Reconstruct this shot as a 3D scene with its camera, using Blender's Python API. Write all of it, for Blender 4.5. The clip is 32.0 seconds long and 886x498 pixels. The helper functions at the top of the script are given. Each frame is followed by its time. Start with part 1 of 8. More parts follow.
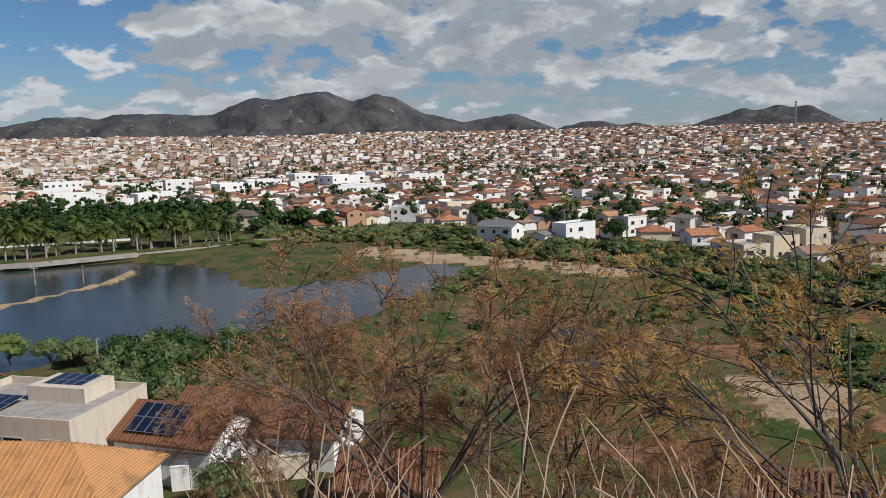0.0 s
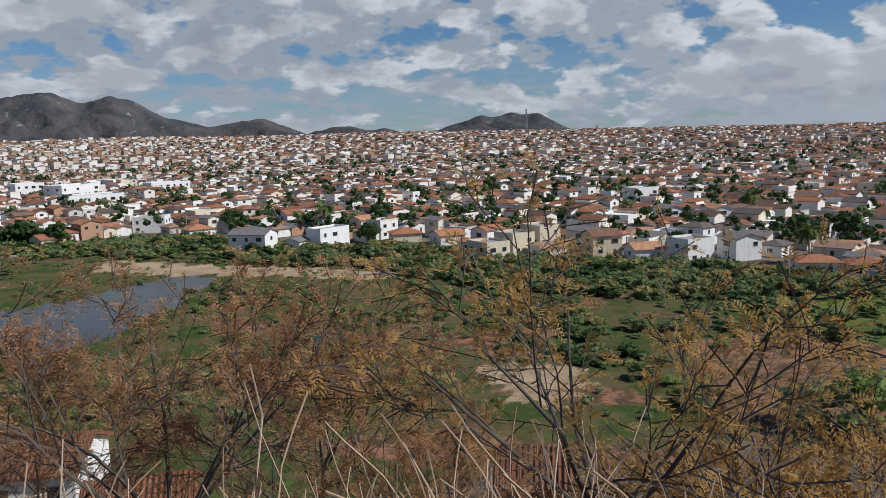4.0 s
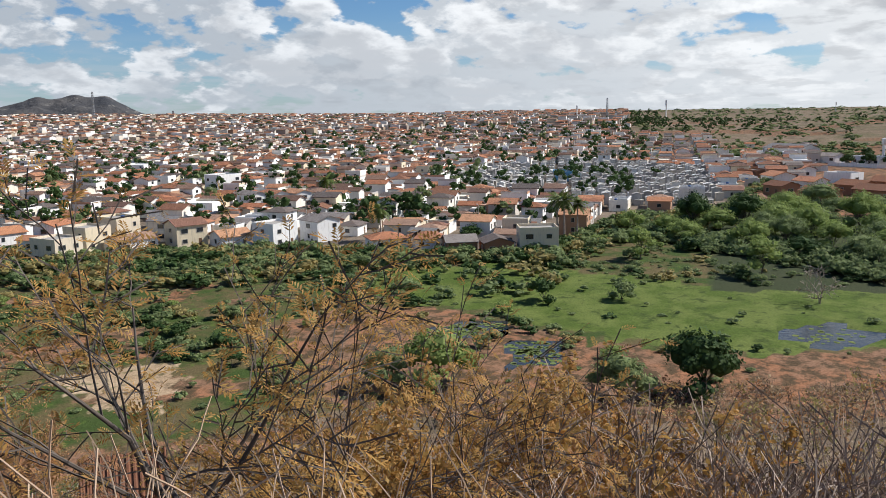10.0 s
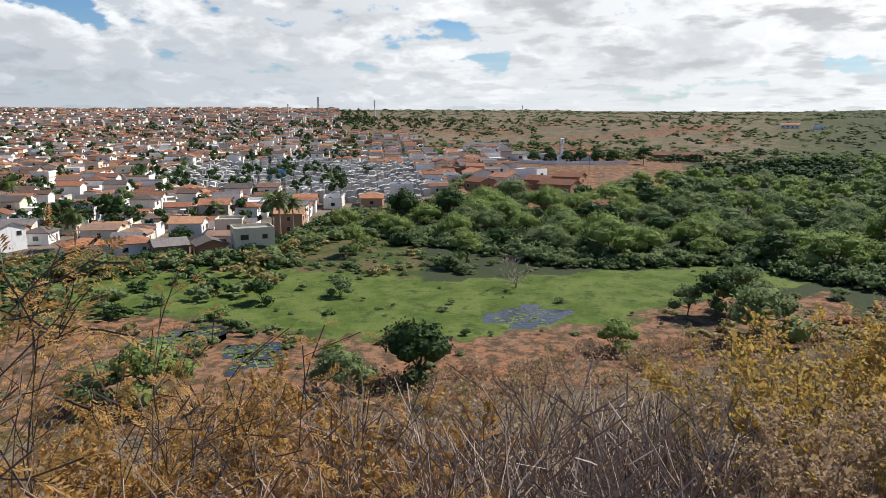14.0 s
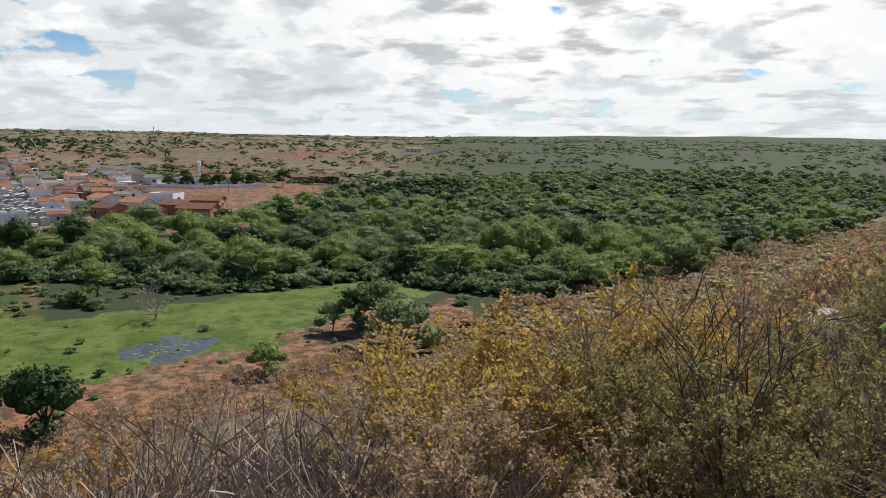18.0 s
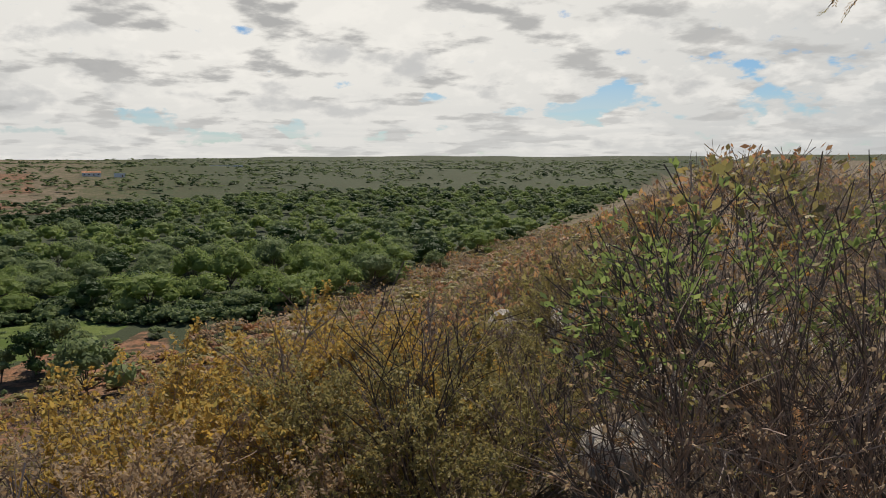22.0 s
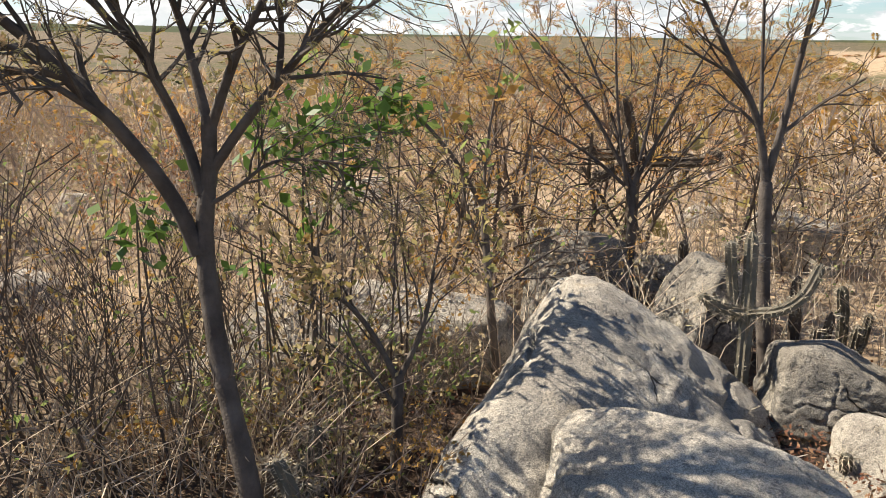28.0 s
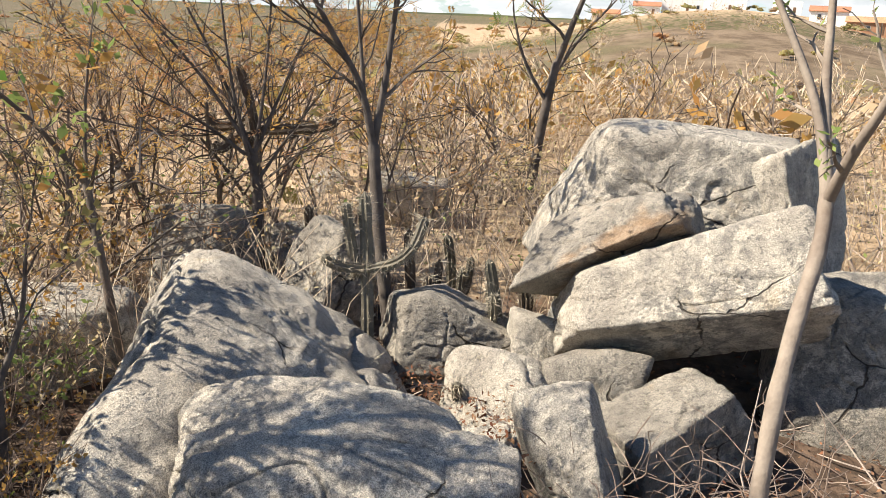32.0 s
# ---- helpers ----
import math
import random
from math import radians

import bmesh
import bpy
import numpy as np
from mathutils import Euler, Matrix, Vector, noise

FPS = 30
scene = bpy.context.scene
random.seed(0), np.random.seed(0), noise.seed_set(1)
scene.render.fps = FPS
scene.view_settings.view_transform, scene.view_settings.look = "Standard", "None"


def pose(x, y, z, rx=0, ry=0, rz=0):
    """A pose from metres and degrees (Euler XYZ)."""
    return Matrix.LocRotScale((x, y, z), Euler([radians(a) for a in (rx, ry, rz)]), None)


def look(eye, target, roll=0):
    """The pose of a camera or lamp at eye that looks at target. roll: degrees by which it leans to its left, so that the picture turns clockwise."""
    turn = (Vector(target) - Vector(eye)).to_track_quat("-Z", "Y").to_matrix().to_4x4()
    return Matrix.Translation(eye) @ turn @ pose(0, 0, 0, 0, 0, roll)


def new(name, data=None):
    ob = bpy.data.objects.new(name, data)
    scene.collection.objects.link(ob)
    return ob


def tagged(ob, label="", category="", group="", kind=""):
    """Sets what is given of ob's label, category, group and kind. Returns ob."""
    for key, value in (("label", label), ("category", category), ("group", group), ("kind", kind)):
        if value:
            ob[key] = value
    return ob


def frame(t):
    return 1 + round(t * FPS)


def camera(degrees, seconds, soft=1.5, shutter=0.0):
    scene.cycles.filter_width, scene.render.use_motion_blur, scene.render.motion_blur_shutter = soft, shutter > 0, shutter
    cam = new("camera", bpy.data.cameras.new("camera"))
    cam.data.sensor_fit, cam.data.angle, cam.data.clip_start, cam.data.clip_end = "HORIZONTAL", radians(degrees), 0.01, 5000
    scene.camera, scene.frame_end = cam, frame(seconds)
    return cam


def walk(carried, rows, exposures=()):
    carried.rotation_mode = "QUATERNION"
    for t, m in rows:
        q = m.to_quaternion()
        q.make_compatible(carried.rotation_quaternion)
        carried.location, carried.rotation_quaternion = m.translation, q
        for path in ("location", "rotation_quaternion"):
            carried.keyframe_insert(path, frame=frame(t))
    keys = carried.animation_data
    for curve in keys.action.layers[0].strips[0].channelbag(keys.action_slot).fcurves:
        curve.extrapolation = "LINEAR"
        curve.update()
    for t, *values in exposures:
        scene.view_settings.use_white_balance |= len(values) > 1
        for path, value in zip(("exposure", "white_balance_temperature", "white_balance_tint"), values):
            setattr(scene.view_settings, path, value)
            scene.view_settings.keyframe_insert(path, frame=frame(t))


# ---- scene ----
# ---- camera ----
LENS = 58.96
EYE_Z = 28.0
CAM_ROWS = (
    (0, 0.95, -7.83, -1.78),
    (0.5, -1.57, -8.00, -1.76),
    (1, -2.32, -8.01, -1.94),
    (1.5, -4.44, -8.07, -1.83),
    (2, -7.19, -7.95, -1.55),
    (2.5, -9.85, -8.00, -1.60),
    (4.5, -19.72, -8.13, -1.86),
    (5, -22.63, -8.32, -1.80),
    (5.5, -24.55, -8.20, -1.69),
    (6, -26.74, -8.16, -1.67),
    (6.5, -29.05, -8.27, -1.52),
    (7, -31.36, -8.32, -1.39),
    (7.5, -33.68, -8.61, -1.40),
    (8, -36.24, -9.35, -1.36),
    (8.5, -39.44, -9.46, -1.10),
    (9, -42.10, -9.46, -1.28),
    (9.5, -45.12, -9.61, -1.07),
    (10, -46.76, -9.73, -1.06),
    (10.5, -48.99, -9.90, -0.84),
    (11, -51.08, -10.58, -0.67),
    (11.5, -53.41, -10.64, -0.92),
    (12, -56.26, -10.74, -0.72),
    (12.5, -58.88, -10.57, -0.51),
    (13, -62.68, -10.30, -0.17),
    (13.5, -65.38, -10.16, -0.07),
    (15.5, -74.79, -9.36, 0.10),
    (16, -78.53, -9.05, 0.29),
    (16.5, -82.67, -8.84, 0.62),
    (17, -85.03, -8.65, 0.66),
    (17.5, -88.70, -8.37, 0.87),
    (18, -93.36, -8.23, 0.80),
    (18.5, -95.40, -8.16, 0.66),
    (19, -97.60, -7.76, 0.48),
    (19.5, -98.86, -7.48, 0.48),
    (20, -102.38, -7.13, 0.04),
    (20.5, -107.48, -6.87, 0.27),
    (21, -110.42, -6.76, 0.29),
    (21.5, -111.98, -6.65, 0.24),
    (22, -115.20, -6.56, 0.10),
    (22.5, -119.05, -6.45, 0.38),
    (23, -123.43, -6.21, 0.80),
    (23.5, -129.88, -5.81, 1.22),
    (24, -135.35, -5.44, 1.62),
    (24.5, -139.79, -5.13, 1.75),
    (26.5, -163.85, -5.77, -0.19),
    (27, -171.89, -6.46, 0.27),
    (27.5, -178.95, -9.25, 0.77),
    (28, -186.70, -15.23, 0.83),
    (28.5, -193.02, -19.45, 0.56),
    (29, -197.79, -22.95, 0.70),
    (29.5, -203.44, -27.30, 1.27),
    (30, -208.07, -28.45, 1.40),
    (30.5, -209.91, -27.27, 1.67),
    (31, -212.71, -24.69, 2.55),
    (31.5, -212.89, -20.14, 2.47),
    (32, -212.99, -16.69, 2.47),
)


def aim(yaw, pitch, roll):
    """The phone is held at arm's length and swings round the body."""
    a, b = radians(yaw), radians(pitch)
    eye = Vector((-0.4 * math.sin(a), 0.4 * math.cos(a), EYE_Z))
    return look(eye, eye + Vector((-math.sin(a) * math.cos(b), math.cos(a) * math.cos(b), math.sin(b))), roll)


cam = camera(LENS, 32.0, 0.45)
EXPOSURES = ((0, -0.2, 6350, 10), (5, -0.28, 6000, 10), (7.2, -0.34, 6200, 10), (8.1, 0.22, 6250, 10), (13, 0.35, 6400, 10), (16, 0.42, 6350, 10), (17, 0.02, 6400, 10), (18, 0.33, 6450, 10), (20, 0.36, 6450, 10), (21.2, 0.38, 6500, 10), (22, 0.0, 6900, 10),
             (23, 0.25, 7000, 10), (24, 0.25, 7100, 10), (26.5, 0.4, 7100, 10), (27.5, 0.7, 7100, 10), (28.5, 1.2, 7000, 10), (30, 1.22, 6280, 10), (31, 1.22, 6280, 10), (32, 1.15, 7000, 10))
walk(cam, [(t, aim(y, p, r)) for t, y, p, r in CAM_ROWS], EXPOSURES)

# ---- light ----
SUN_AZ, SUN_EL = -122.0, 44.0


def toward(az, el=0.0):
    a, b = radians(az), radians(el)
    return Vector((-math.sin(a) * math.cos(b), math.cos(a) * math.cos(b), math.sin(b)))


SUN_WAY = toward(SUN_AZ, SUN_EL)
sun = new("sun", bpy.data.lights.new("sun", "SUN"))
sun.data.energy, sun.data.angle, sun.data.color = 5.0, radians(0.6), (1.0, 0.95, 0.87)
sun.matrix_world = look(SUN_WAY * 100, (0, 0, 0))


class Nodes:
    """Short ways to wire a node tree."""

    def __init__(self, tree):
        self.tree = tree
        tree.nodes.clear()

    def add(self, kind, ins=None, **props):
        n = self.tree.nodes.new(kind)
        for k, v in props.items():
            setattr(n, k, v)
        for k, v in (ins or {}).items():
            if isinstance(v, bpy.types.NodeSocket):
                self.tree.links.new(v, n.inputs[k])
            else:
                n.inputs[k].default_value = v
        return n

    def math(self, op, a, b=0.0, c=0.0, clamp=False):
        return self.add("ShaderNodeMath", {0: a, 1: b, 2: c}, operation=op, use_clamp=clamp).outputs[0]

    def vec(self, op, a, b=(0, 0, 0)):
        n = self.add("ShaderNodeVectorMath", {0: a, 1: b}, operation=op)
        return n.outputs["Value"] if op == "DOT_PRODUCT" else n.outputs[0]

    def mix(self, f, a, b, mode="MIX"):
        n = self.add("ShaderNodeMix", data_type="RGBA", blend_type=mode)
        for k, v in ((0, f), (6, a), (7, b)):
            if isinstance(v, bpy.types.NodeSocket):
                self.tree.links.new(v, n.inputs[k])
            else:
                n.inputs[k].default_value = (*v, 1) if k > 0 and len(v) == 3 else v
        return n.outputs[2]

    def noise(self, vec, scale, detail=4.0, rough=0.55, out="Fac", lac=2.0):
        return self.add("ShaderNodeTexNoise", {"Vector": vec, "Scale": scale, "Detail": detail, "Roughness": rough, "Lacunarity": lac}).outputs[out]

    def ramp(self, f, lo, hi, a=0.0, b=1.0):
        return self.add("ShaderNodeMapRange", {0: f, 1: lo, 2: hi, 3: a, 4: b}, interpolation_type="SMOOTHSTEP").outputs[0]


world = bpy.data.worlds.new("sky")
scene.world = world
world.use_nodes = True
w = Nodes(world.node_tree)
ray = w.vec("NORMALIZE", w.add("ShaderNodeTexCoord").outputs["Generated"])
part_xyz = w.add("ShaderNodeSeparateXYZ", {0: ray})
height = w.math("MAXIMUM", part_xyz.outputs[2], 0.0)
blue = w.add("ShaderNodeTexSky", {}, sky_type="NISHITA", sun_disc=False, sun_elevation=radians(SUN_EL),
             sun_rotation=radians(-SUN_AZ), altitude=400, air_density=1.0, dust_density=0.3, ozone_density=1.5).outputs[0]
blue = w.mix(1.0, blue, (0.74, 1.02, 1.32), "MULTIPLY")
near_sun = w.math("MAXIMUM", w.vec("DOT_PRODUCT", ray, tuple(toward(-104, 26))), 0.0)
glow = w.math("POWER", near_sun, 2.5)


def layer(base, rise, squash=1.0):
    """Where a ray meets a flat sheet of cloud, looked up a little higher or lower."""
    z = w.math("ADD", height, base + rise)
    return w.add("ShaderNodeCombineXYZ", {0: w.math("DIVIDE", part_xyz.outputs[0], z), 1: w.math("DIVIDE", part_xyz.outputs[1], z), 2: squash}).outputs[0]


def billow(rise):
    """How thick the cumulus is at a place: broad banks broken into rounded heaps."""
    q = layer(0.24, rise)
    return w.math("ADD", w.math("MULTIPLY", w.noise(q, 1.5, 2.0, 0.5), 0.45), w.math("MULTIPLY", w.noise(layer(0.40, rise, 2.0), 7.5, 7.0, 0.55), 0.55))


thick = billow(0.0)
open_air = w.ramp(height, 0.20, 0.42, 0.0, 0.34)
mask = w.ramp(w.math("ADD", w.math("SUBTRACT", thick, open_air), w.math("MULTIPLY", glow, 0.085)), 0.437, 0.487)
crest = w.ramp(w.math("SUBTRACT", thick, billow(0.035)), -0.02, 0.075)
deep = w.ramp(thick, 0.49, 0.60)
body = w.mix(crest, (6.3, 7.0, 7.8), (12.6, 12.9, 13.2))
body = w.mix(w.math("MULTIPLY", deep, 0.62), body, (5.2, 5.6, 6.2))
body = w.mix(w.math("MULTIPLY", glow, w.ramp(thick, 0.64, 0.50, 0.25, 1.0)), body, (15.0, 15.0, 14.7))
puff = w.ramp(w.noise(layer(0.16, 0.0, 7.0), 2.9, 6.0, 0.52), 0.52, 0.64)
body = w.mix(w.math("MULTIPLY", puff, w.math("MULTIPLY", glow, 0.95, 0.0, True)), body, (6.0, 6.2, 6.5))
sky = w.mix(mask, blue, body)
band = w.ramp(w.noise(layer(0.07, 0.0, 3.0), 1.3, 4.0, 0.5), 0.42, 0.60)
haze = w.math("MULTIPLY", w.ramp(height, 0.0, 0.13, 1.0, 0.0), w.math("ADD", w.math("MULTIPLY", band, 0.35), 0.35))
sky = w.mix(haze, sky, w.mix(glow, (6.8, 7.5, 8.2), (12.5, 12.7, 12.8)))
w.add("ShaderNodeOutputWorld", {0: w.add("ShaderNodeBackground", {0: sky, 1: 0.058}).outputs[0]})


# ---- materials ----
def material(name):
    m = bpy.data.materials.new(name)
    m.use_nodes = True
    return m, Nodes(m.node_tree)


def finish(n, colour, rough=0.85, metal=0.0, bump=None, strength=0.3, distance=0.05, spec=0.3, trans=0.0):
    ins = {"Base Color": colour, "Roughness": rough, "Metallic": metal, "Specular IOR Level": spec}
    if bump is not None:
        ins["Normal"] = n.add("ShaderNodeBump", {"Height": bump, "Strength": strength, "Distance": distance}).outputs[0]
    b = n.add("ShaderNodeBsdfPrincipled", ins).outputs[0]
    if trans:
        t = n.add("ShaderNodeBsdfTranslucent", {"Color": colour}).outputs[0]
        b = n.add("ShaderNodeMixShader", {0: trans, 1: b, 2: t}).outputs[0]
    n.add("ShaderNodeOutputMaterial", {0: b})


def c4(c):
    return (*c, 1.0) if len(c) == 3 else c


def rough_stuff(name, a, b, scale=3.0, fine=40.0, rough=0.85, bump=0.3, dist=0.03, metal=0.0, spec=0.3, stain=None):
    """A worn surface: two tones at one scale, grain at a finer one, optional stains."""
    m, n = material(name)
    p = n.add("ShaderNodeTexCoord").outputs["Object"]
    c = n.mix(n.ramp(n.noise(p, scale), 0.3, 0.7), c4(a), c4(b))
    g = n.noise(p, fine, 3.0)
    c = n.mix(0.35, c, n.mix(g, (0.25, 0.25, 0.25), (1, 1, 1)), "MULTIPLY")
    if stain:
        c = n.mix(n.ramp(n.noise(p, scale * 0.6, 6.0, 0.65), 0.55, 0.75), c, c4(stain))
    finish(n, c, rough, metal, g, bump, dist, spec)
    return m


def island_stuff(name, colours, rough=0.8, trans=0.0, by="island", grain=6.0, spec=0.25, vary=0.25):
    """Each loose piece takes a colour of its own."""
    m, n = material(name)
    if by == "island":
        f = n.add("ShaderNodeNewGeometry").outputs["Random Per Island"]
    else:
        f = n.add("ShaderNodeObjectInfo").outputs["Random"]
    r = n.add("ShaderNodeValToRGB", {0: f})
    els = r.color_ramp.elements
    while len(els) < len(colours):
        els.new(0.5)
    for i, col in enumerate(colours):
        els[i].position = i / max(1, len(colours) - 1)
        els[i].color = c4(col)
    r.color_ramp.interpolation = "LINEAR"
    p = n.add("ShaderNodeTexCoord").outputs["Object"]
    g = n.noise(p, grain, 4.0)
    c = n.mix(vary, r.outputs[0], n.mix(n.ramp(g, 0.3, 0.7), (0.25, 0.24, 0.22), (1, 1, 1)), "MULTIPLY")
    finish(n, c, rough, 0.0, g, 0.2, 0.02, spec, trans)
    return m


def plain(name, c, rough=0.6, metal=0.0, spec=0.4):
    m, n = material(name)
    p = n.add("ShaderNodeTexCoord").outputs["Object"]
    g = n.noise(p, 9.0, 4.0)
    finish(n, n.mix(n.ramp(g, 0.3, 0.75, 0.0, 0.22), c4(c), tuple(x * 0.6 for x in c[:3])), rough, metal, None, spec=spec)
    return m


# ---- mesh tools ----
def mesh_np(name, verts, faces, mats=(), index=None, smooth=False):
    """A mesh from an array of places and arrays of triangles or quads."""
    me = bpy.data.meshes.new(name)
    verts = np.asarray(verts, np.float32).reshape(-1, 3)
    faces = [np.asarray(f, np.int32) for f in (faces if isinstance(faces, (list, tuple)) else [faces]) if len(f)]
    loops = np.concatenate([f.ravel() for f in faces])
    sizes = np.concatenate([np.full(len(f), f.shape[1], np.int32) for f in faces])
    me.vertices.add(len(verts))
    me.vertices.foreach_set("co", verts.ravel())
    me.loops.add(len(loops))
    me.loops.foreach_set("vertex_index", loops)
    me.polygons.add(len(sizes))
    me.polygons.foreach_set("loop_start", np.concatenate([[0], np.cumsum(sizes)[:-1]]).astype(np.int32))
    for m in mats:
        me.materials.append(m)
    if index is not None:
        me.polygons.foreach_set("material_index", np.asarray(index, np.int32))
    me.polygons.foreach_set("use_smooth", np.full(len(sizes), bool(smooth)))
    me.update(calc_edges=True)
    return me


class Acc:
    """Gathers pieces into one mesh."""

    def __init__(self):
        self.v, self.t, self.q, self.ti, self.qi, self.n = [], [], [], [], [], 0

    def add(self, v, f, mat=0):
        v = np.asarray(v, np.float32).reshape(-1, 3)
        f = np.asarray(f, np.int32)
        (self.t if f.shape[1] == 3 else self.q).append(f + self.n)
        (self.ti if f.shape[1] == 3 else self.qi).append(np.full(len(f), mat, np.int32))
        self.v.append(v)
        self.n += len(v)

    def arrays(self):
        v = np.concatenate(self.v) if self.v else np.zeros((0, 3), np.float32)
        t = np.concatenate(self.t) if self.t else np.zeros((0, 3), np.int32)
        q = np.concatenate(self.q) if self.q else np.zeros((0, 4), np.int32)
        i = np.concatenate((self.ti or [np.zeros(0, np.int32)]) + (self.qi or [np.zeros(0, np.int32)]))
        return v, t, q, i

    def merge(self, other, m=None):
        """Takes in the arrays of another, moved by the 3 x 4 transform m."""
        v, t, q, i = other
        if m is not None:
            v = v @ m[:, :3].T + m[:, 3]
        if len(t):
            self.t.append(t + self.n)
            self.ti.append(i[:len(t)])
        if len(q):
            self.q.append(q + self.n)
            self.qi.append(i[len(t):])
        self.v.append(v)
        self.n += len(v)

    def mesh(self, name, mats=(), smooth=False):
        v, t, q, i = self.arrays()
        return mesh_np(name, v, [t, q], mats, i, smooth)


def move(x, y, z, turn=0.0, sx=1.0, sy=None, sz=None, lean=0.0):
    """A 3 x 4 transform: scale, lean, turn (degrees) and place."""
    sy, sz = sx if sy is None else sy, sx if sz is None else sz
    m = Matrix.Rotation(radians(turn), 3, "Z") @ Matrix.Rotation(radians(lean), 3, "X") @ Matrix.Diagonal((sx, sy, sz))
    return np.concatenate([np.array(m), np.array([[x], [y], [z]])], 1)


BOX_F = np.array([[0, 3, 2, 1], [4, 5, 6, 7], [0, 1, 5, 4], [1, 2, 6, 5], [2, 3, 7, 6], [3, 0, 4, 7]])


def box(x0, y0, z0, x1, y1, z1):
    return np.array([[x0, y0, z0], [x1, y0, z0], [x1, y1, z0], [x0, y1, z0], [x0, y0, z1], [x1, y0, z1], [x1, y1, z1], [x0, y1, z1]], np.float32), BOX_F


def turned(v, x, y, z, turn):
    c, s = math.cos(radians(turn)), math.sin(radians(turn))
    v = np.asarray(v, np.float32)
    return np.stack([v[:, 0] * c - v[:, 1] * s + x, v[:, 0] * s + v[:, 1] * c + y, v[:, 2] + z], 1)


def thing(name, x=0, y=0, z=0, turn=0, label="", category="", group="", kind=""):
    e = new(name)
    e.empty_display_size = 0.1
    e.matrix_world = pose(x, y, z, 0, 0, turn)
    return tagged(e, label, category, group, kind)


def part(name, me, mat, parent, label=""):
    """A mesh as one part under a thing."""
    if isinstance(me, Acc):
        me = me.mesh(name, [mat] if not isinstance(mat, (list, tuple)) else list(mat))
    ob = new(name, me)
    ob.parent = parent
    if label:
        ob["label"] = label
    return ob


def tube(acc, pts, radii, sides=4, mat=0):
    """A tapered tube along a line."""
    pts = np.asarray(pts, np.float64)
    k = len(pts)
    tan = np.gradient(pts, axis=0)
    tan /= np.linalg.norm(tan, axis=1)[:, None] + 1e-9
    ref = np.array([0.31, 0.17, 0.93]) if abs(tan[0, 2]) < 0.8 else np.array([0.95, 0.21, 0.1])
    u = np.cross(tan, ref)
    u /= np.linalg.norm(u, axis=1)[:, None] + 1e-9
    w_ = np.cross(tan, u)
    a = np.arange(sides) * 2 * np.pi / sides
    ring = u[:, None, :] * np.cos(a)[None, :, None] + w_[:, None, :] * np.sin(a)[None, :, None]
    v = pts[:, None, :] + ring * np.asarray(radii)[:, None, None]
    i = np.arange(k - 1)[:, None] * sides
    j = np.arange(sides)[None, :]
    j2 = (j + 1) % sides
    f = np.stack([i + j, i + j2, i + sides + j2, i + sides + j], -1).reshape(-1, 4)
    acc.add(v.reshape(-1, 3), f, mat)


def ribbon(acc, pts, radii, turn=0.0):
    """A thin twig as one narrow strip."""
    pts = np.asarray(pts, np.float64)
    tan = np.gradient(pts, axis=0)
    side = np.cross(tan, (math.cos(turn), math.sin(turn), 0.35))
    side /= np.linalg.norm(side, axis=1)[:, None] + 1e-9
    side = side * np.asarray(radii)[:, None]
    v = np.stack([pts - side, pts + side], 1).reshape(-1, 3)
    i = np.arange(len(pts) - 1)[:, None] * 2
    acc.add(v, i + np.array([[0, 1, 3, 2]]))


# ---- lie of the land ----
def smooth(x):
    x = np.clip(x, 0.0, 1.0)
    return x * x * (3 - 2 * x)


_rng = np.random.default_rng(5)
WAVES = [(_rng.normal(size=2), _rng.uniform(0, 6.28)) for _ in range(7)]


def waves(x, y, size):
    """Soft, uneven swell of about that size, from -1 to 1."""
    s = 0.0
    for i, ((a, b), ph) in enumerate(WAVES):
        k = 2 * np.pi / (size * (0.55 + 0.17 * i))
        q = math.hypot(a, b)
        s = s + np.sin(k * (a * x + b * y) / q + ph + 1.3 * np.sin(k * 0.37 * (b * x - a * y) / q))
    return s / 4.5


def slope_u(x, y):
    """0 at the brow of the hill, 1 at its foot."""
    d, s = (x + y) * 0.7071, (x - y) * 0.7071
    brow = np.where(s < -25, -16.4 + 1.3 * (s + 25), np.where(s < 0, -s * s / 38.0, 0.0))
    return (d - brow) / 74.0


def inside(poly, x, y):
    """True where a place lies in the polygon."""
    r = np.zeros(np.shape(x), bool)
    n = len(poly)
    for i in range(n):
        (x0, y0), (x1, y1) = poly[i], poly[(i + 1) % n]
        cross = ((y0 > y) != (y1 > y)) & (x < (x1 - x0) * (y - y0) / ((y1 - y0) or 1e-9) + x0)
        r ^= cross
    return r


LAKE = [(-220, 110), (-190, 175), (-108, 190), (-84, 199), (-60, 187), (-52, 172), (-41, 152), (-25, 160), (-10, 178), (2, 176), (-6, 145), (-14, 127), (-25, 116), (-34, 112), (-48, 117), (-56, 102), (-90, 82), (-200, 60)]
CAUSEWAY = [(-96, 128), (-90, 127), (-80, 150), (-73, 165), (-72.5, 180), (-76.5, 180), (-77, 166), (-84, 150)]
POND_A = [(96, 34), (101, 36), (108, 31), (106, 24), (100, 25), (97, 28)]
POND_B = [(72, 71), (77, 70), (81, 65), (77, 62), (72, 66)]
POND_C = [(71, 60), (77, 57), (78, 54), (71, 49), (67, 53), (72, 56)]
POND_D = [(14, 108), (20, 106), (21, 112), (15, 114)]
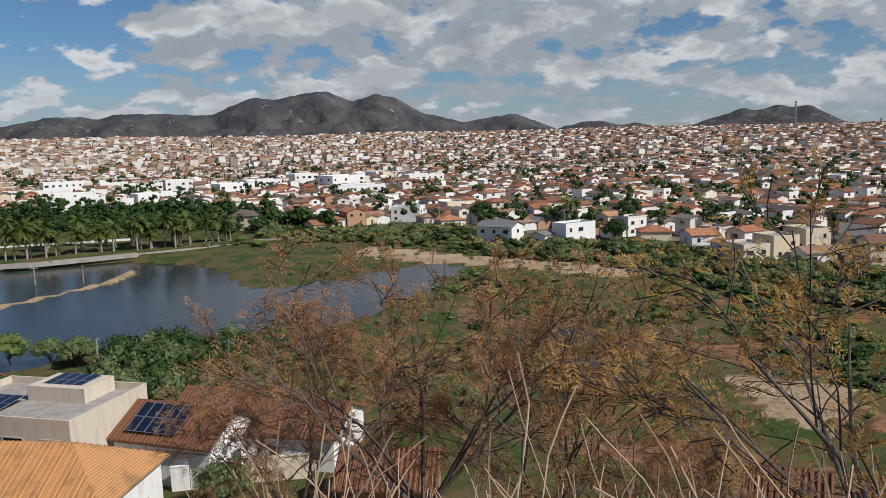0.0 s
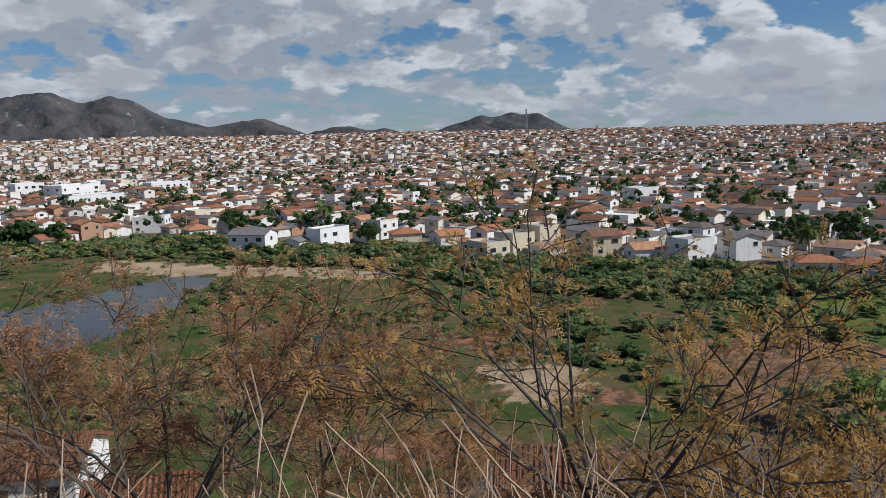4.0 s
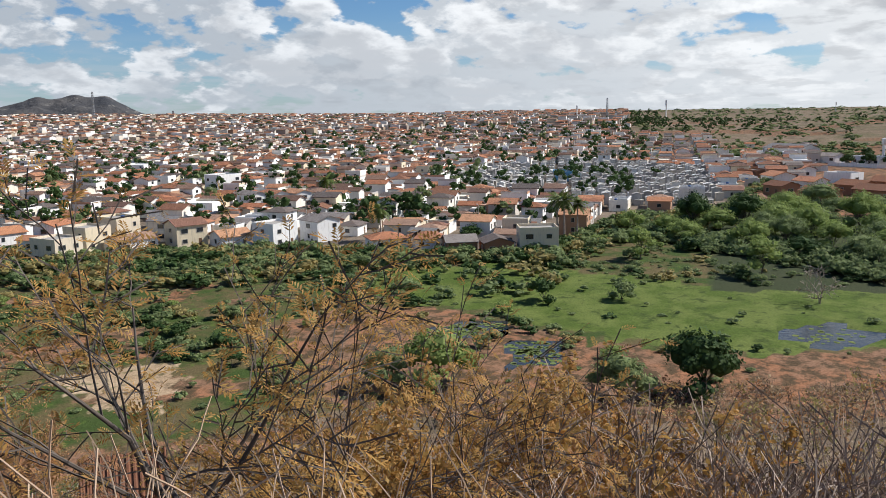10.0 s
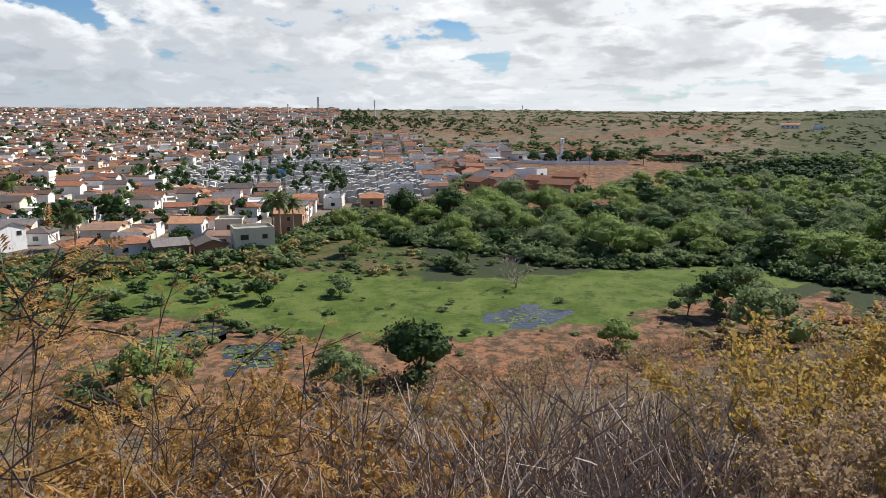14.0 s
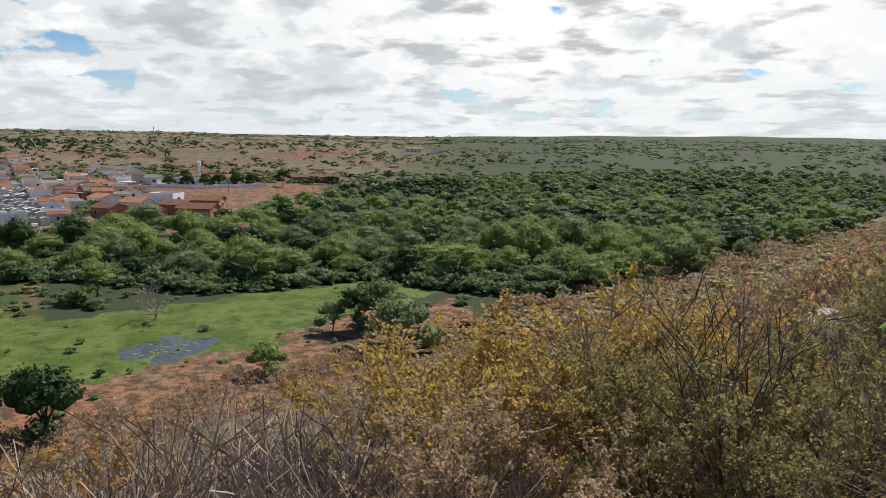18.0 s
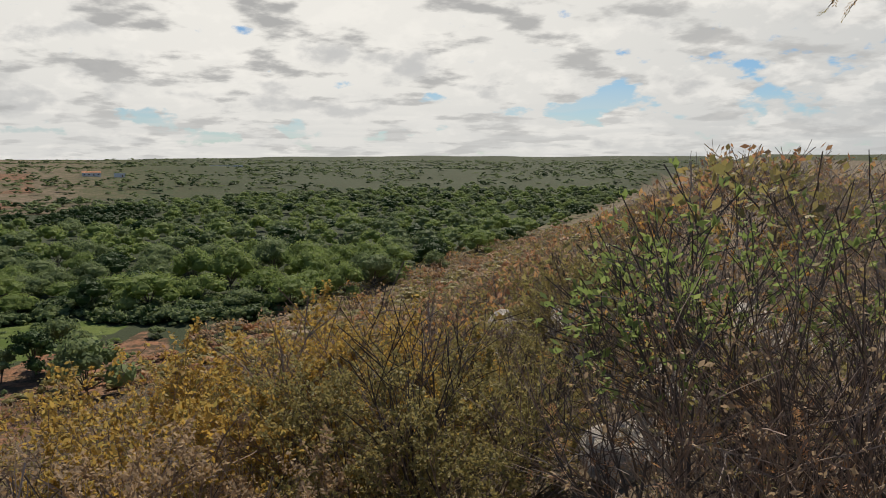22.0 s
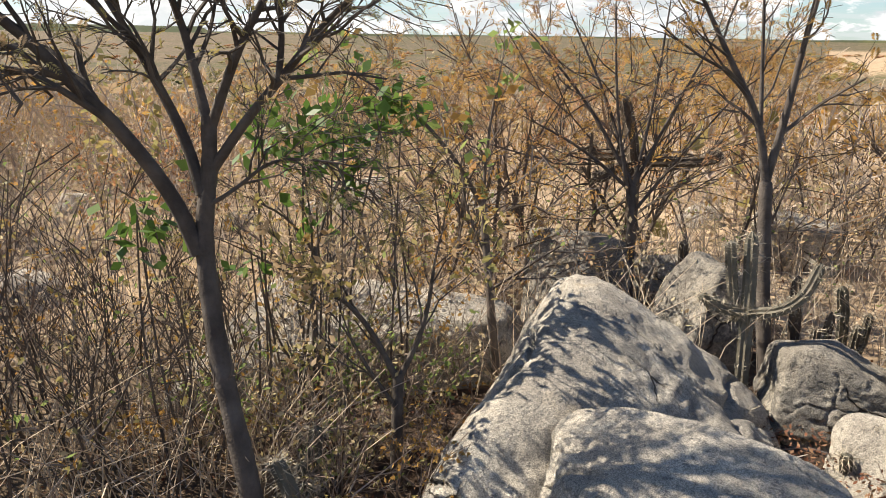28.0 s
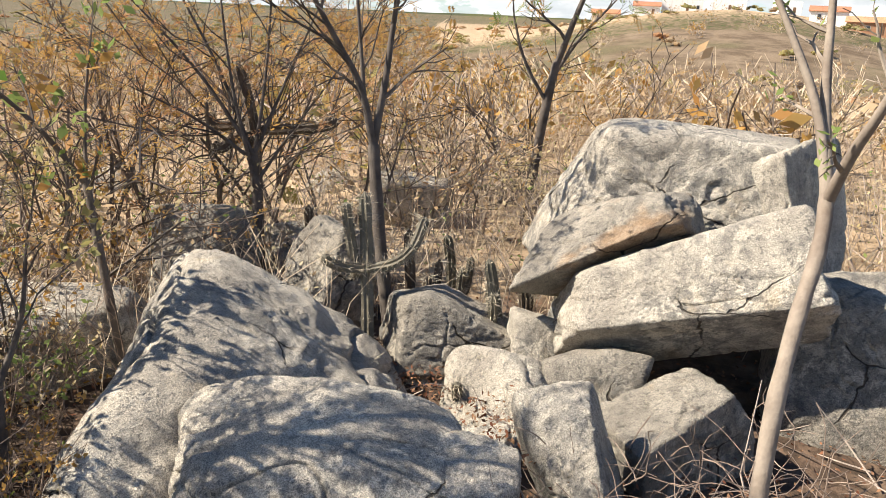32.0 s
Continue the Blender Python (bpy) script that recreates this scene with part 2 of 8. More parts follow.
ALGAE = [(88, 111), (80, 86), (83, 69), (84, 57), (83, 45), (93, 31), (103, 17), (119, 11), (137, -8), (152, 2), (144, 17), (119, 47), (117, 69), (116, 93), (99, 105)]
REDSOIL = [(76, 90), (80, 76), (80, 62), (82, 45), (92, 30), (102, 16), (119, 9), (134, -10), (110, -14), (92, -2), (78, 10), (64, 28), (52, 44), (46, 60), (58, 84)]
BARE = [(28, 80), (31, 88), (41, 89), (44, 81), (34, 71), (29, 75)]
SANDBANK = [(-26, 192), (-2, 178), (18, 167), (32, 153), (41, 158), (23, 177), (2, 190), (-22, 208)]
BANK = [(-66, 74), (-44, 76), (-26, 77), (-22, 86), (-40, 90), (-66, 92)]
CEMETERY = [(214, 210), (194, 150), (196, 116), (222, 94), (330, 148), (352, 228), (290, 250)]
FARMYARD = [(205, 60), (225, 92), (335, 150), (480, 160), (520, 60), (420, 40), (330, 30), (250, 30)]


def ground_z(x, y):
    x, y = np.asarray(x, float), np.asarray(y, float)
    r = np.hypot(x, y)
    az = np.degrees(np.arctan2(-x, y))
    u = slope_u(x, y)
    # the hill that the camera stands on
    drop = np.where(u < 0, 0, np.clip(u, 0, 1))
    prof = np.interp(drop, [0, 0.04, 0.08, 0.14, 0.3, 0.5, 0.75, 0.9, 1.0], [0, 0.065, 0.135, 0.22, 0.44, 0.68, 0.90, 0.978, 1.0])
    back = 26.3 - 0.85 * smooth((r - 0.7) / 2.4) - 9.0 * smooth((r - 9) / 95.0) * smooth((-u + 0.25) / 0.5) - 3.0 * smooth((r - 100) / 300)
    ridge = 0.6 * np.exp(-(((az + 139) / 9.0) ** 2) - ((r - 34) / 14.0) ** 2) + 2.3 * np.exp(-(((az + 142) / 16.0) ** 2)) * smooth((r - 14) / 30) * smooth((150 - r) / 110)
    sandhill = 19.0 * np.exp(-(((az - 128) / 15.0) ** 2)) * smooth((r - 70) / 230) * smooth((900 - r) / 400)
    hill = (back + ridge + sandhill) * (1 - prof)
    hill = hill + 0.35 * waves(x, y, 16) * smooth((r - 7) / 15) * (1 - np.clip(u, 0, 1))
    # the plain and what rises from it
    plain_z = 0.25 * waves(x, y, 45) * smooth((r - 60) / 60) + 1.5 * smooth((r - 170) / 60) * smooth((az + 95) / 20) * (az < 40)
    town_hill = 12.0 * np.exp(-(((az + 56) / 17.0) ** 2)) * smooth((r - 330) / 800)
    rolling = (9.0 + 6.0 * waves(x, y, 420)) * smooth((r - 420) / 500) * smooth((-az - 66) / 16)
    far = smooth((r - 650) / 2300)
    far_z = far * (np.interp(az, [-64, -56, -45, -27, -10, 8, 25], [17, 13, 15, 35, 47, 52, 63]) + 5 * waves(x, y, 900))
    low = plain_z + town_hill + rolling * (1 - far) + far_z
    z = np.where(u > 0, np.maximum(hill, 0) + low * smooth((u - 0.85) / 0.3), hill)
    # on the far side the plateau climbs again to the skyline
    z = np.where(u <= 0, hill * (1 - smooth((r - 400) / 900)) + smooth((r - 400) / 900) * (15 + 14 * smooth((r - 900) / 2300) + 4 * waves(x, y, 700) * smooth((r - 900) / 900)), z)
    z = z + 24.0 * smooth((-az - 90) / 22) * (az > -170) * smooth((r - 2400) / 1900) * (1 + 0.25 * waves(x, y, 1500))
    side = smooth((-u) / 2.0)
    z = np.where((u > -2.0) & (u <= 0) & (r > 500), z * side + (1 - side) * (low), z)
    return z


def wet(x, y):
    """Where water stands."""
    r = inside(LAKE, x, y) & ~inside(CAUSEWAY, x, y)
    for p in (POND_A, POND_B, POND_C, POND_D):
        r |= inside(p, x, y)
    return r


def place_z(x, y):
    return float(ground_z(np.array([x]), np.array([y]))[0])

# ---- ground ----
def zones(x, y):
    """Which soil or growth covers the ground: algae, red soil, sand, town, wood, dry scrub."""
    jx = x + 2.2 * waves(x, y, 9) + 0.8 * waves(y, x, 3)
    jy = y + 2.2 * waves(y + 40, x, 9) + 0.8 * waves(x + 9, y, 3)
    r = np.hypot(x, y)
    az = np.degrees(np.arctan2(-x, y))
    u = slope_u(x, y)
    algae = inside(ALGAE, jx, jy) * 1.0
    red = inside(REDSOIL, jx, jy) * 1.0
    red = np.maximum(red, inside(FARMYARD, jx, jy) * 0.9)
    red = np.maximum(red, inside(BANK, jx, jy) * 0.9)
    red = np.maximum(red, 0.8 * smooth((waves(x, y, 24) - 0.15) / 0.3) * (r < 150) * (az < 0) * (az > -70) * (u > 0.9))
    red = np.maximum(red, 0.9 * smooth((waves(x, y, 160) - 0.0) / 0.3) * (r > 420) * (az < -52) * (az > -88) * smooth((1500 - r) / 600))
    sand = np.maximum(inside(BARE, jx, jy) * 0.62, inside(SANDBANK, jx, jy) * 0.85)
    sand = np.maximum(sand, inside(CAUSEWAY, x, y) * 0.7)
    sand = np.maximum(sand, 0.7 * smooth((r - 170) / 120) * ((az > 108) & (az < 148)) * (u < 0) * smooth((1500 - r) / 500))
    sand = np.maximum(sand, 0.62 * (u < 0.05) * ((az < -158) | (az > 112)) * smooth((r - 5) / 4) * smooth((120 - r) / 60))
    town = 1.0 * (r > town_edge(az) - 4) * (az > -72) * (az < 45) * (r < 2700)
    wood = 1.0 * (az < -66) * (az > -132) * (r > 118) * (r < 560) * (u > 1.0) * (1 - inside(FARMYARD, jx, jy))
    wood = np.maximum(wood, (0.35 + 0.5 * smooth((-az - 88) / 14)) * (az < -60) * (u > 0.9) * (r > 520))
    wood = np.maximum(wood, 0.75 * (u < 0.1) * smooth((r - 110) / 90) * ((az > -170) & (az < 0) | (az > 146)))
    dry = np.where(u < 1.0, 1.0, 0.0) * (r < 2500) * np.where(r > 200, 0.55, 1.0) + (0.62 - 0.52 * smooth((-az - 86) / 14)) * (az < -58) * (r > 430) + 0.25 * (r > 2600) * (az > -60)
    return np.clip(np.stack([algae, red, sand, town, wood, np.clip(dry, 0, 1)], -1), 0, 1)


def town_edge(az):
    return np.interp(az, [-72, -69, -66, -59, -56, -52, -47, -41, -35, -25, -21, -16, -11, -6, 0, 4, 8, 13, 16, 22, 29, 40],
                     [330, 300, 215, 205, 172, 156, 158, 164, 172, 178, 176, 196, 202, 204, 236, 246, 243, 262, 305, 345, 365, 380])


def ground_material():
    m, n = material("ground")
    a = n.add("ShaderNodeSeparateColor", {0: n.add("ShaderNodeVertexColor", layer_name="zone_a").outputs[0]}).outputs
    b = n.add("ShaderNodeSeparateColor", {0: n.add("ShaderNodeVertexColor", layer_name="zone_b").outputs[0]}).outputs
    p = n.add("ShaderNodeTexCoord").outputs["Object"]
    grain = n.noise(p, 3.5, 6.0, 0.7)
    patch = n.noise(p, 0.16, 5.0, 0.6)
    patch2 = n.noise(p, 0.035, 4.0, 0.6)
    edge = n.math("MULTIPLY", n.math("SUBTRACT", n.noise(p, 0.8, 5.0, 0.65), 0.5), 1.3)

    def w_(s):
        return n.ramp(n.math("ADD", s, edge), 0.35, 0.65)

    c = n.mix(n.ramp(patch, 0.40, 0.60), (0.055, 0.085, 0.022), (0.135, 0.105, 0.05))
    c = n.mix(n.ramp(n.noise(p, 0.5, 5.0, 0.6), 0.55, 0.7), c, (0.10, 0.15, 0.03))
    c = n.mix(n.math("MULTIPLY", b[1], 0.95), c, (0.05, 0.062, 0.03))
    c = n.mix(w_(b[0]), c, n.mix(n.ramp(patch, 0.35, 0.65), (0.13, 0.105, 0.08), (0.23, 0.18, 0.135)))
    dry = n.mix(n.ramp(patch, 0.36, 0.62), (0.14, 0.10, 0.065), (0.25, 0.185, 0.125))
    dry = n.mix(n.ramp(patch2, 0.45, 0.65), dry, (0.15, 0.125, 0.07))
    c = n.mix(w_(b[2]), c, dry)
    # darker soil round the boulders: leaf litter, with the rocks' shade put into its colour
    away = n.add("ShaderNodeVectorMath", {0: p, 1: (-2.4, -4.2, 25.5)}, operation="DISTANCE").outputs["Value"]
    litter = n.ramp(n.math("ADD", away, n.math("MULTIPLY", n.noise(p, 1.3, 4.0), 2.0)), 5.0, 3.6)
    c = n.mix(litter, c, n.mix(n.ramp(n.noise(p, 6.0, 5.0), 0.4, 0.6), (0.075, 0.052, 0.038), (0.15, 0.10, 0.07)))
    c = n.mix(w_(a[1]), c, n.mix(n.ramp(n.noise(p, 0.45, 6.0, 0.7), 0.42, 0.58), n.mix(n.ramp(patch, 0.38, 0.6), (0.34, 0.16, 0.085), (0.27, 0.155, 0.095)), (0.10, 0.068, 0.038)))
    c = n.mix(w_(a[0]), c, n.mix(n.ramp(n.noise(p, 0.35, 6.0, 0.7), 0.5, 0.66), n.mix(n.ramp(patch, 0.4, 0.6), (0.085, 0.125, 0.024), (0.14, 0.175, 0.045)), (0.055, 0.08, 0.02)))
    c = n.mix(w_(a[2]), c, n.mix(n.ramp(patch, 0.4, 0.6), (0.50, 0.37, 0.24), (0.40, 0.285, 0.175)))
    c = n.mix(0.55, c, n.mix(n.ramp(grain, 0.25, 0.75), (0.25, 0.25, 0.25), (1.25, 1.25, 1.25)), "MULTIPLY")
    finish(n, c, 0.95, 0.0, grain, 0.6, 0.15, 0.1)
    return m


def build_ground():
    az = np.radians(np.concatenate([np.arange(-222, 44, 0.66), np.arange(44, 138, 4.0)]))
    rr = np.concatenate([[0.0], 0.8 * 1.0245 ** np.arange(0, 370)])
    rr = rr[rr < 4950]
    A, R = np.meshgrid(az, rr)
    x, y = -np.sin(A) * R, np.cos(A) * R
    z = ground_z(x, y)
    wetm = wet(x, y)
    z = np.where(wetm, -0.55, np.where((slope_u(x, y) > 0.98) & (R < 330), np.maximum(z, 0.03), z))
    k, n = len(az), len(rr)
    i = np.arange(n - 1)[:, None] * k
    j = np.arange(k)[None, :]
    j2 = (j + 1) % k
    f = np.stack([i + j, i + k + j, i + k + j2, i + j2], -1).reshape(-1, 4)
    f = f[:, ::-1]
    me = mesh_np("ground", np.stack([x, y, z], -1).reshape(-1, 3), f, [ground_material()], smooth=True)
    zz = zones(x.ravel(), y.ravel())
    for name, s in (("zone_a", zz[:, :3]), ("zone_b", zz[:, 3:])):
        at = me.color_attributes.new(name, "FLOAT_COLOR", "POINT")
        at.data.foreach_set("color", np.concatenate([s, np.ones((len(s), 1))], 1).astype(np.float32).ravel())
    tagged(new("ground", me), "uneven dry hillside, green marsh and dusty town soil", "ground", kind="structure")


build_ground()

m_water, wn = material("water")
wp = wn.add("ShaderNodeTexCoord").outputs["Object"]
finish(wn, wn.mix(wn.ramp(wn.noise(wp, 0.15, 4.0), 0.5, 0.75), (0.022, 0.025, 0.026), (0.04, 0.045, 0.036)), 0.16, 0.0, wn.noise(wp, 1.6, 4.0), 0.4, 0.08, 0.3)
for nm, poly, lab in (("water_lake", LAKE, "calm grey lake water beside a palm park"), ("water_pond_1", POND_A, "small pond in bright green marsh"),
                      ("water_pond_2", POND_B, "shallow pool among lily pads"), ("water_pond_3", POND_C, "shallow pool in red soil"), ("water_pond_4", POND_D, "small dark pool in the marsh")):
    xs, ys = [p[0] for p in poly], [p[1] for p in poly]
    me = mesh_np(nm, [(min(xs) - 3, min(ys) - 3, -0.12), (max(xs) + 3, min(ys) - 3, -0.12), (max(xs) + 3, max(ys) + 3, -0.12), (min(xs) - 3, max(ys) + 3, -0.12)], np.array([[0, 1, 2, 3]]), [m_water])
    tagged(new(nm, me), lab, "water", kind="structure")


# ---- mountains on the skyline ----
def mountain_material():
    m, n = material("mountain")
    p = n.add("ShaderNodeTexCoord").outputs["Object"]
    # greys leaned to blue, which puts the haze of distance into the base colour
    c = n.mix(n.ramp(n.noise(p, 0.006, 6.0, 0.6), 0.35, 0.65), (0.052, 0.054, 0.060), (0.095, 0.09, 0.088))
    c = n.mix(n.ramp(n.noise(p, 0.02, 5.0, 0.7), 0.605, 0.68, 0.0, 0.7), c, (0.30, 0.28, 0.25))
    finish(n, c, 0.95, 0.0, n.noise(p, 0.03, 5.0), 1.0, 12.0, 0.1)
    return m


M_MOUNT = mountain_material()


def mountain(name, label, dist, skyline, depth=420.0, seed=0):
    """A far range: its skyline as (bearing, angle above the horizon) from one end to the other."""
    az, el = np.array(skyline, float).T
    A, R = np.meshgrid(np.arange(az[0], az[-1], 0.07), np.linspace(dist - 2.4 * depth, min(dist + 2.0 * depth, 4900), 64))
    x, y = -np.sin(np.radians(A)) * R, np.cos(np.radians(A)) * R
    B = A + 0.25 * waves(x, y, 260) * smooth((dist - R) / depth) * 3
    prof = sum(np.interp(B + q, az, el) for q in (-0.28, -0.14, 0.0, 0.14, 0.28)) / 5
    zz = EYE_Z + np.tan(np.radians(prof)) * dist + 3.5 * waves(x, y, 70)
    spur = 1 + 0.35 * waves(x + seed, y, 300) + 0.15 * waves(x, y - seed, 130)
    body = np.exp(-np.abs((R - dist) / (depth * np.clip(spur, 0.4, 1.6))) ** 1.5)
    z = 4 + (zz - 4) * body + 7 * waves(x, y, 110) * body * (1 - body) * 4
    n, k = A.shape
    i = np.arange(n - 1)[:, None] * k + np.arange(k - 1)[None, :]
    f = np.stack([i, i + 1, i + k + 1, i + k], -1).reshape(-1, 4)
    tagged(new(name, mesh_np(name, np.stack([x, y, z], -1).reshape(-1, 3), f[:, ::-1], [M_MOUNT], smooth=True)), label, "mountain")


mountain("mountain_range", "dark brown rocky mountain range beyond the town", 4150,
         [(-8.6, 0.0), (-7.3, 0.72), (-5.7, 1.34), (-4.5, 1.82), (-2.9, 1.63), (-0.8, 1.3), (0.8, 1.75), (2.2, 2.08), (4.1, 3.25), (5.5, 3.52), (7.1, 3.0), (9.05, 3.8), (11.0, 3.56), (12.5, 3.25), (14.1, 3.43), (15.2, 3.0), (16.9, 2.27),
          (19.9, 2.4), (23.0, 2.46), (24.1, 2.12), (25.3, 2.3), (27, 2.3), (31, 1.5), (36, 0.4)], 430, 3)
mountain("low_hill", "small dark wooded hill on the skyline", 3700, [(-17.5, 0.1), (-15.7, 0.42), (-14.3, 0.6), (-12.95, 0.88), (-11.8, 0.72), (-10.8, 1.08), (-9.4, 1.09), (-7.5, 0.6), (-6.6, 0.0)], 300, 90)
mountain("twin_peak_hill", "dark hill with two rounded peaks and a mast", 3600, [(-28.0, 0.0), (-26.8, 0.2), (-25.6, 0.76), (-24.0, 1.69), (-23.2, 1.5), (-22.4, 1.73), (-20.8, 1.42), (-20.0, 1.6), (-18.9, 1.23), (-16.5, 0.55), (-15.0, 0.0)], 300, 40)

# ---- vegetation kit ----
ICO_V = np.array([(0, 0, -1)] + [(math.cos(a) * 0.894, math.sin(a) * 0.894, -0.447) for a in np.arange(5) * 1.2566] + [(math.cos(a + 0.628) * 0.894, math.sin(a + 0.628) * 0.894, 0.447) for a in np.arange(5) * 1.2566] + [(0, 0, 1)])
ICO_F = np.array([(0, 1 + (i + 1) % 5, 1 + i) for i in range(5)] + [(1 + i, 1 + (i + 1) % 5, 6 + i) for i in range(5)] + [(1 + (i + 1) % 5, 6 + (i + 1) % 5, 6 + i) for i in range(5)] + [(6 + i, 6 + (i + 1) % 5, 11) for i in range(5)])


def ico(level):
    v, f = ICO_V.copy(), ICO_F.copy()
    for _ in range(level):
        made, nv, nf = {}, list(map(tuple, v)), []

        def mid(a, b):
            k = (min(a, b), max(a, b))
            if k not in made:
                p = np.array(nv[a]) + np.array(nv[b])
                nv.append(tuple(p / np.linalg.norm(p)))
                made[k] = len(nv) - 1
            return made[k]
        for a, b, c in f:
            d, e, g = mid(a, b), mid(b, c), mid(c, a)
            nf += [(a, d, g), (d, b, e), (g, e, c), (d, e, g)]
        v, f = np.array(nv), np.array(nf)
    return v, f


def leaf_cards(rng, at, normal, size, aspect=1.6, jitter=0.6):
    """Small leaf blades, turned at random about their outward way."""
    n = len(at)
    nrm = normal + rng.normal(size=(n, 3)) * jitter
    nrm /= np.linalg.norm(nrm, axis=1)[:, None] + 1e-9
    t = np.cross(nrm, rng.normal(size=(n, 3)))
    t /= np.linalg.norm(t, axis=1)[:, None] + 1e-9
    b = np.cross(nrm, t)
    s = (size * rng.uniform(0.6, 1.35, n))[:, None]
    v = np.stack([at - t * s * aspect * 0.5, at + b * s * 0.5, at + t * s * aspect * 0.5, at - b * s * 0.5], 1).reshape(-1, 3)
    return v, np.arange(n * 4).reshape(-1, 4)


def crown_tree(seed, height, spread, lobes, leaves, leaf, flat=0.7, stem=0.16, core=1):
    """Trunk and limbs (material 0) and a lobed crown of many leaves (material 1); returns the two arrays."""
    rng = np.random.default_rng(seed)
    wood, crown = Acc(), Acc()
    base_h = height * stem
    cv, cf = ico(core)
    tops = []
    for i in range(lobes):
        a = i * 2.4 + rng.uniform(-0.4, 0.4)
        q = spread * (0.72 * math.sqrt((i + 0.3) / lobes)) * rng.uniform(0.8, 1.1)
        rad = spread * rng.uniform(0.30, 0.48) * (1.15 if i == 0 else 0.95)
        top, low = height - rad * flat, max(height * stem, rad * flat * 0.6)
        zc = top - (q / spread / 0.72) ** 1.6 * (top - low) * rng.uniform(0.55, 1.05)
        tops.append((math.cos(a) * q, math.sin(a) * q, zc, rad))
    bend = rng.uniform(-0.3, 0.3, 2)
    tube(wood, [(0, 0, -0.3), (bend[0] * 0.3, bend[1] * 0.3, base_h * 0.5), (bend[0], bend[1], base_h)], [0.045 * height * 0.6, 0.035 * height * 0.6, 0.028 * height * 0.6], 6)
    for x, y, z, rad in tops:
        mid_ = (bend[0] * 0.5 + x * 0.4, bend[1] * 0.5 + y * 0.4, base_h + (z - base_h) * 0.5)
        tube(wood, [(bend[0], bend[1], base_h * 0.92), mid_, (x, y, z + rad * 0.2)], [0.014 * height, 0.009 * height, 0.004 * height], 4)
        sc = np.array([rad, rad, rad * flat])
        bump = 1 + 0.22 * np.sin(cv @ rng.normal(size=3) * 3.1 + rng.uniform(0, 6)) * 0.7
        crown.add(cv * bump[:, None] * sc * 0.74 + (x, y, z), cf, 0)
        n = int(leaves / lobes)
        d = rng.normal(size=(n, 3))
        d[:, 2] = np.where(d[:, 2] < -0.35, -d[:, 2], d[:, 2])
        d /= np.linalg.norm(d, axis=1)[:, None]
        lump = 1 + 0.16 * np.sin(d @ rng.normal(size=3) * 4.0) + 0.13 * np.sin(d @ rng.normal(size=3) * 7.0)
        at = d * sc * (rng.uniform(0.78, 1.08, n) * lump)[:, None] + (x, y, z)
        v, f = leaf_cards(rng, at, d, leaf, 1.4, 0.38)
        crown.add(v, f, 0)
    return wood.arrays(), crown.arrays()


def grow(rng, p, d, length, rad, level, lines, tips, bend=0.25, up=0.1, kids=(3, 5), angle=(22, 48), shrink=0.62, segs=5, first=0.3):
    """Branching twigs as lines with radii; tips are the places and ways where leaves sit."""
    p, d = np.array(p, float), np.array(d, float)
    d /= np.linalg.norm(d)
    pts, ways = [p.copy()], [d.copy()]
    for _ in range(segs):
        d = d + rng.normal(size=3) * bend * 0.45 + np.array([0, 0, up]) * 0.4
        d /= np.linalg.norm(d)
        p = p + d * length / segs
        pts.append(p.copy())
        ways.append(d.copy())
    end = 0.35 if level else 0.25
    lines.append((np.array(pts), np.linspace(rad, rad * end, segs + 1), level))
    if level == 0:
        for i in range(1, segs + 1):
            tips.append((pts[i], ways[i]))
        return
    tips.append((pts[-1], ways[-1]))
    n = int(rng.integers(kids[0], kids[1] + 1))
    for i in range(n):
        f = first + (1 - first) * (i + rng.uniform(0.2, 0.9)) / n
        k = min(segs - 1, int(f * segs))
        q = pts[k] + (pts[k + 1] - pts[k]) * (f * segs - k)
        w0 = ways[k]
        side = np.cross(w0, rng.normal(size=3))
        side /= np.linalg.norm(side) + 1e-9
        a = radians(rng.uniform(*angle))
        grow(rng, q, w0 * math.cos(a) + side * math.sin(a), length * shrink * rng.uniform(0.7, 1.15) * (1.15 - 0.4 * f), rad * (1 - 0.6 * f) * 0.62, level - 1, lines, tips, bend, up, kids, angle, shrink, max(3, segs - 1), 0.2)


def feather(rng, at, way, size, pairs):
    """A feathery compound leaf: narrow leaflets in pairs along a drooping stalk."""
    way = way + rng.normal(size=3) * 0.7 + np.array([0, 0, -0.15])
    way /= np.linalg.norm(way) + 1e-9
    side = np.cross(way, rng.normal(size=3) * 0.35 + np.array([0, 0, 1]))
    side /= np.linalg.norm(side) + 1e-9
    up = np.cross(side, way)
    vs = []
    for i in range(pairs):
        f = (i + 0.6) / pairs
        c = at + way * size * f - np.array([0, 0, 0.25]) * size * f * f
        ln = size * 0.42 * (1 - 0.45 * abs(f - 0.4) * 2)
        for s in (1, -1):
            t = side * s * 0.86 + way * 0.5 - up * rng.uniform(0.0, 0.35)
            b = way * size * 0.055
            vs.append(np.array([c - b, c + t * ln * 0.5 - b * 1.2, c + t * ln, c + t * ln * 0.5 + b * 1.2]))
    v = np.concatenate(vs)
    return v, np.arange(len(v)).reshape(-1, 4)


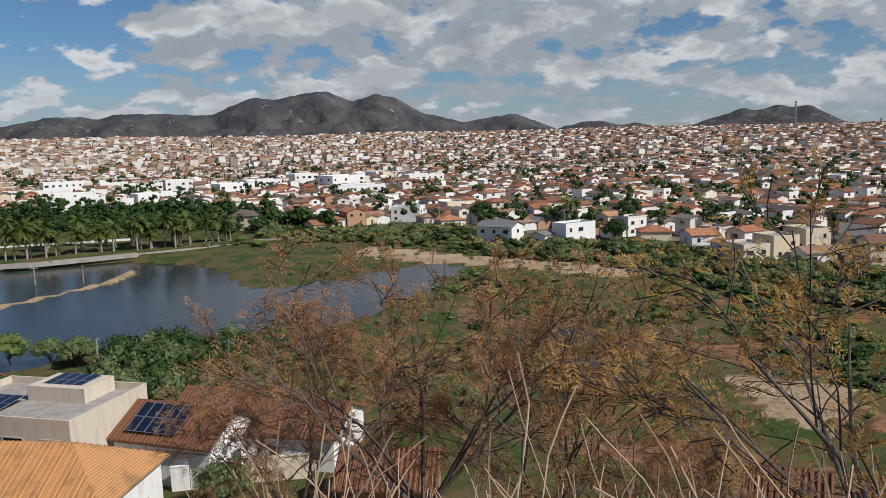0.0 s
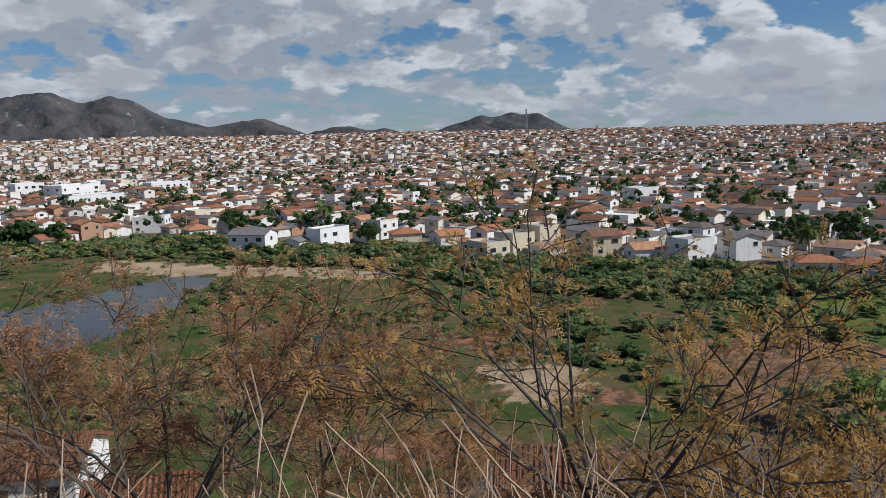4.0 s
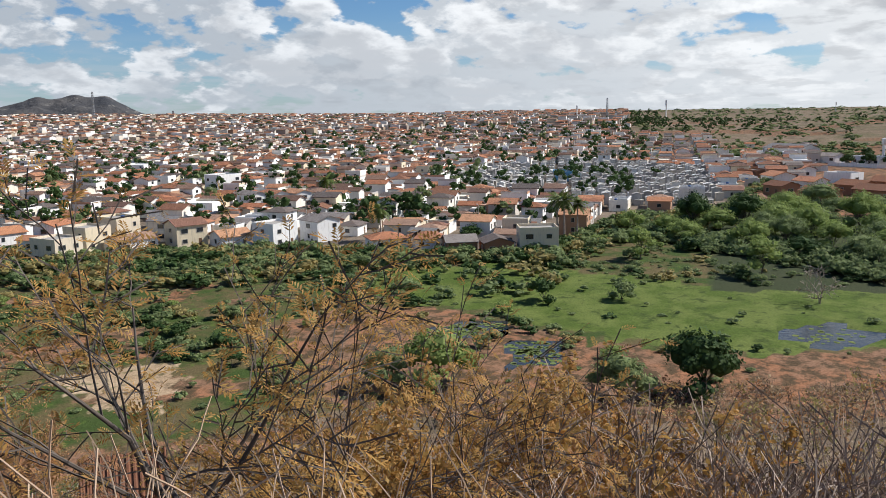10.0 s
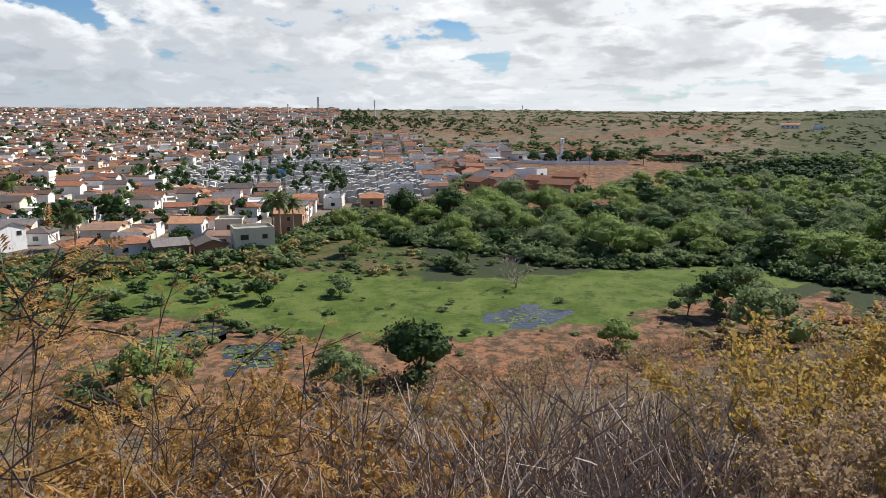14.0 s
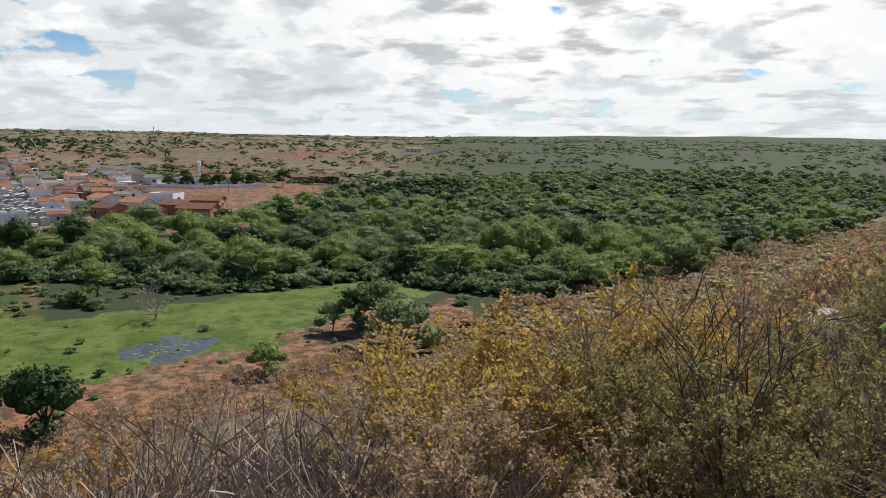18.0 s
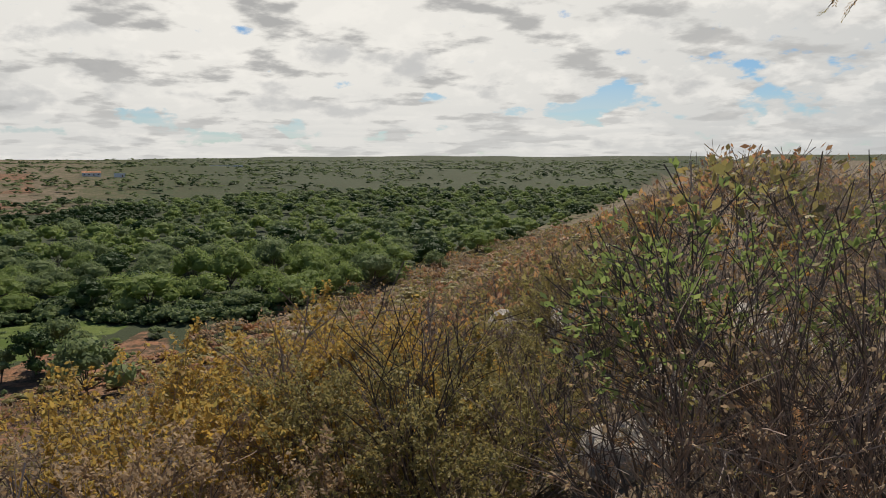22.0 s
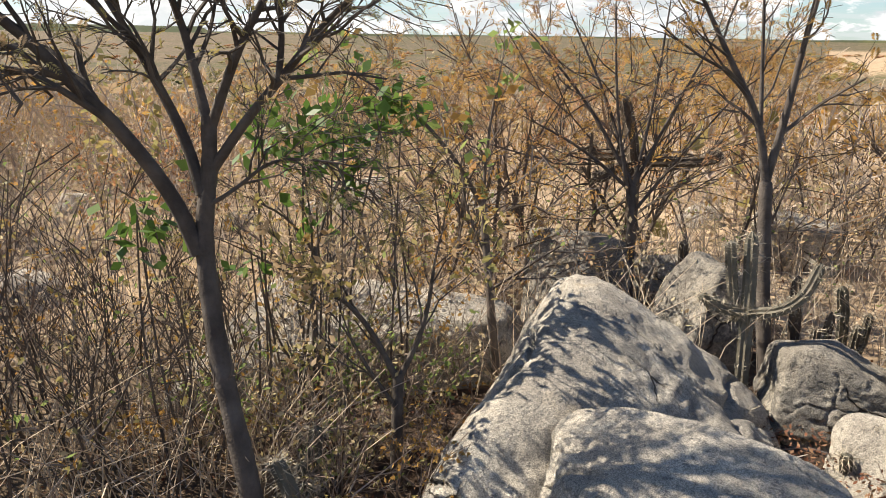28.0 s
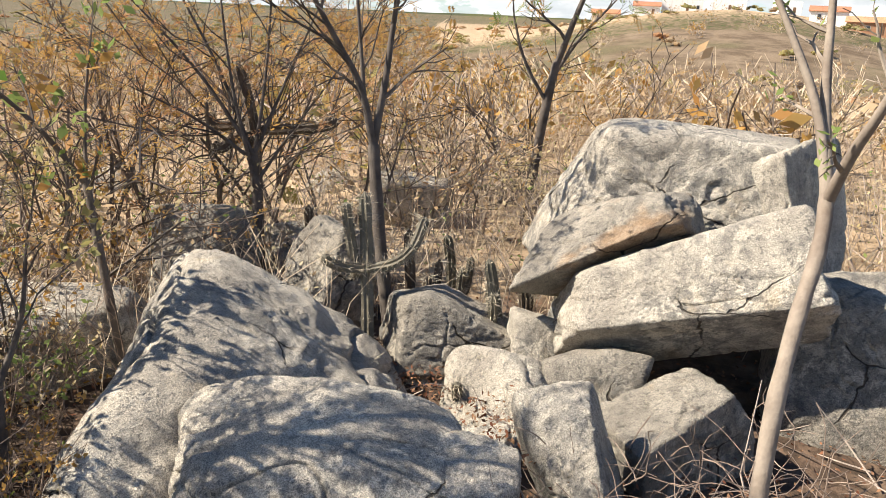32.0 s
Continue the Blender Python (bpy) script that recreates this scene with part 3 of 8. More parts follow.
def twiggy(seed, height, stems, level, leaf="feather", leaf_n=120, leaf_size=0.1, lean=0.45, rad=0.02, sides=4, kids=(3, 5), up=0.12, bend=0.25, angle=(22, 48), thin=0.0035, pairs=5, first=0.3, trunk=0.0):
    """A shrub: twigs and leaves as two arrays."""
    rng = np.random.default_rng(seed)
    wood, green = Acc(), Acc()
    lines, tips = [], []
    if trunk:
        tube(wood, [(0, 0, -0.1), (0.02, 0.01, trunk * 0.5), (0, 0, trunk + 0.02)], [rad * 1.9, rad * 1.6, rad * 1.4], 6)
    for s in range(stems):
        a = s * 2.4 + rng.uniform(-0.5, 0.5)
        q = lean * rng.uniform(0.3, 1.1)
        grow(rng, ((0, 0, trunk) if trunk else (math.cos(a) * 0.06 * stems ** 0.5, math.sin(a) * 0.06 * stems ** 0.5, -0.1)), (math.cos(a) * q, math.sin(a) * q, 1), (height - trunk) * rng.uniform(0.62, 0.85), rad * rng.uniform(0.7, 1.1), level, lines, tips, bend, up, kids, angle, first=first)
    for pts, rr, lv in lines:
        if sides == 2 or lv == 0:
            ribbon(wood, pts[::2] if len(pts) > 4 else pts[[0, 1, -1]], np.maximum(rr, thin)[::2] if len(pts) > 4 else np.maximum(rr, thin)[[0, 1, -1]], rng.uniform(0, 6.28))
        else:
            tube(wood, pts, np.maximum(rr, thin), sides if lv == level else 3)
    tips = [tips[i] for i in rng.permutation(len(tips))[:leaf_n]] if leaf_n < len(tips) else tips * max(1, round(leaf_n / max(1, len(tips))))
    for at, way in tips:
        if leaf == "feather":
            v, f = feather(rng, at, way, leaf_size * rng.uniform(0.6, 1.3), pairs)
        else:
            n = 3 if leaf == "tuft" else 2
            v, f = leaf_cards(rng, np.repeat(at[None], n, 0) + rng.normal(size=(n, 3)) * leaf_size * 0.6, np.repeat(way[None], n, 0) * 0.3, leaf_size, 1.9, 1.0)
        green.add(v, f)
    return wood.arrays(), green.arrays()


def mesh_of(name, arrays, mats):
    v, t, q, i = arrays
    return mesh_np(name, v, [t, q], mats, i)


def stuff(name, acc, mats, label, category):
    return tagged(new(name, acc.mesh(name, mats)), label, category, kind="stuff")


M_LEAF = island_stuff("green_leaves", [(0.144, 0.192, 0.084), (0.209, 0.265, 0.115), (0.267, 0.32, 0.136), (0.191, 0.237, 0.115)], 0.7, 0.45, spec=0.08, vary=0.15)
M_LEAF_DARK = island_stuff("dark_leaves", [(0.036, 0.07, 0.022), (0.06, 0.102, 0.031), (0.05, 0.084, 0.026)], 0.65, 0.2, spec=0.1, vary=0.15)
M_LEAF_LIGHT = island_stuff("light_leaves", [(0.204, 0.276, 0.078), (0.264, 0.336, 0.108), (0.312, 0.36, 0.12)], 0.7, 0.45, spec=0.08, vary=0.15)
M_LEAF_OCHRE = island_stuff("ochre_leaves", [(0.43, 0.22, 0.07), (0.53, 0.30, 0.085), (0.44, 0.28, 0.09), (0.34, 0.22, 0.075)], 0.65, 0.45, vary=0.15)
M_LEAF_GOLD = island_stuff("golden_leaves", [(0.44, 0.28, 0.07), (0.54, 0.35, 0.085), (0.48, 0.34, 0.10), (0.35, 0.29, 0.09)], 0.65, 0.5, vary=0.12)
M_LEAF_PALE = island_stuff("pale_leaves", [(0.55, 0.44, 0.26), (0.66, 0.55, 0.36), (0.50, 0.41, 0.20), (0.58, 0.42, 0.24)], 0.75, 0.45, vary=0.12)
M_LEAF_RUST = island_stuff("rust_leaves", [(0.40, 0.20, 0.10), (0.50, 0.26, 0.13), (0.40, 0.23, 0.115), (0.54, 0.32, 0.14)], 0.65, 0.45, vary=0.15)
M_LEAF_OLIVE = island_stuff("olive_leaves", [(0.24, 0.221, 0.085), (0.338, 0.286, 0.104), (0.416, 0.325, 0.124), (0.273, 0.26, 0.111)], 0.65, 0.4, vary=0.15)
M_LEAF_TAN = island_stuff("withered_leaves", [(0.40, 0.29, 0.18), (0.50, 0.37, 0.23), (0.42, 0.28, 0.15)], 0.75, 0.4, vary=0.15)
M_BARK = rough_stuff("bark", (0.10, 0.08, 0.065), (0.17, 0.135, 0.11), 5.0, 60.0, 0.9, 0.6, 0.01)
M_BARK_GREY = rough_stuff("grey_twigs", (0.34, 0.275, 0.225), (0.50, 0.41, 0.34), 4.0, 50.0, 0.9, 0.4, 0.01)
M_BARK_UMBER = rough_stuff("umber_twigs", (0.21, 0.15, 0.115), (0.34, 0.255, 0.195), 4.0, 50.0, 0.9, 0.4, 0.01)
M_BARK_DARK = rough_stuff("dark_bark", (0.075, 0.06, 0.05), (0.15, 0.125, 0.105), 6.0, 70.0, 0.9, 0.6, 0.01)
M_STRAW = rough_stuff("dry_stalks", (0.54, 0.42, 0.29), (0.70, 0.56, 0.41), 5.0, 60.0, 0.85, 0.3, 0.01)


# ---- river woods and marsh ----
def in_wood(x, y):
    r, az = math.hypot(x, y), math.degrees(math.atan2(-x, y))
    near = np.interp(az, [-130, -116, -109, -104, -96, -92, -86, -80, -74, -66, -60], [300, 205, 156, 147, 146, 151, 154, 150, 152, 172, 180])
    far = np.interp(az, [-130, -110, -102, -94, -86, -80, -70, -66, -62], [620, 580, 540, 470, 350, 244, 224, 210, 190])
    return near < r < far and not (inside(FARMYARD, np.array(x), np.array(y)) and az > -76 and r > 225)


def build_woods():
    rng = np.random.default_rng(11)
    kinds = [crown_tree(100 + i, h, s, lo, int(lv * 1.8), 0.23, fl, core=0) for i, (h, s, lo, lv, fl) in enumerate(((6.0, 5.0, 9, 900, 0.66), (7.0, 5.4, 10, 950, 0.7), (5.2, 4.8, 8, 850, 0.62), (7.8, 5.4, 10, 950, 0.75), (5.6, 4.2, 8, 750, 0.8)))]
    far_kinds = [crown_tree(120 + i, h, s, lo, int(lv * 1.3), 0.40, 0.68, core=0) for i, (h, s, lo, lv) in enumerate(((6.0, 4.6, 8, 230), (6.8, 5.0, 9, 250), (5.6, 4.4, 8, 220)))]
    near_me = [(mesh_of("trunk", a, [M_BARK]), [mesh_of("crown", b, [mt]) for mt in (M_LEAF, M_LEAF_LIGHT, M_LEAF_DARK)]) for a, b in kinds]
    cell = {}
    made_far = [Acc(), Acc(), Acc()]
    count = 0
    for _ in range(26000):
        az, r = rng.uniform(-130, -60), math.sqrt(rng.uniform(130 ** 2, 620 ** 2))
        x, y = -math.sin(radians(az)) * r, math.cos(radians(az)) * r
        if not in_wood(x, y) or slope_u(x, y) < 0.88:
            continue
        gap = 7.8 if r < 230 else 9.0
        key = (int(x // 8), int(y // 8))
        if any((x - p[0]) ** 2 + (y - p[1]) ** 2 < gap * gap for i in (-1, 0, 1) for j in (-1, 0, 1) for p in cell.get((key[0] + i, key[1] + j), ())):
            continue
        cell.setdefault(key, []).append((x, y))
        z, s = place_z(x, y), rng.uniform(0.85, 1.3) * (1.0 if r < 300 else 0.8)
        tone = int(rng.choice([0, 0, 0, 1, 1, 1, 2]))
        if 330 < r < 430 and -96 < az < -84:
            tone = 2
        if r < 225 and count < 250:
            k = int(rng.integers(len(near_me)))
            e = thing("tree", x, y, z, rng.uniform(0, 360), ("rounded green tree in the river woods", "pale green spreading tree in the river woods", "dark green tree in the river woods")[tone], "tree", "river trees")
            e.scale = (s, s, s * rng.uniform(0.85, 1.1))
            part("trunk", near_me[k][0], M_BARK, e)
            part("crown", near_me[k][1][tone], M_LEAF, e)
            count += 1
        else:
            k = int(rng.integers(len(far_kinds)))
            m = move(x, y, z, rng.uniform(0, 360), s, s, s * rng.uniform(0.8, 1.1))
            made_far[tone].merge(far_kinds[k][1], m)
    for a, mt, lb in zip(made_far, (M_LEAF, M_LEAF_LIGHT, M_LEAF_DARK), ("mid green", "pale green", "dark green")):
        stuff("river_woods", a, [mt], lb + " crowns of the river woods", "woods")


build_woods()

# ---- town ----
def roof_material(name, by, colours):
    """Ceramic tile in courses, weathered."""
    m, n = material(name)
    f = n.add("ShaderNodeNewGeometry").outputs["Random Per Island"] if by == "island" else n.add("ShaderNodeObjectInfo").outputs["Random"]
    r = n.add("ShaderNodeValToRGB", {0: f})
    els = r.color_ramp.elements
    while len(els) < len(colours):
        els.new(0.5)
    for i, col in enumerate(colours):
        els[i].position, els[i].color = i / (len(colours) - 1), c4(col)
    r.color_ramp.interpolation = "CONSTANT"
    p = n.add("ShaderNodeTexCoord").outputs["Object"]
    wave = n.add("ShaderNodeTexWave", {"Vector": p, "Scale": 1.6, "Distortion": 0.4}, bands_direction="X").outputs["Fac"]
    st = n.noise(p, 0.7, 6.0, 0.65)
    c = n.mix(n.ramp(st, 0.46, 0.72, 0.0, 0.5), r.outputs[0], (0.14, 0.085, 0.06))
    c = n.mix(0.35, c, n.mix(wave, (0.45, 0.42, 0.4), (1.1, 1.1, 1.1)), "MULTIPLY")
    finish(n, c, 0.85, 0.0, wave, 0.5, 0.08, 0.2)
    return m


def wall_material(name, by, colours, stain=0.3):
    m, n = material(name)
    f = n.add("ShaderNodeNewGeometry").outputs["Random Per Island"] if by == "island" else n.add("ShaderNodeObjectInfo").outputs["Random"]
    r = n.add("ShaderNodeValToRGB", {0: f})
    els = r.color_ramp.elements
    while len(els) < len(colours):
        els.new(0.5)
    for i, col in enumerate(colours):
        els[i].position, els[i].color = i / max(1, len(colours)), c4(col)
    r.color_ramp.interpolation = "CONSTANT"
    p = n.add("ShaderNodeTexCoord").outputs["Object"]
    streak = n.noise(n.vec("MULTIPLY", p, (1.5, 1.5, 0.35)), 1.0, 6.0, 0.65)
    c = n.mix(n.ramp(streak, 0.48, 0.72, 0.0, stain), r.outputs[0], (0.22, 0.19, 0.16))
    finish(n, c, 0.85, 0.0, n.noise(p, 8.0), 0.15, 0.03, 0.25)
    return m


ROOF_TONES = [(0.52, 0.24, 0.13), (0.44, 0.19, 0.10), (0.50, 0.23, 0.12), (0.36, 0.16, 0.09), (0.56, 0.30, 0.17), (0.46, 0.21, 0.12), (0.25, 0.13, 0.09), (0.38, 0.24, 0.17), (0.27, 0.24, 0.22), (0.17, 0.14, 0.125), (0.48, 0.44, 0.40)]
WALL_TONES = [(0.82, 0.80, 0.76), (0.78, 0.74, 0.66), (0.82, 0.81, 0.79), (0.72, 0.62, 0.46), (0.80, 0.78, 0.74), (0.56, 0.52, 0.47), (0.84, 0.82, 0.78), (0.46, 0.27, 0.17), (0.76, 0.69, 0.58)]
M_ROOF = roof_material("tile_roof", "object", ROOF_TONES)
# brown tiles, mixed darker to stand for cloud shade over the far town
M_ROOF_FAR = roof_material("far_tile_roof", "island", [(0.38, 0.16, 0.085), (0.24, 0.115, 0.07), (0.42, 0.20, 0.11), (0.32, 0.14, 0.075), (0.16, 0.095, 0.07), (0.24, 0.15, 0.11), (0.13, 0.11, 0.10), (0.28, 0.25, 0.23)])
M_ROOF_GREY = rough_stuff("grey_roof", (0.16, 0.15, 0.15), (0.27, 0.26, 0.25), 1.5, 12.0, 0.8, 0.2, 0.03)
M_WALL = wall_material("painted_wall", "object", WALL_TONES)
# fewer whites and more stain: cloud shade on the far walls put into colour
M_WALL_FAR = wall_material("far_painted_wall", "island", [(0.78, 0.75, 0.70), (0.52, 0.45, 0.37), (0.80, 0.78, 0.75), (0.40, 0.31, 0.22), (0.68, 0.62, 0.53), (0.31, 0.26, 0.22), (0.74, 0.71, 0.66), (0.31, 0.175, 0.11), (0.48, 0.39, 0.29)], 0.4)
M_WALL_MID = wall_material("packed_painted_wall", "island", WALL_TONES, 0.2)
M_WHITE = wall_material("white_wall", "object", [(0.82, 0.81, 0.79), (0.80, 0.79, 0.76)], 0.3)
M_CREAM = wall_material("cream_wall", "object", [(0.72, 0.62, 0.44), (0.70, 0.60, 0.46)], 0.35)
M_BRICKRED = wall_material("brick_wall", "object", [(0.33, 0.16, 0.09), (0.36, 0.19, 0.11)], 0.5)
M_CONCRETE = rough_stuff("concrete", (0.33, 0.31, 0.28), (0.45, 0.42, 0.38), 1.2, 14.0, 0.9, 0.3, 0.03, stain=(0.16, 0.14, 0.12))
M_GLASS = plain("window_glass", (0.03, 0.035, 0.04), 0.12, 0.0, 0.6)
M_FRAME = plain("window_frame", (0.45, 0.42, 0.38), 0.5)
M_DOOR = plain("door_paint", (0.16, 0.09, 0.05), 0.6)
M_TANK = plain("blue_plastic", (0.03, 0.09, 0.24), 0.45)
M_METAL = plain("grey_metal", (0.35, 0.36, 0.37), 0.4, 0.6)


def gable_arrays(w, d, z, rise, over=0.45, thick=0.16, along="x"):
    """A pitched roof as one closed piece, ridge along x or y."""
    if along == "y":
        v, f = gable_arrays(d, w, z, rise, over, thick)
        return np.stack([-v[:, 1], v[:, 0], v[:, 2]], 1), f
    hw, hd = w / 2 + over, d / 2 + over
    drop = rise * over / (d / 2)
    sec = [(-hd, z - drop), (0, z + rise), (hd, z - drop), (hd, z - drop - thick), (0, z + rise - thick * 1.2), (-hd, z - drop - thick)]
    v = np.array([(-hw, y, q) for y, q in sec] + [(hw, y, q) for y, q in sec])
    f = [(i, (i + 1) % 6, (i + 1) % 6 + 6, i + 6) for i in range(6)]
    f = [tuple(reversed(q)) for q in f] + [(0, 1, 4, 5), (1, 2, 3, 4), (11, 10, 7, 6), (10, 9, 8, 7)]
    return v, np.array(f)


def hip_arrays(w, d, z, rise, over=0.5, thick=0.16):
    hw, hd = w / 2 + over, d / 2 + over
    rx, ry = (max(0.3, hw - hd), 0.02) if w >= d else (0.02, max(0.3, hd - hw))
    z0 = z - rise * over / (min(w, d) / 2)
    v = [(-hw, -hd, z0), (hw, -hd, z0), (hw, hd, z0), (-hw, hd, z0), (-rx, -ry, z + rise), (rx, -ry, z + rise), (rx, ry, z + rise), (-rx, ry, z + rise)]
    v += [(a, b, c - thick) for a, b, c in v[:4]]
    f = [(0, 1, 5, 4), (1, 2, 6, 5), (2, 3, 7, 6), (3, 0, 4, 7), (4, 5, 6, 7), (0, 8, 9, 1), (1, 9, 10, 2), (2, 10, 11, 3), (3, 11, 8, 0), (8, 11, 10, 9)]
    return np.array(v), np.array(f)


def wall_arrays(w, d, h, rise=0.0, along="x"):
    """Four walls with their gables."""
    if rise <= 0:
        return box(-w / 2, -d / 2, -1.2, w / 2, d / 2, h)
    if along == "y":
        v, f = wall_arrays(d, w, h, rise)
        return np.stack([-v[:, 1], v[:, 0], v[:, 2]], 1), f
    a, b = w / 2, d / 2
    v = np.array([(-a, -b, -1.2), (a, -b, -1.2), (a, b, -1.2), (-a, b, -1.2), (-a, -b, h), (a, -b, h), (a, b, h), (-a, b, h), (-a, 0, h + rise), (a, 0, h + rise)])
    return v, np.array([(0, 1, 5, 4), (2, 3, 7, 6), (1, 2, 6, 5), (3, 0, 4, 7), (4, 5, 9, 8), (6, 7, 8, 9), (5, 6, 6, 9), (7, 4, 4, 8)])


def window_mesh(w, h):
    """A framed pane in one piece: the frame stands proud, the glass is set back."""
    v, a, b = [], w / 2 + 0.09, h / 2 + 0.09
    for y, p, q in ((0.02, a, b), (-0.09, a, b), (-0.09, a - 0.09, b - 0.09), (-0.03, a - 0.09, b - 0.09)):
        v += [(-p, y, -q), (p, y, -q), (p, y, q), (-p, y, q)]
    f = [(k * 4 + i, k * 4 + (i + 1) % 4, k * 4 + 4 + (i + 1) % 4, k * 4 + 4 + i) for k in range(3) for i in range(4)] + [(12, 13, 14, 15)]
    return mesh_np("window", v, np.array(f), [M_FRAME, M_GLASS], [0] * 12 + [1])


WINDOWS = [window_mesh(1.3, 1.1), window_mesh(0.9, 1.2), window_mesh(1.9, 1.2)]
_d = Acc()
_d.add(*box(-0.45, -0.06, 0, 0.45, 0.02, 2.1))
DOOR = _d.mesh("door", [M_DOOR])
_d = Acc()
tube(_d, [(0, 0, 0), (0, 0, 0.75), (0, 0, 0.85), (0, 0, 0.95)], [0.55, 0.62, 0.5, 0.05], 12)
TANK = _d.mesh("water_tank", [M_TANK])


def put_house(rng, x, y, w, d, storeys, roof, turn, wall=None, tile=None, label="", name="house", z=None, h=None, rise=None, extras=True, hs=1.0):
    """A house with walls, roof, windows and a door, each a part of its own."""
    wall, tile = wall or M_WALL, tile or M_ROOF
    h = h or 2.9 * storeys + 0.3
    along = "x" if w >= d else "y"
    rise = rise or (0.27 * min(w, d) / 1.0 * 0.62)
    e = thing(name, x, y, place_z(x, y) if z is None else z, turn, label, "house", "houses of the town")
    e.scale = (hs, hs, hs)
    if roof in ("gable", "greygable"):
        v, f = wall_arrays(w, d, h, rise, along)
    else:
        v, f = wall_arrays(w, d, h)
    a = Acc()
    a.add(v, f)
    part("wall", a, wall, e)
    a = Acc()
    if roof in ("gable", "greygable"):
        a.add(*gable_arrays(w, d, h + 0.12, rise, along=along))
        part("roof", a, M_ROOF_GREY if roof == "greygable" else tile, e)
    elif roof == "hip":
        a.add(*hip_arrays(w, d, h + 0.1, rise))
        part("roof", a, tile, e)
    else:
        t = 0.18
        for bx in ((-w / 2, -d / 2, h, w / 2, -d / 2 + t, h + 0.7), (-w / 2, d / 2 - t, h, w / 2, d / 2, h + 0.7), (-w / 2, -d / 2 + t, h, -w / 2 + t, d / 2 - t, h + 0.7), (w / 2 - t, -d / 2 + t, h, w / 2, d / 2 - t, h + 0.7)):
            a.add(*box(*bx))
        part("parapet", a, wall, e)
        a = Acc()
        a.add(*box(-w / 2 + t, -d / 2 + t, h, w / 2 - t, d / 2 - t, h + 0.06))
        part("roof", a, M_CONCRETE, e)
        if extras and rng.random() < 0.6:
            o = part("water_tank", TANK, M_TANK, e, "blue plastic water tank")
            o.location = (rng.uniform(-w, w) * 0.25, rng.uniform(-d, d) * 0.25, h + 0.06)
    for side, (sx, sy, rz, span, off) in enumerate(((0, -1, 0, w, d / 2), (1, 0, 90, d, w / 2), (-1, 0, -90, d, w / 2))):
        n = max(1, int(span / 3.4)) if side == 0 else int(span / 5.0)
        for k in range(storeys):
            for i in range(n):
                if rng.random() < 0.25:
                    continue
                p = (i + 0.5) / n * span - span / 2
                if side == 0 and k == 0 and i == n // 2:
                    o = part("door", DOOR, M_DOOR, e)
                    o.location = (p, -off, 0)
                    continue
                o = part("window", WINDOWS[int(rng.integers(3))], M_GLASS, e)
                o.location = (p, -off, 1.6 + 2.9 * k) if side == 0 else (sx * off, p, 1.6 + 2.9 * k)
                o.rotation_euler = (0, 0, radians(rz))
    return e


def seen(az, r):
    return -math.sin(radians(az)) * r, math.cos(radians(az)) * r


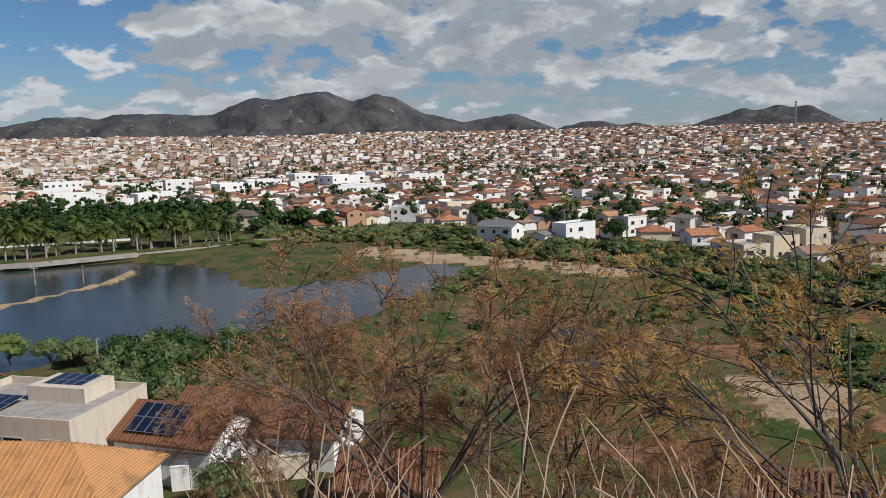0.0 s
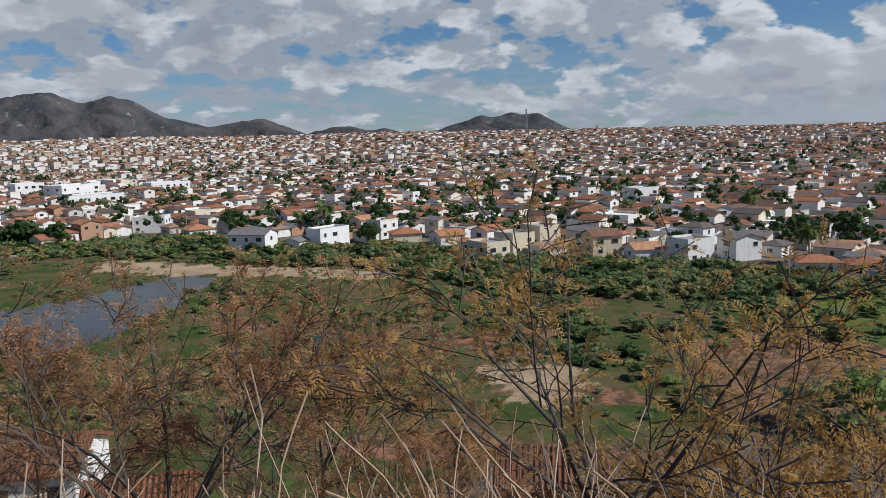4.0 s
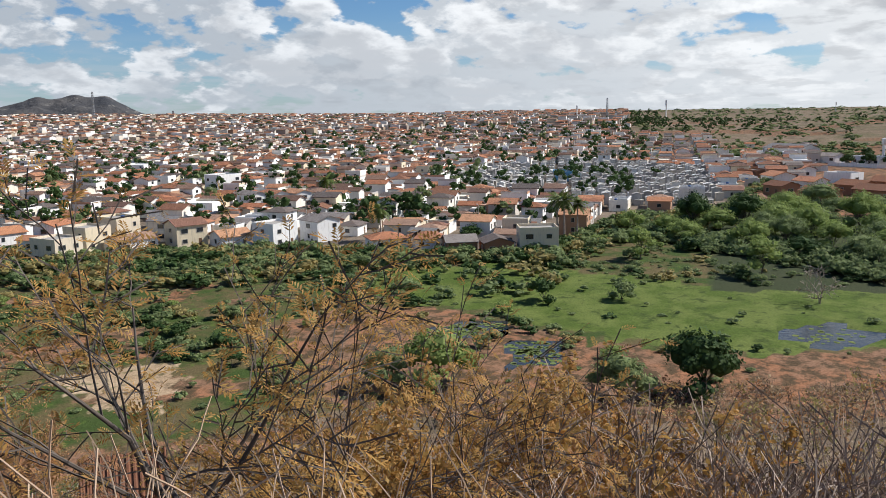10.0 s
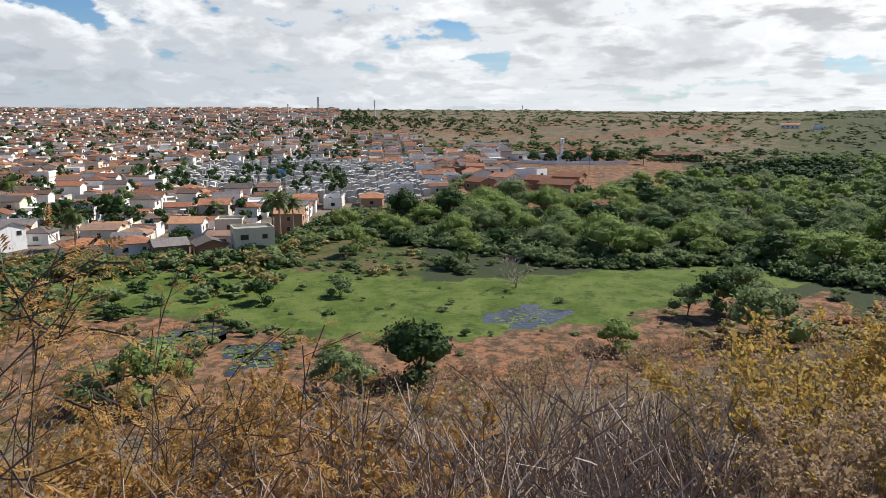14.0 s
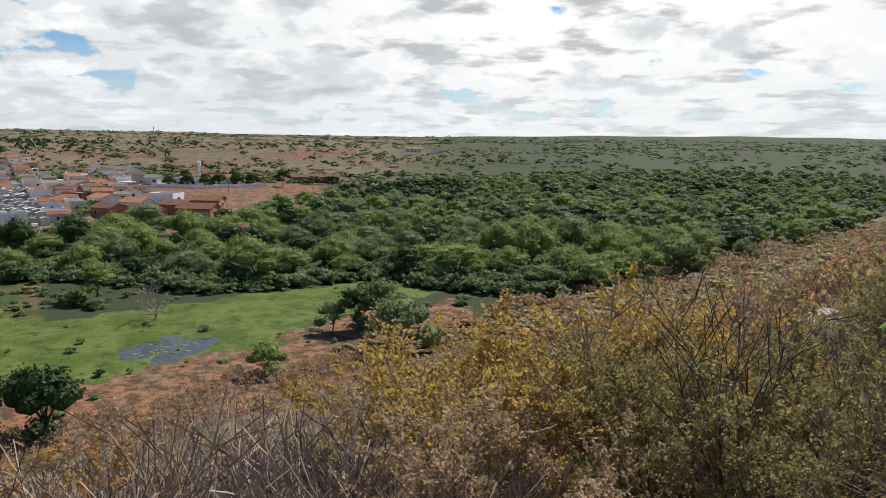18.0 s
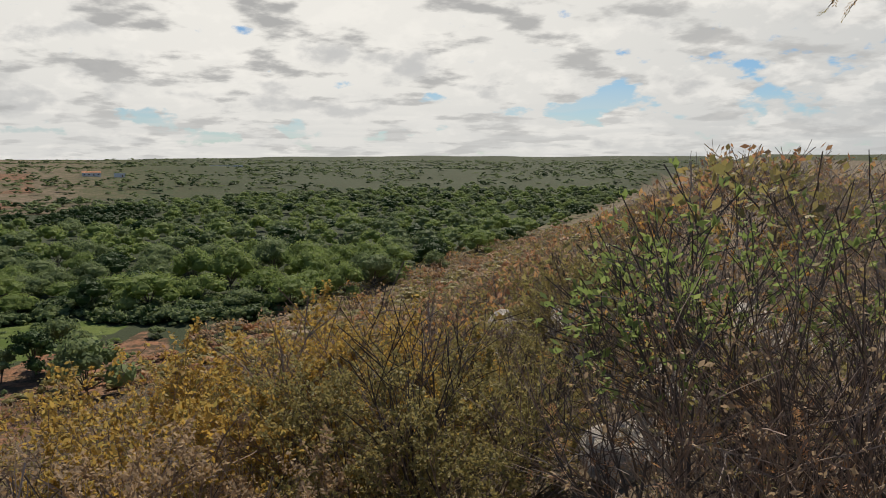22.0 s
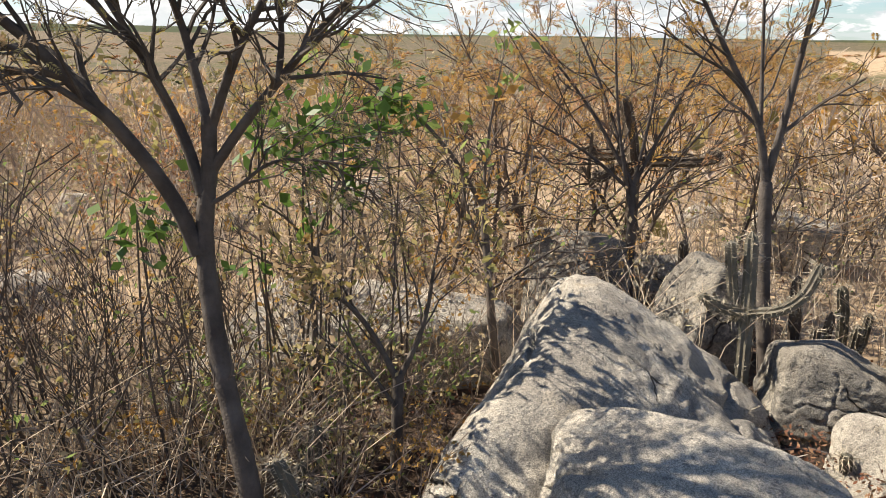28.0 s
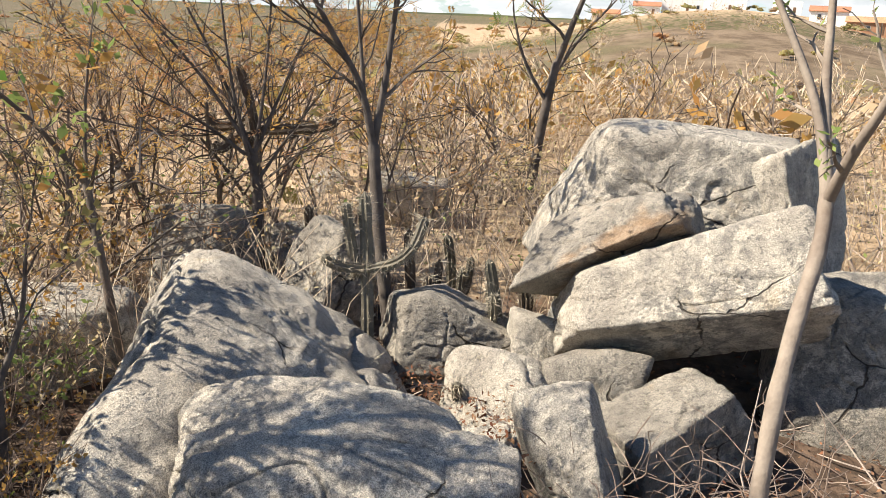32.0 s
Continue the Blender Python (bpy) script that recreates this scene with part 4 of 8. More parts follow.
# buildings along the edge of the marsh that stand out: bearing, distance, width, depth, storeys, roof, turn, wall, label
FRONT = [
    (15.3, 264, 16, 12, 2, "hip", -20, M_CREAM, "cream two-storey house with a hipped orange tile roof"),
    (9.7, 245, 11, 9, 1, "gable", 25, M_CREAM, "small cream house with an orange gable roof"),
    (-3.3, 205, 13, 9, 2, "greygable", -28, M_WHITE, "white two-storey house with a grey pitched roof"),
    (-6.3, 203, 6, 7, 1, "greygable", -28, M_WHITE, "white annex with a grey gable roof"),
    (-8.6, 206, 13, 7, 2, "flat", 42, M_WHITE, "plain white two-storey block with a flat roof"),
    (3.4, 269, 13, 10, 2, "flat", -15, M_WHITE, "white two-storey house with a flat roof"),
    (-20.3, 175, 8.0, 10, 2, "flat", 35, M_CREAM, "cream two-storey house with a bare side wall"),
    (-22.2, 186, 8.0, 10, 2, "flat", 35, M_CREAM, "cream two-storey terraced house"),
    (-24.1, 198, 8.0, 11, 2, "flat", 35, M_CREAM, "cream terraced house with a flat roof"),
    (-24.9, 182, 11.5, 8, 1, "gable", 30, M_WHITE, "low white house with a bright orange roof"),
    (-31.2, 284, 12, 10, 3, "flat", 38, M_WHITE, "white three-storey building with a flat roof"),
    (-33.1, 235, 6.5, 11, 2, "gable", 28, M_WHITE, "white terraced house with an orange tile roof"),
    (-34.7, 235, 6.5, 11, 2, "gable", 28, M_WHITE, "white terraced house with an orange tile roof"),
    (-36.3, 236, 6.5, 11, 2, "gable", 28, M_WHITE, "white terraced house with an orange tile roof"),
    (-37.9, 237, 6.5, 11, 2, "gable", 28, M_WHITE, "white end-of-terrace house with an orange roof"),
    (-34.6, 177, 9, 9, 2, "flat", 40, M_WHITE, "modern white cube-shaped town house"),
    (-37.8, 180, 8, 9, 2, "gable", 35, M_WHITE, "white house with a grey balcony and orange roof"),
    (-42.6, 167, 10, 8, 1, "hip", 14, M_WHITE, "white house with a hipped orange roof"),
    (-45.6, 166, 9, 8, 1, "hip", 10, M_WHITE, "low house with a hipped orange roof"),
    (-48.0, 160, 8, 8, 1, "gable", 10, M_BRICKRED, "bare brick house with an orange roof"),
    (-50.7, 158, 7.5, 8, 1, "gable", 12, M_BRICKRED, "narrow house of bare brick"),
    (-53.7, 159, 10, 8, 2, "flat", 8, M_WALL, "grey two-storey house with water tanks on its roof"),
    (-17.3, 203, 9, 9, 1, "gable", 25, M_WHITE, "white house with a worn orange roof"),
    (-14.2, 210, 10, 9, 1, "hip", 10, M_CREAM, "cream house with a worn tile roof"),
    (-28.5, 184, 9, 9, 2, "gable", 22, M_CREAM, "cream house with an orange gable roof"),
    (-31.5, 180, 9, 9, 1, "gable", 22, M_WHITE, "white house with an orange roof"),
    (0.4, 242, 10, 9, 1, "hip", 20, M_WHITE, "white house with an orange hipped roof"),
]


HOUSE = 0.78


def build_town():
    rng = np.random.default_rng(21)
    taken = []
    for az, r, w, d, st, roof, turn, wall, label in FRONT:
        x, y = seen(az, r)
        put_house(rng, x, y, w, d, st, roof, az + turn, wall, label=label, hs=HOUSE)
        taken.append((x, y, max(w, d) * 0.72 * HOUSE))
    for k in range(26):
        az, r = rng.uniform(1, 29), rng.uniform(385, 620)
        x, y = seen(az, r)
        w, d = rng.uniform(13, 26), rng.uniform(11, 16)
        if any((x - a) ** 2 + (y - b) ** 2 < (q + w * 0.7) ** 2 for a, b, q in taken):
            continue
        put_house(rng, x, y, w, d, int(rng.choice([2, 2, 3])), "flat", 30 + rng.normal() * 6, M_WHITE, label="broad white flat-roofed commercial building in the town", name="commercial_building")
        taken.append((x, y, max(w, d) * 0.62))
    far_walls, mid_walls, roofs, glass = Acc(), Acc(), Acc(), Acc()
    near = 0
    for scale, r0, r1 in ((0.72, 165, 880), (1.1, 880, 1500), (1.7, 1500, 2650)):
        t = 27.0
        c, s = math.cos(radians(t)), math.sin(radians(t))
        row = 0
        q = -300.0
        while q < 2700:
            gap = (5.5 if row % 2 else 1.0) * scale
            depth = rng.uniform(8.5, 11.5) * scale
            p = -2000.0
            block = 0
            while p < 2600:
                w = rng.uniform(5.2, 9.0) * scale
                block += w
                x, y = c * (p + w / 2) - s * (q + depth / 2), s * (p + w / 2) + c * (q + depth / 2)
                p += w + (0.3 if block < 75 * scale else 9.0 * scale)
                if block >= 75 * scale:
                    block = 0
                r, az = math.hypot(x, y), math.degrees(math.atan2(-x, y))
                if not (r0 < r < r1 and -72 < az < 36):
                    continue
                if r < float(town_edge(az)) + 7 or rng.random() < (0.10 if r < 900 else 0.28):
                    continue
                if inside(CEMETERY, np.array(x), np.array(y)) or (az < -60 and r > 700) or (az < -66 and r > 520):
                    continue
                if az < -58 and r > 430 and rng.random() < 0.45:
                    continue
                if az > 14 and r < 520 and rng.random() < 0.4:
                    continue
                if any((x - a) ** 2 + (y - b) ** 2 < (k + w * 0.6) ** 2 for a, b, k in taken):
                    continue
                st = int(rng.choice([1, 1, 1, 2])) if r < 900 else int(rng.choice([1, 1, 2, 2, 3]))
                if az > 2 and r > 380 and rng.random() < 0.25:
                    st += 1
                roof = str(rng.choice(["gable", "gable", "gable", "hip", "flat", "flat", "greygable"] if r < 500 else ["gable", "gable", "hip", "flat", "flat", "flat", "flat"]))
                dd = depth * rng.uniform(0.72, 0.98)
                turn = t + rng.normal() * 2 + (180 if rng.random() < 0.2 else 0)
                if r < float(town_edge(az)) + 34 and near < 205:
                    st = min(st, 2)
                    tone = {"gable": "orange gable roof", "hip": "hipped tile roof", "flat": "flat concrete roof", "greygable": "grey sheet roof"}[roof]
                    put_house(rng, x, y, w / HOUSE, dd / HOUSE, st, roof, turn, hs=HOUSE, label=("single-storey" if st == 1 else "two-storey") + " plastered town house with a " + tone)
                    near += 1
                    continue
                walls = mid_walls if r < 560 else far_walls
                tall_ = 2.9 * (HOUSE if r < 880 else 1.0)
                h = tall_ * st + 0.2 + (rng.uniform(0, 1.2) if r > 880 else 0)
                z = place_z(x, y)
                along = "x" if w >= dd else "y"
                rise = 0.17 * min(w, dd)
                pitched = roof in ("gable", "greygable")
                v, f = wall_arrays(w, dd, h, rise if pitched else 0, along)
                walls.add(turned(v, x, y, z, turn), f)
                if pitched:
                    v, f = gable_arrays(w, dd, h + 0.1, rise, along=along)
                    roofs.add(turned(v, x, y, z, turn), f)
                elif roof == "hip":
                    v, f = hip_arrays(w, dd, h + 0.1, rise)
                    roofs.add(turned(v, x, y, z, turn), f)
                elif r < 700:
                    v, f = box(-w / 2 + 0.25, -dd / 2 + 0.25, h - 0.4, w / 2 - 0.25, dd / 2 - 0.25, h + 0.03)
                    for bx in ((-w / 2, -dd / 2, h, w / 2, -dd / 2 + 0.2, h + 0.6), (-w / 2, -dd / 2 + 0.2, h, -w / 2 + 0.2, dd / 2, h + 0.6)):
                        walls.add(turned(box(*bx)[0], x, y, z, turn), BOX_F)
                if r < 620 and rng.random() < 0.6:
                    aw, ad, ah = w * rng.uniform(0.35, 0.7), rng.uniform(2.0, 4.0), rng.uniform(2.2, 3.4)
                    ax = rng.uniform(-0.5, 0.5) * (w - aw)
                    walls.add(turned(box(ax - aw / 2, -dd / 2 - ad, -1.2, ax + aw / 2, -dd / 2, ah)[0], x, y, z, turn), BOX_F)
                    if rng.random() < 0.5:
                        v, f = gable_arrays(aw, ad, ah, 0.35, 0.25, 0.12)
                        roofs.add(turned(v + np.array((ax, -dd / 2 - ad / 2, 0)), x, y, z, turn), f)
                if r < 900:
                    for k in range(st):
                        for i in range(max(1, int(w / 3.6))):
                            if rng.random() < 0.3:
                                continue
                            px = (i + 0.5) / max(1, int(w / 3.6)) * w - w / 2
                            tall = rng.random() < 0.25 and k == 0
                            v, f = box(px - 0.6, -dd / 2 - 0.05, 0 if tall else 0.35 * tall_ + tall_ * k, px + 0.6, -dd / 2 + 0.05, 0.76 * tall_ + tall_ * k)
                            glass.add(turned(v, x, y, z, turn), f)
                        for sx in (-1, 1):
                            if rng.random() < 0.5:
                                py = rng.uniform(-0.3, 0.3) * dd
                                v, f = box(sx * w / 2 - 0.05, py - 0.5, 0.35 * tall_ + tall_ * k, sx * w / 2 + 0.05, py + 0.5, 0.72 * tall_ + tall_ * k)
                                glass.add(turned(v, x, y, z, turn), f)
            q += depth + gap
            row += 1
    stuff("house_walls", mid_walls, [M_WALL_MID], "white and cream walls of the packed town", "houses")
    stuff("far_house_walls", far_walls, [M_WALL_FAR], "white and cream walls of the spread-out town", "houses")
    stuff("far_house_roofs", roofs, [M_ROOF_FAR], "orange and brown tile roofs of the spread-out town", "roofs")
    stuff("far_house_windows", glass, [M_GLASS], "small dark windows of the spread-out town", "windows")


build_town()


def build_town_trees():
    """Dark trees between the houses, on the town hill and over the dry hills beyond."""
    rng = np.random.default_rng(31)
    kinds = [crown_tree(140 + i, h, s, lo, lv, 0.75, 0.75, core=0) for i, (h, s, lo, lv) in enumerate(((5.5, 2.8, 4, 44), (6.5, 3.0, 4, 48), (4.5, 2.8, 4, 40)))]
    low_trees = [crown_tree(156 + i, 5.0, 3.2, 7, 420, 0.24, 0.8, core=0, stem=0.1) for i in range(2)]
    bushes = [crown_tree(150 + i, 3.0, 2.4, 2, 24, 0.8, 0.8, core=0, stem=0.05) for i in range(2)]
    a, b = Acc(), Acc()
    for _ in range(5200):
        az, r = rng.uniform(-62, 33), 190 + 1900 * rng.random() ** 1.35
        x, y = seen(az, r)
        if r < float(town_edge(az)) + 5 or float(waves(np.array(x), np.array(y), 120)) < 0.12 and rng.random() < 0.8:
            continue
        (a if rng.random() < 0.88 else b).merge(kinds[int(rng.integers(3))][1], move(x, y, place_z(x, y) + rng.uniform(-0.5, 0.8), rng.uniform(0, 360), rng.uniform(0.7, 1.25) * (1 + r / 2500)))
    for _ in range(150):
        az = rng.uniform(9, 33)
        x, y = seen(az, float(town_edge(az)) - rng.uniform(0, 42) * (az > 14) - 4)
        a.merge(kinds[int(rng.integers(3))][1], move(x, y, place_z(x, y) - 0.3, rng.uniform(0, 360), rng.uniform(0.9, 1.6)))
    for _ in range(120):
        az, r = rng.uniform(13, 25), rng.uniform(84, 106)
        x, y = seen(az, r)
        if not wet(np.array(x), np.array(y)):
            (a if rng.random() < 0.6 else b).merge(low_trees[int(rng.integers(2))][1], move(x, y, place_z(x, y) - 0.3, rng.uniform(0, 360), rng.uniform(0.7, 1.25)))
    for _ in range(700):
        az, r = rng.uniform(-75, -44), rng.uniform(600, 1250)
        if rng.random() > smooth((r - 500) / 700) * np.exp(-((az + 58) / 11) ** 2) * 1.5:
            continue
        x, y = seen(az, r)
        a.merge(kinds[int(rng.integers(3))][1], move(x, y, place_z(x, y) - 0.5, rng.uniform(0, 360), rng.uniform(0.9, 1.6)))
    for _ in range(6500):
        az, r = rng.uniform(-150, -60), 430 + 2600 * rng.random() ** 1.7
        x, y = seen(az, r)
        if waves(np.array(x), np.array(y), 240) < -0.1 and rng.random() < 0.75 or slope_u(x, y) < 1.0:
            continue
        b2 = a if rng.random() < 0.3 else b
        b2.merge(bushes[int(rng.integers(2))][1] if rng.random() < 0.6 else kinds[int(rng.integers(3))][1], move(x, y, place_z(x, y) - 0.3, rng.uniform(0, 360), rng.uniform(0.8, 1.4) * (1 + r / 1100), None, rng.uniform(0.6, 0.9) * (1 + r / 5000)))
    stuff("town_trees", a, [M_LEAF_DARK], "dark trees scattered between houses and over the hills", "trees")
    stuff("scattered_trees", b, [M_LEAF], "green trees scattered between houses and over the hills", "trees")

    # bushes that crowd the edge of the marsh and dot it
    low = [crown_tree(160 + i, 2.2, 2.0, 4, 64, 0.34, 0.75, core=0, stem=0.05) for i in range(3)]
    dark, mid, pale = Acc(), Acc(), Acc()
    for _ in range(3600):
        az = rng.uniform(-70, 22)
        e = float(town_edge(az))
        q = rng.random()
        r = e - 3 - 36 * rng.random() ** 1.6 if q < 0.5 else rng.uniform(92, e - 4)
        x, y = seen(az, r)
        if q >= 0.5 and waves(np.array(x), np.array(y), 28) < 0.05 or slope_u(x, y) < 1.0 or wet(np.array(x), np.array(y)) or az > 6 and r < 215:
            continue
        if inside(BARE, np.array(x), np.array(y)) or (inside(SANDBANK, np.array(x), np.array(y)) or inside(SANDBANK, np.array(x) * 1.07, np.array(y) * 1.07)) or inside(ALGAE, np.array(x), np.array(y)) and rng.random() < 0.8 or inside(REDSOIL, np.array(x), np.array(y)) and rng.random() < 0.75:
            continue
        s = rng.uniform(0.45, 1.25) * (1.25 if q < 0.5 else 0.8)
        (dark if rng.random() < 0.22 else mid if rng.random() < 0.65 else pale).merge(low[int(rng.integers(3))][1], move(x, y, place_z(x, y) - 0.2, rng.uniform(0, 360), s * rng.uniform(0.9, 1.5), s, s * rng.uniform(0.6, 1.05)))
    for _ in range(1300):
        az = rng.uniform(-112, -64)
        r = float(np.interp(az, [-116, -104, -96, -92, -86, -80, -74, -66], [262, 148, 146, 151, 154, 150, 152, 172])) + rng.uniform(-9, 10)
        x, y = seen(az, r)
        if slope_u(x, y) < 1.02 or inside(ALGAE, np.array(x), np.array(y)) and rng.random() < 0.95:
            continue
        s = rng.uniform(0.5, 1.3)
        (dark if rng.random() < 0.25 else mid).merge(low[int(rng.integers(3))][1], move(x, y, place_z(x, y) - 0.2, rng.uniform(0, 360), s * 1.2, s, s * rng.uniform(0.6, 1.2)))
    for k, mt, lb in ((dark, M_LEAF_DARK, "dark green"), (mid, M_LEAF, "mid green"), (pale, M_LEAF_OLIVE, "olive brown")):
        stuff("marsh_scrub", k, [mt], lb + " low bushes along the marsh and gardens", "bushes")


build_town_trees()


def build_cemetery():
    """Rows of white tombs, packed close."""
    rng = np.random.default_rng(41)
    tombs = Acc()
    m = wall_material("tomb_wall", "island", [(0.62, 0.61, 0.58), (0.45, 0.43, 0.40), (0.72, 0.71, 0.68), (0.33, 0.31, 0.29), (0.58, 0.53, 0.45), (0.40, 0.39, 0.37)], 0.6)
    for q in np.arange(-120, 160, 4.2):
        for p in np.arange(-120, 120, 3.1):
            if rng.random() < 0.12:
                continue
            x, y = 265 + p * 0.82 - q * 0.57 + rng.normal() * 0.4, 170 + p * 0.57 + q * 0.82 + rng.normal() * 0.4
            if not inside(CEMETERY, np.array(x), np.array(y)):
                continue
            z, w, d, h = place_z(x, y), rng.uniform(1.2, 2.2), rng.uniform(1.8, 2.8), rng.choice([1.0, 1.5, 2.2, 2.8, 3.2])
            t = 35 + rng.normal() * 3
            tombs.add(turned(box(-w / 2, -d / 2, -0.4, w / 2, d / 2, h)[0], x, y, z, t), BOX_F)
            if h > 1.4:
                v, f = gable_arrays(w, d, h, 0.3, 0.15, 0.1)
                tombs.add(turned(v, x, y, z, t), f)
            elif rng.random() < 0.6:
                tombs.add(turned(box(-w / 2, d / 2 - 0.3, h, w / 2, d / 2, h + rng.uniform(0.5, 1.2))[0], x, y, z, t), BOX_F)
    stuff("tombs", tombs, [m], "white and grey tombs packed close in the cemetery", "tombs")


build_cemetery()

# ---- houses at the foot of the hill ----
M_TILE_ORANGE = roof_material("bright_tile", "object", [(0.56, 0.29, 0.12), (0.58, 0.31, 0.13)])
M_TILE_RED = roof_material("red_tile", "object", [(0.25, 0.11, 0.06), (0.21, 0.095, 0.055), (0.20, 0.10, 0.065)])
M_PANEL = plain("solar_cells", (0.012, 0.016, 0.035), 0.18, 0.0, 0.6)
M_BEIGE = wall_material("beige_wall", "object", [(0.62, 0.54, 0.44), (0.60, 0.52, 0.42)], 0.3)


def tile_ribs(w, d, z, rise, over=0.5, hip=True, step=0.34):
    """Rounded tile columns that run up the long slopes of a roof."""
    a = Acc()
    hw, hd = w / 2 + over, d / 2 + over
    z0 = z - rise * over / (d / 2)
    for side in (-1, 1):
        for x in np.arange(-hw + 0.15, hw, step):
            top = 1.0 if not hip else min(1.0, (hw - abs(x)) / hd)
            if top < 0.08:
                continue
            p0, p1 = np.array((x, side * hd, z0 + 0.03)), np.array((x, side * hd * (1 - top), z0 + (z + rise - z0) * top + 0.03))
            tube(a, [p0, p1], [0.07, 0.07], 5)
    return a


def panel_mesh(w=1.0, h=1.65):
    """A solar panel in one piece: a metal rim round the sunken cells."""
    v = []
    for z, q in ((0.0, 0.0), (0.055, 0.0), (0.055, 0.035), (0.04, 0.035)):
        v += [(q, q, z), (w - q, q, z), (w - q, h - q, z), (q, h - q, z)]
    f = [(k * 4 + i, k * 4 + (i + 1) % 4, k * 4 + 4 + (i + 1) % 4, k * 4 + 4 + i) for k in range(3) for i in range(4)] + [(12, 13, 14, 15)]
    return mesh_np("solar_panel", v, np.array(f), [M_PANEL, M_METAL], [1] * 12 + [0])


PANEL = panel_mesh()


def solar_array(parent, cols, rows, x, y, z, tilt, turn=0):
    """Solar panels laid side by side on a roof, each a part of its own."""
    base = pose(x, y, z, tilt, 0, turn)
    for i in range(cols):
        for j in range(rows):
            o = part("solar_panel", PANEL, M_PANEL, parent, "dark blue solar panel with a metal frame")
            o.matrix_local = base @ pose((i - cols / 2) * 1.03, (j - rows / 2) * 1.68, 0, 0, 0, 0)


def build_foot_houses():
    rng = np.random.default_rng(51)
    g = place_z(-31, 54)
    e = put_house(rng, -31.5, 54.0, 16, 8.5, 1, "hip", -6, M_WHITE, M_TILE_ORANGE, "white house under a broad bright orange tile roof", z=g, h=5.0 - g, rise=2.4)
    part("tile_cover", tile_ribs(16, 8.5, 5.1 - g, 2.4), M_TILE_ORANGE, e)
    g = place_z(-37, 67)
    e = put_house(rng, -37.2, 66.5, 15, 10, 2, "flat", -14, M_BEIGE, None, "beige modern flat-roofed house with solar panels", z=g, h=6.2 - g, extras=False)
    solar_array(e, 5, 2, -4.0, -1.5, 6.6 - g, 6)
    a = Acc()
    a.add(*box(-1.5, 0.5, 6.2 - g, 4.5, 4.5, 7.6 - g))
    part("roof_room", a, M_BEIGE, e)
    solar_array(e, 4, 2, 1.5, 2.5, 7.62 - g, 3)
    a = Acc()
    a.add(*box(5.6, -6.3, 2.6, 7.6, -4.9, 2.8))
    part("canopy", a, M_WHITE, e)
    g = place_z(-24, 66)
    e = put_house(rng, -24.0, 66.2, 9.5, 7.5, 1, "gable", -18, M_WHITE, M_TILE_RED, "white house with a tile roof and solar panels", z=g, h=3.9 - g, rise=1.9)
    part("tile_cover", tile_ribs(9.5, 7.5, 4.05 - g, 1.9, 0.45, False), M_TILE_RED, e)
    solar_array(e, 5, 2, -1.2, -2.0, 5.22 - g, 27)
    for x, y, w, d, t, roof, wall, top, lab in (
            (-15.5, 69.5, 11, 8, -12, "gable", M_WHITE, 3.2, "white house with a long red tile roof"),
            (-56, 82, 8, 7, -10, "gable", M_WHITE, 3.6, "white house beside an unpaved street"),
            (-5.5, 58.0, 7, 6, -5, "gable", M_BRICKRED, 3.0, "low brick house with a red tile roof"),
            (21.5, 50.0, 4.6, 4, -25, "gable", M_BRICKRED, 3.6, "small brick house with an orange tile roof"),
            (-22, 73, 9, 6, -16, "gable", M_WHITE, 3.2, "small white house with a brown tile roof")):
        g = place_z(x, y)
        e = put_house(rng, x, y, w, d, 1, roof, t, wall, M_TILE_RED, lab, z=g, h=max(2.6, top - g), rise=1.7)
        part("tile_cover", tile_ribs(w, d, max(2.6, top - g) + 0.15, 1.7, 0.45, False, 0.4), M_TILE_RED, e)
    for (x0, y0), (x1, y1), mt, lab in (((-24, 61.5), (-18.8, 62.6), M_WHITE, "plain white garden wall"), ((-18.3, 62.8), (-12.8, 63.6), M_CREAM, "cream garden wall with a metal gate"), ((-29, 62), (-25, 61.6), M_BEIGE, "plain beige garden wall")):
        n = math.hypot(x1 - x0, y1 - y0)
        a = Acc()
        a.add(*box(-n / 2, -0.09, -1.5, n / 2, 0.09, 2.1))
        a.add(*box(-n / 2, -0.14, 2.1, n / 2, 0.14, 2.2))
        o = new("garden_wall", a.mesh("garden_wall", [mt]))
        o.matrix_world = pose((x0 + x1) / 2, (y0 + y1) / 2, place_z((x0 + x1) / 2, (y0 + y1) / 2), 0, 0, math.degrees(math.atan2(y1 - y0, x1 - x0)))
        tagged(o, lab, "wall")


build_foot_houses()


def street_lamp(x, y, h, lamp=True):
    e = thing("street_lamp" if lamp else "utility_pole", x, y, place_z(x, y) - 0.2, random.uniform(0, 360), "grey concrete street lamp" if lamp else "slim grey concrete utility pole", "street lamp" if lamp else "pole")
    a = Acc()
    tube(a, [(0, 0, 0), (0, 0, h)], [0.14, 0.09], 8)
    part("pole", a, M_CONCRETE, e)
    a = Acc()
    if lamp:
        tube(a, [(0, 0, h - 0.1), (0.5, 0, h + 0.25), (1.3, 0, h + 0.3)], [0.05, 0.045, 0.04], 5)
        part("arm", a, M_METAL, e)
        a = Acc()
        a.add(*box(1.2, -0.13, h + 0.22, 1.9, 0.13, h + 0.34))
        part("lamp_head", a, M_METAL, e)
    else:
        a.add(*box(-0.8, -0.06, h - 0.5, 0.8, 0.06, h - 0.36))
        part("crossarm", a, M_CONCRETE, e)


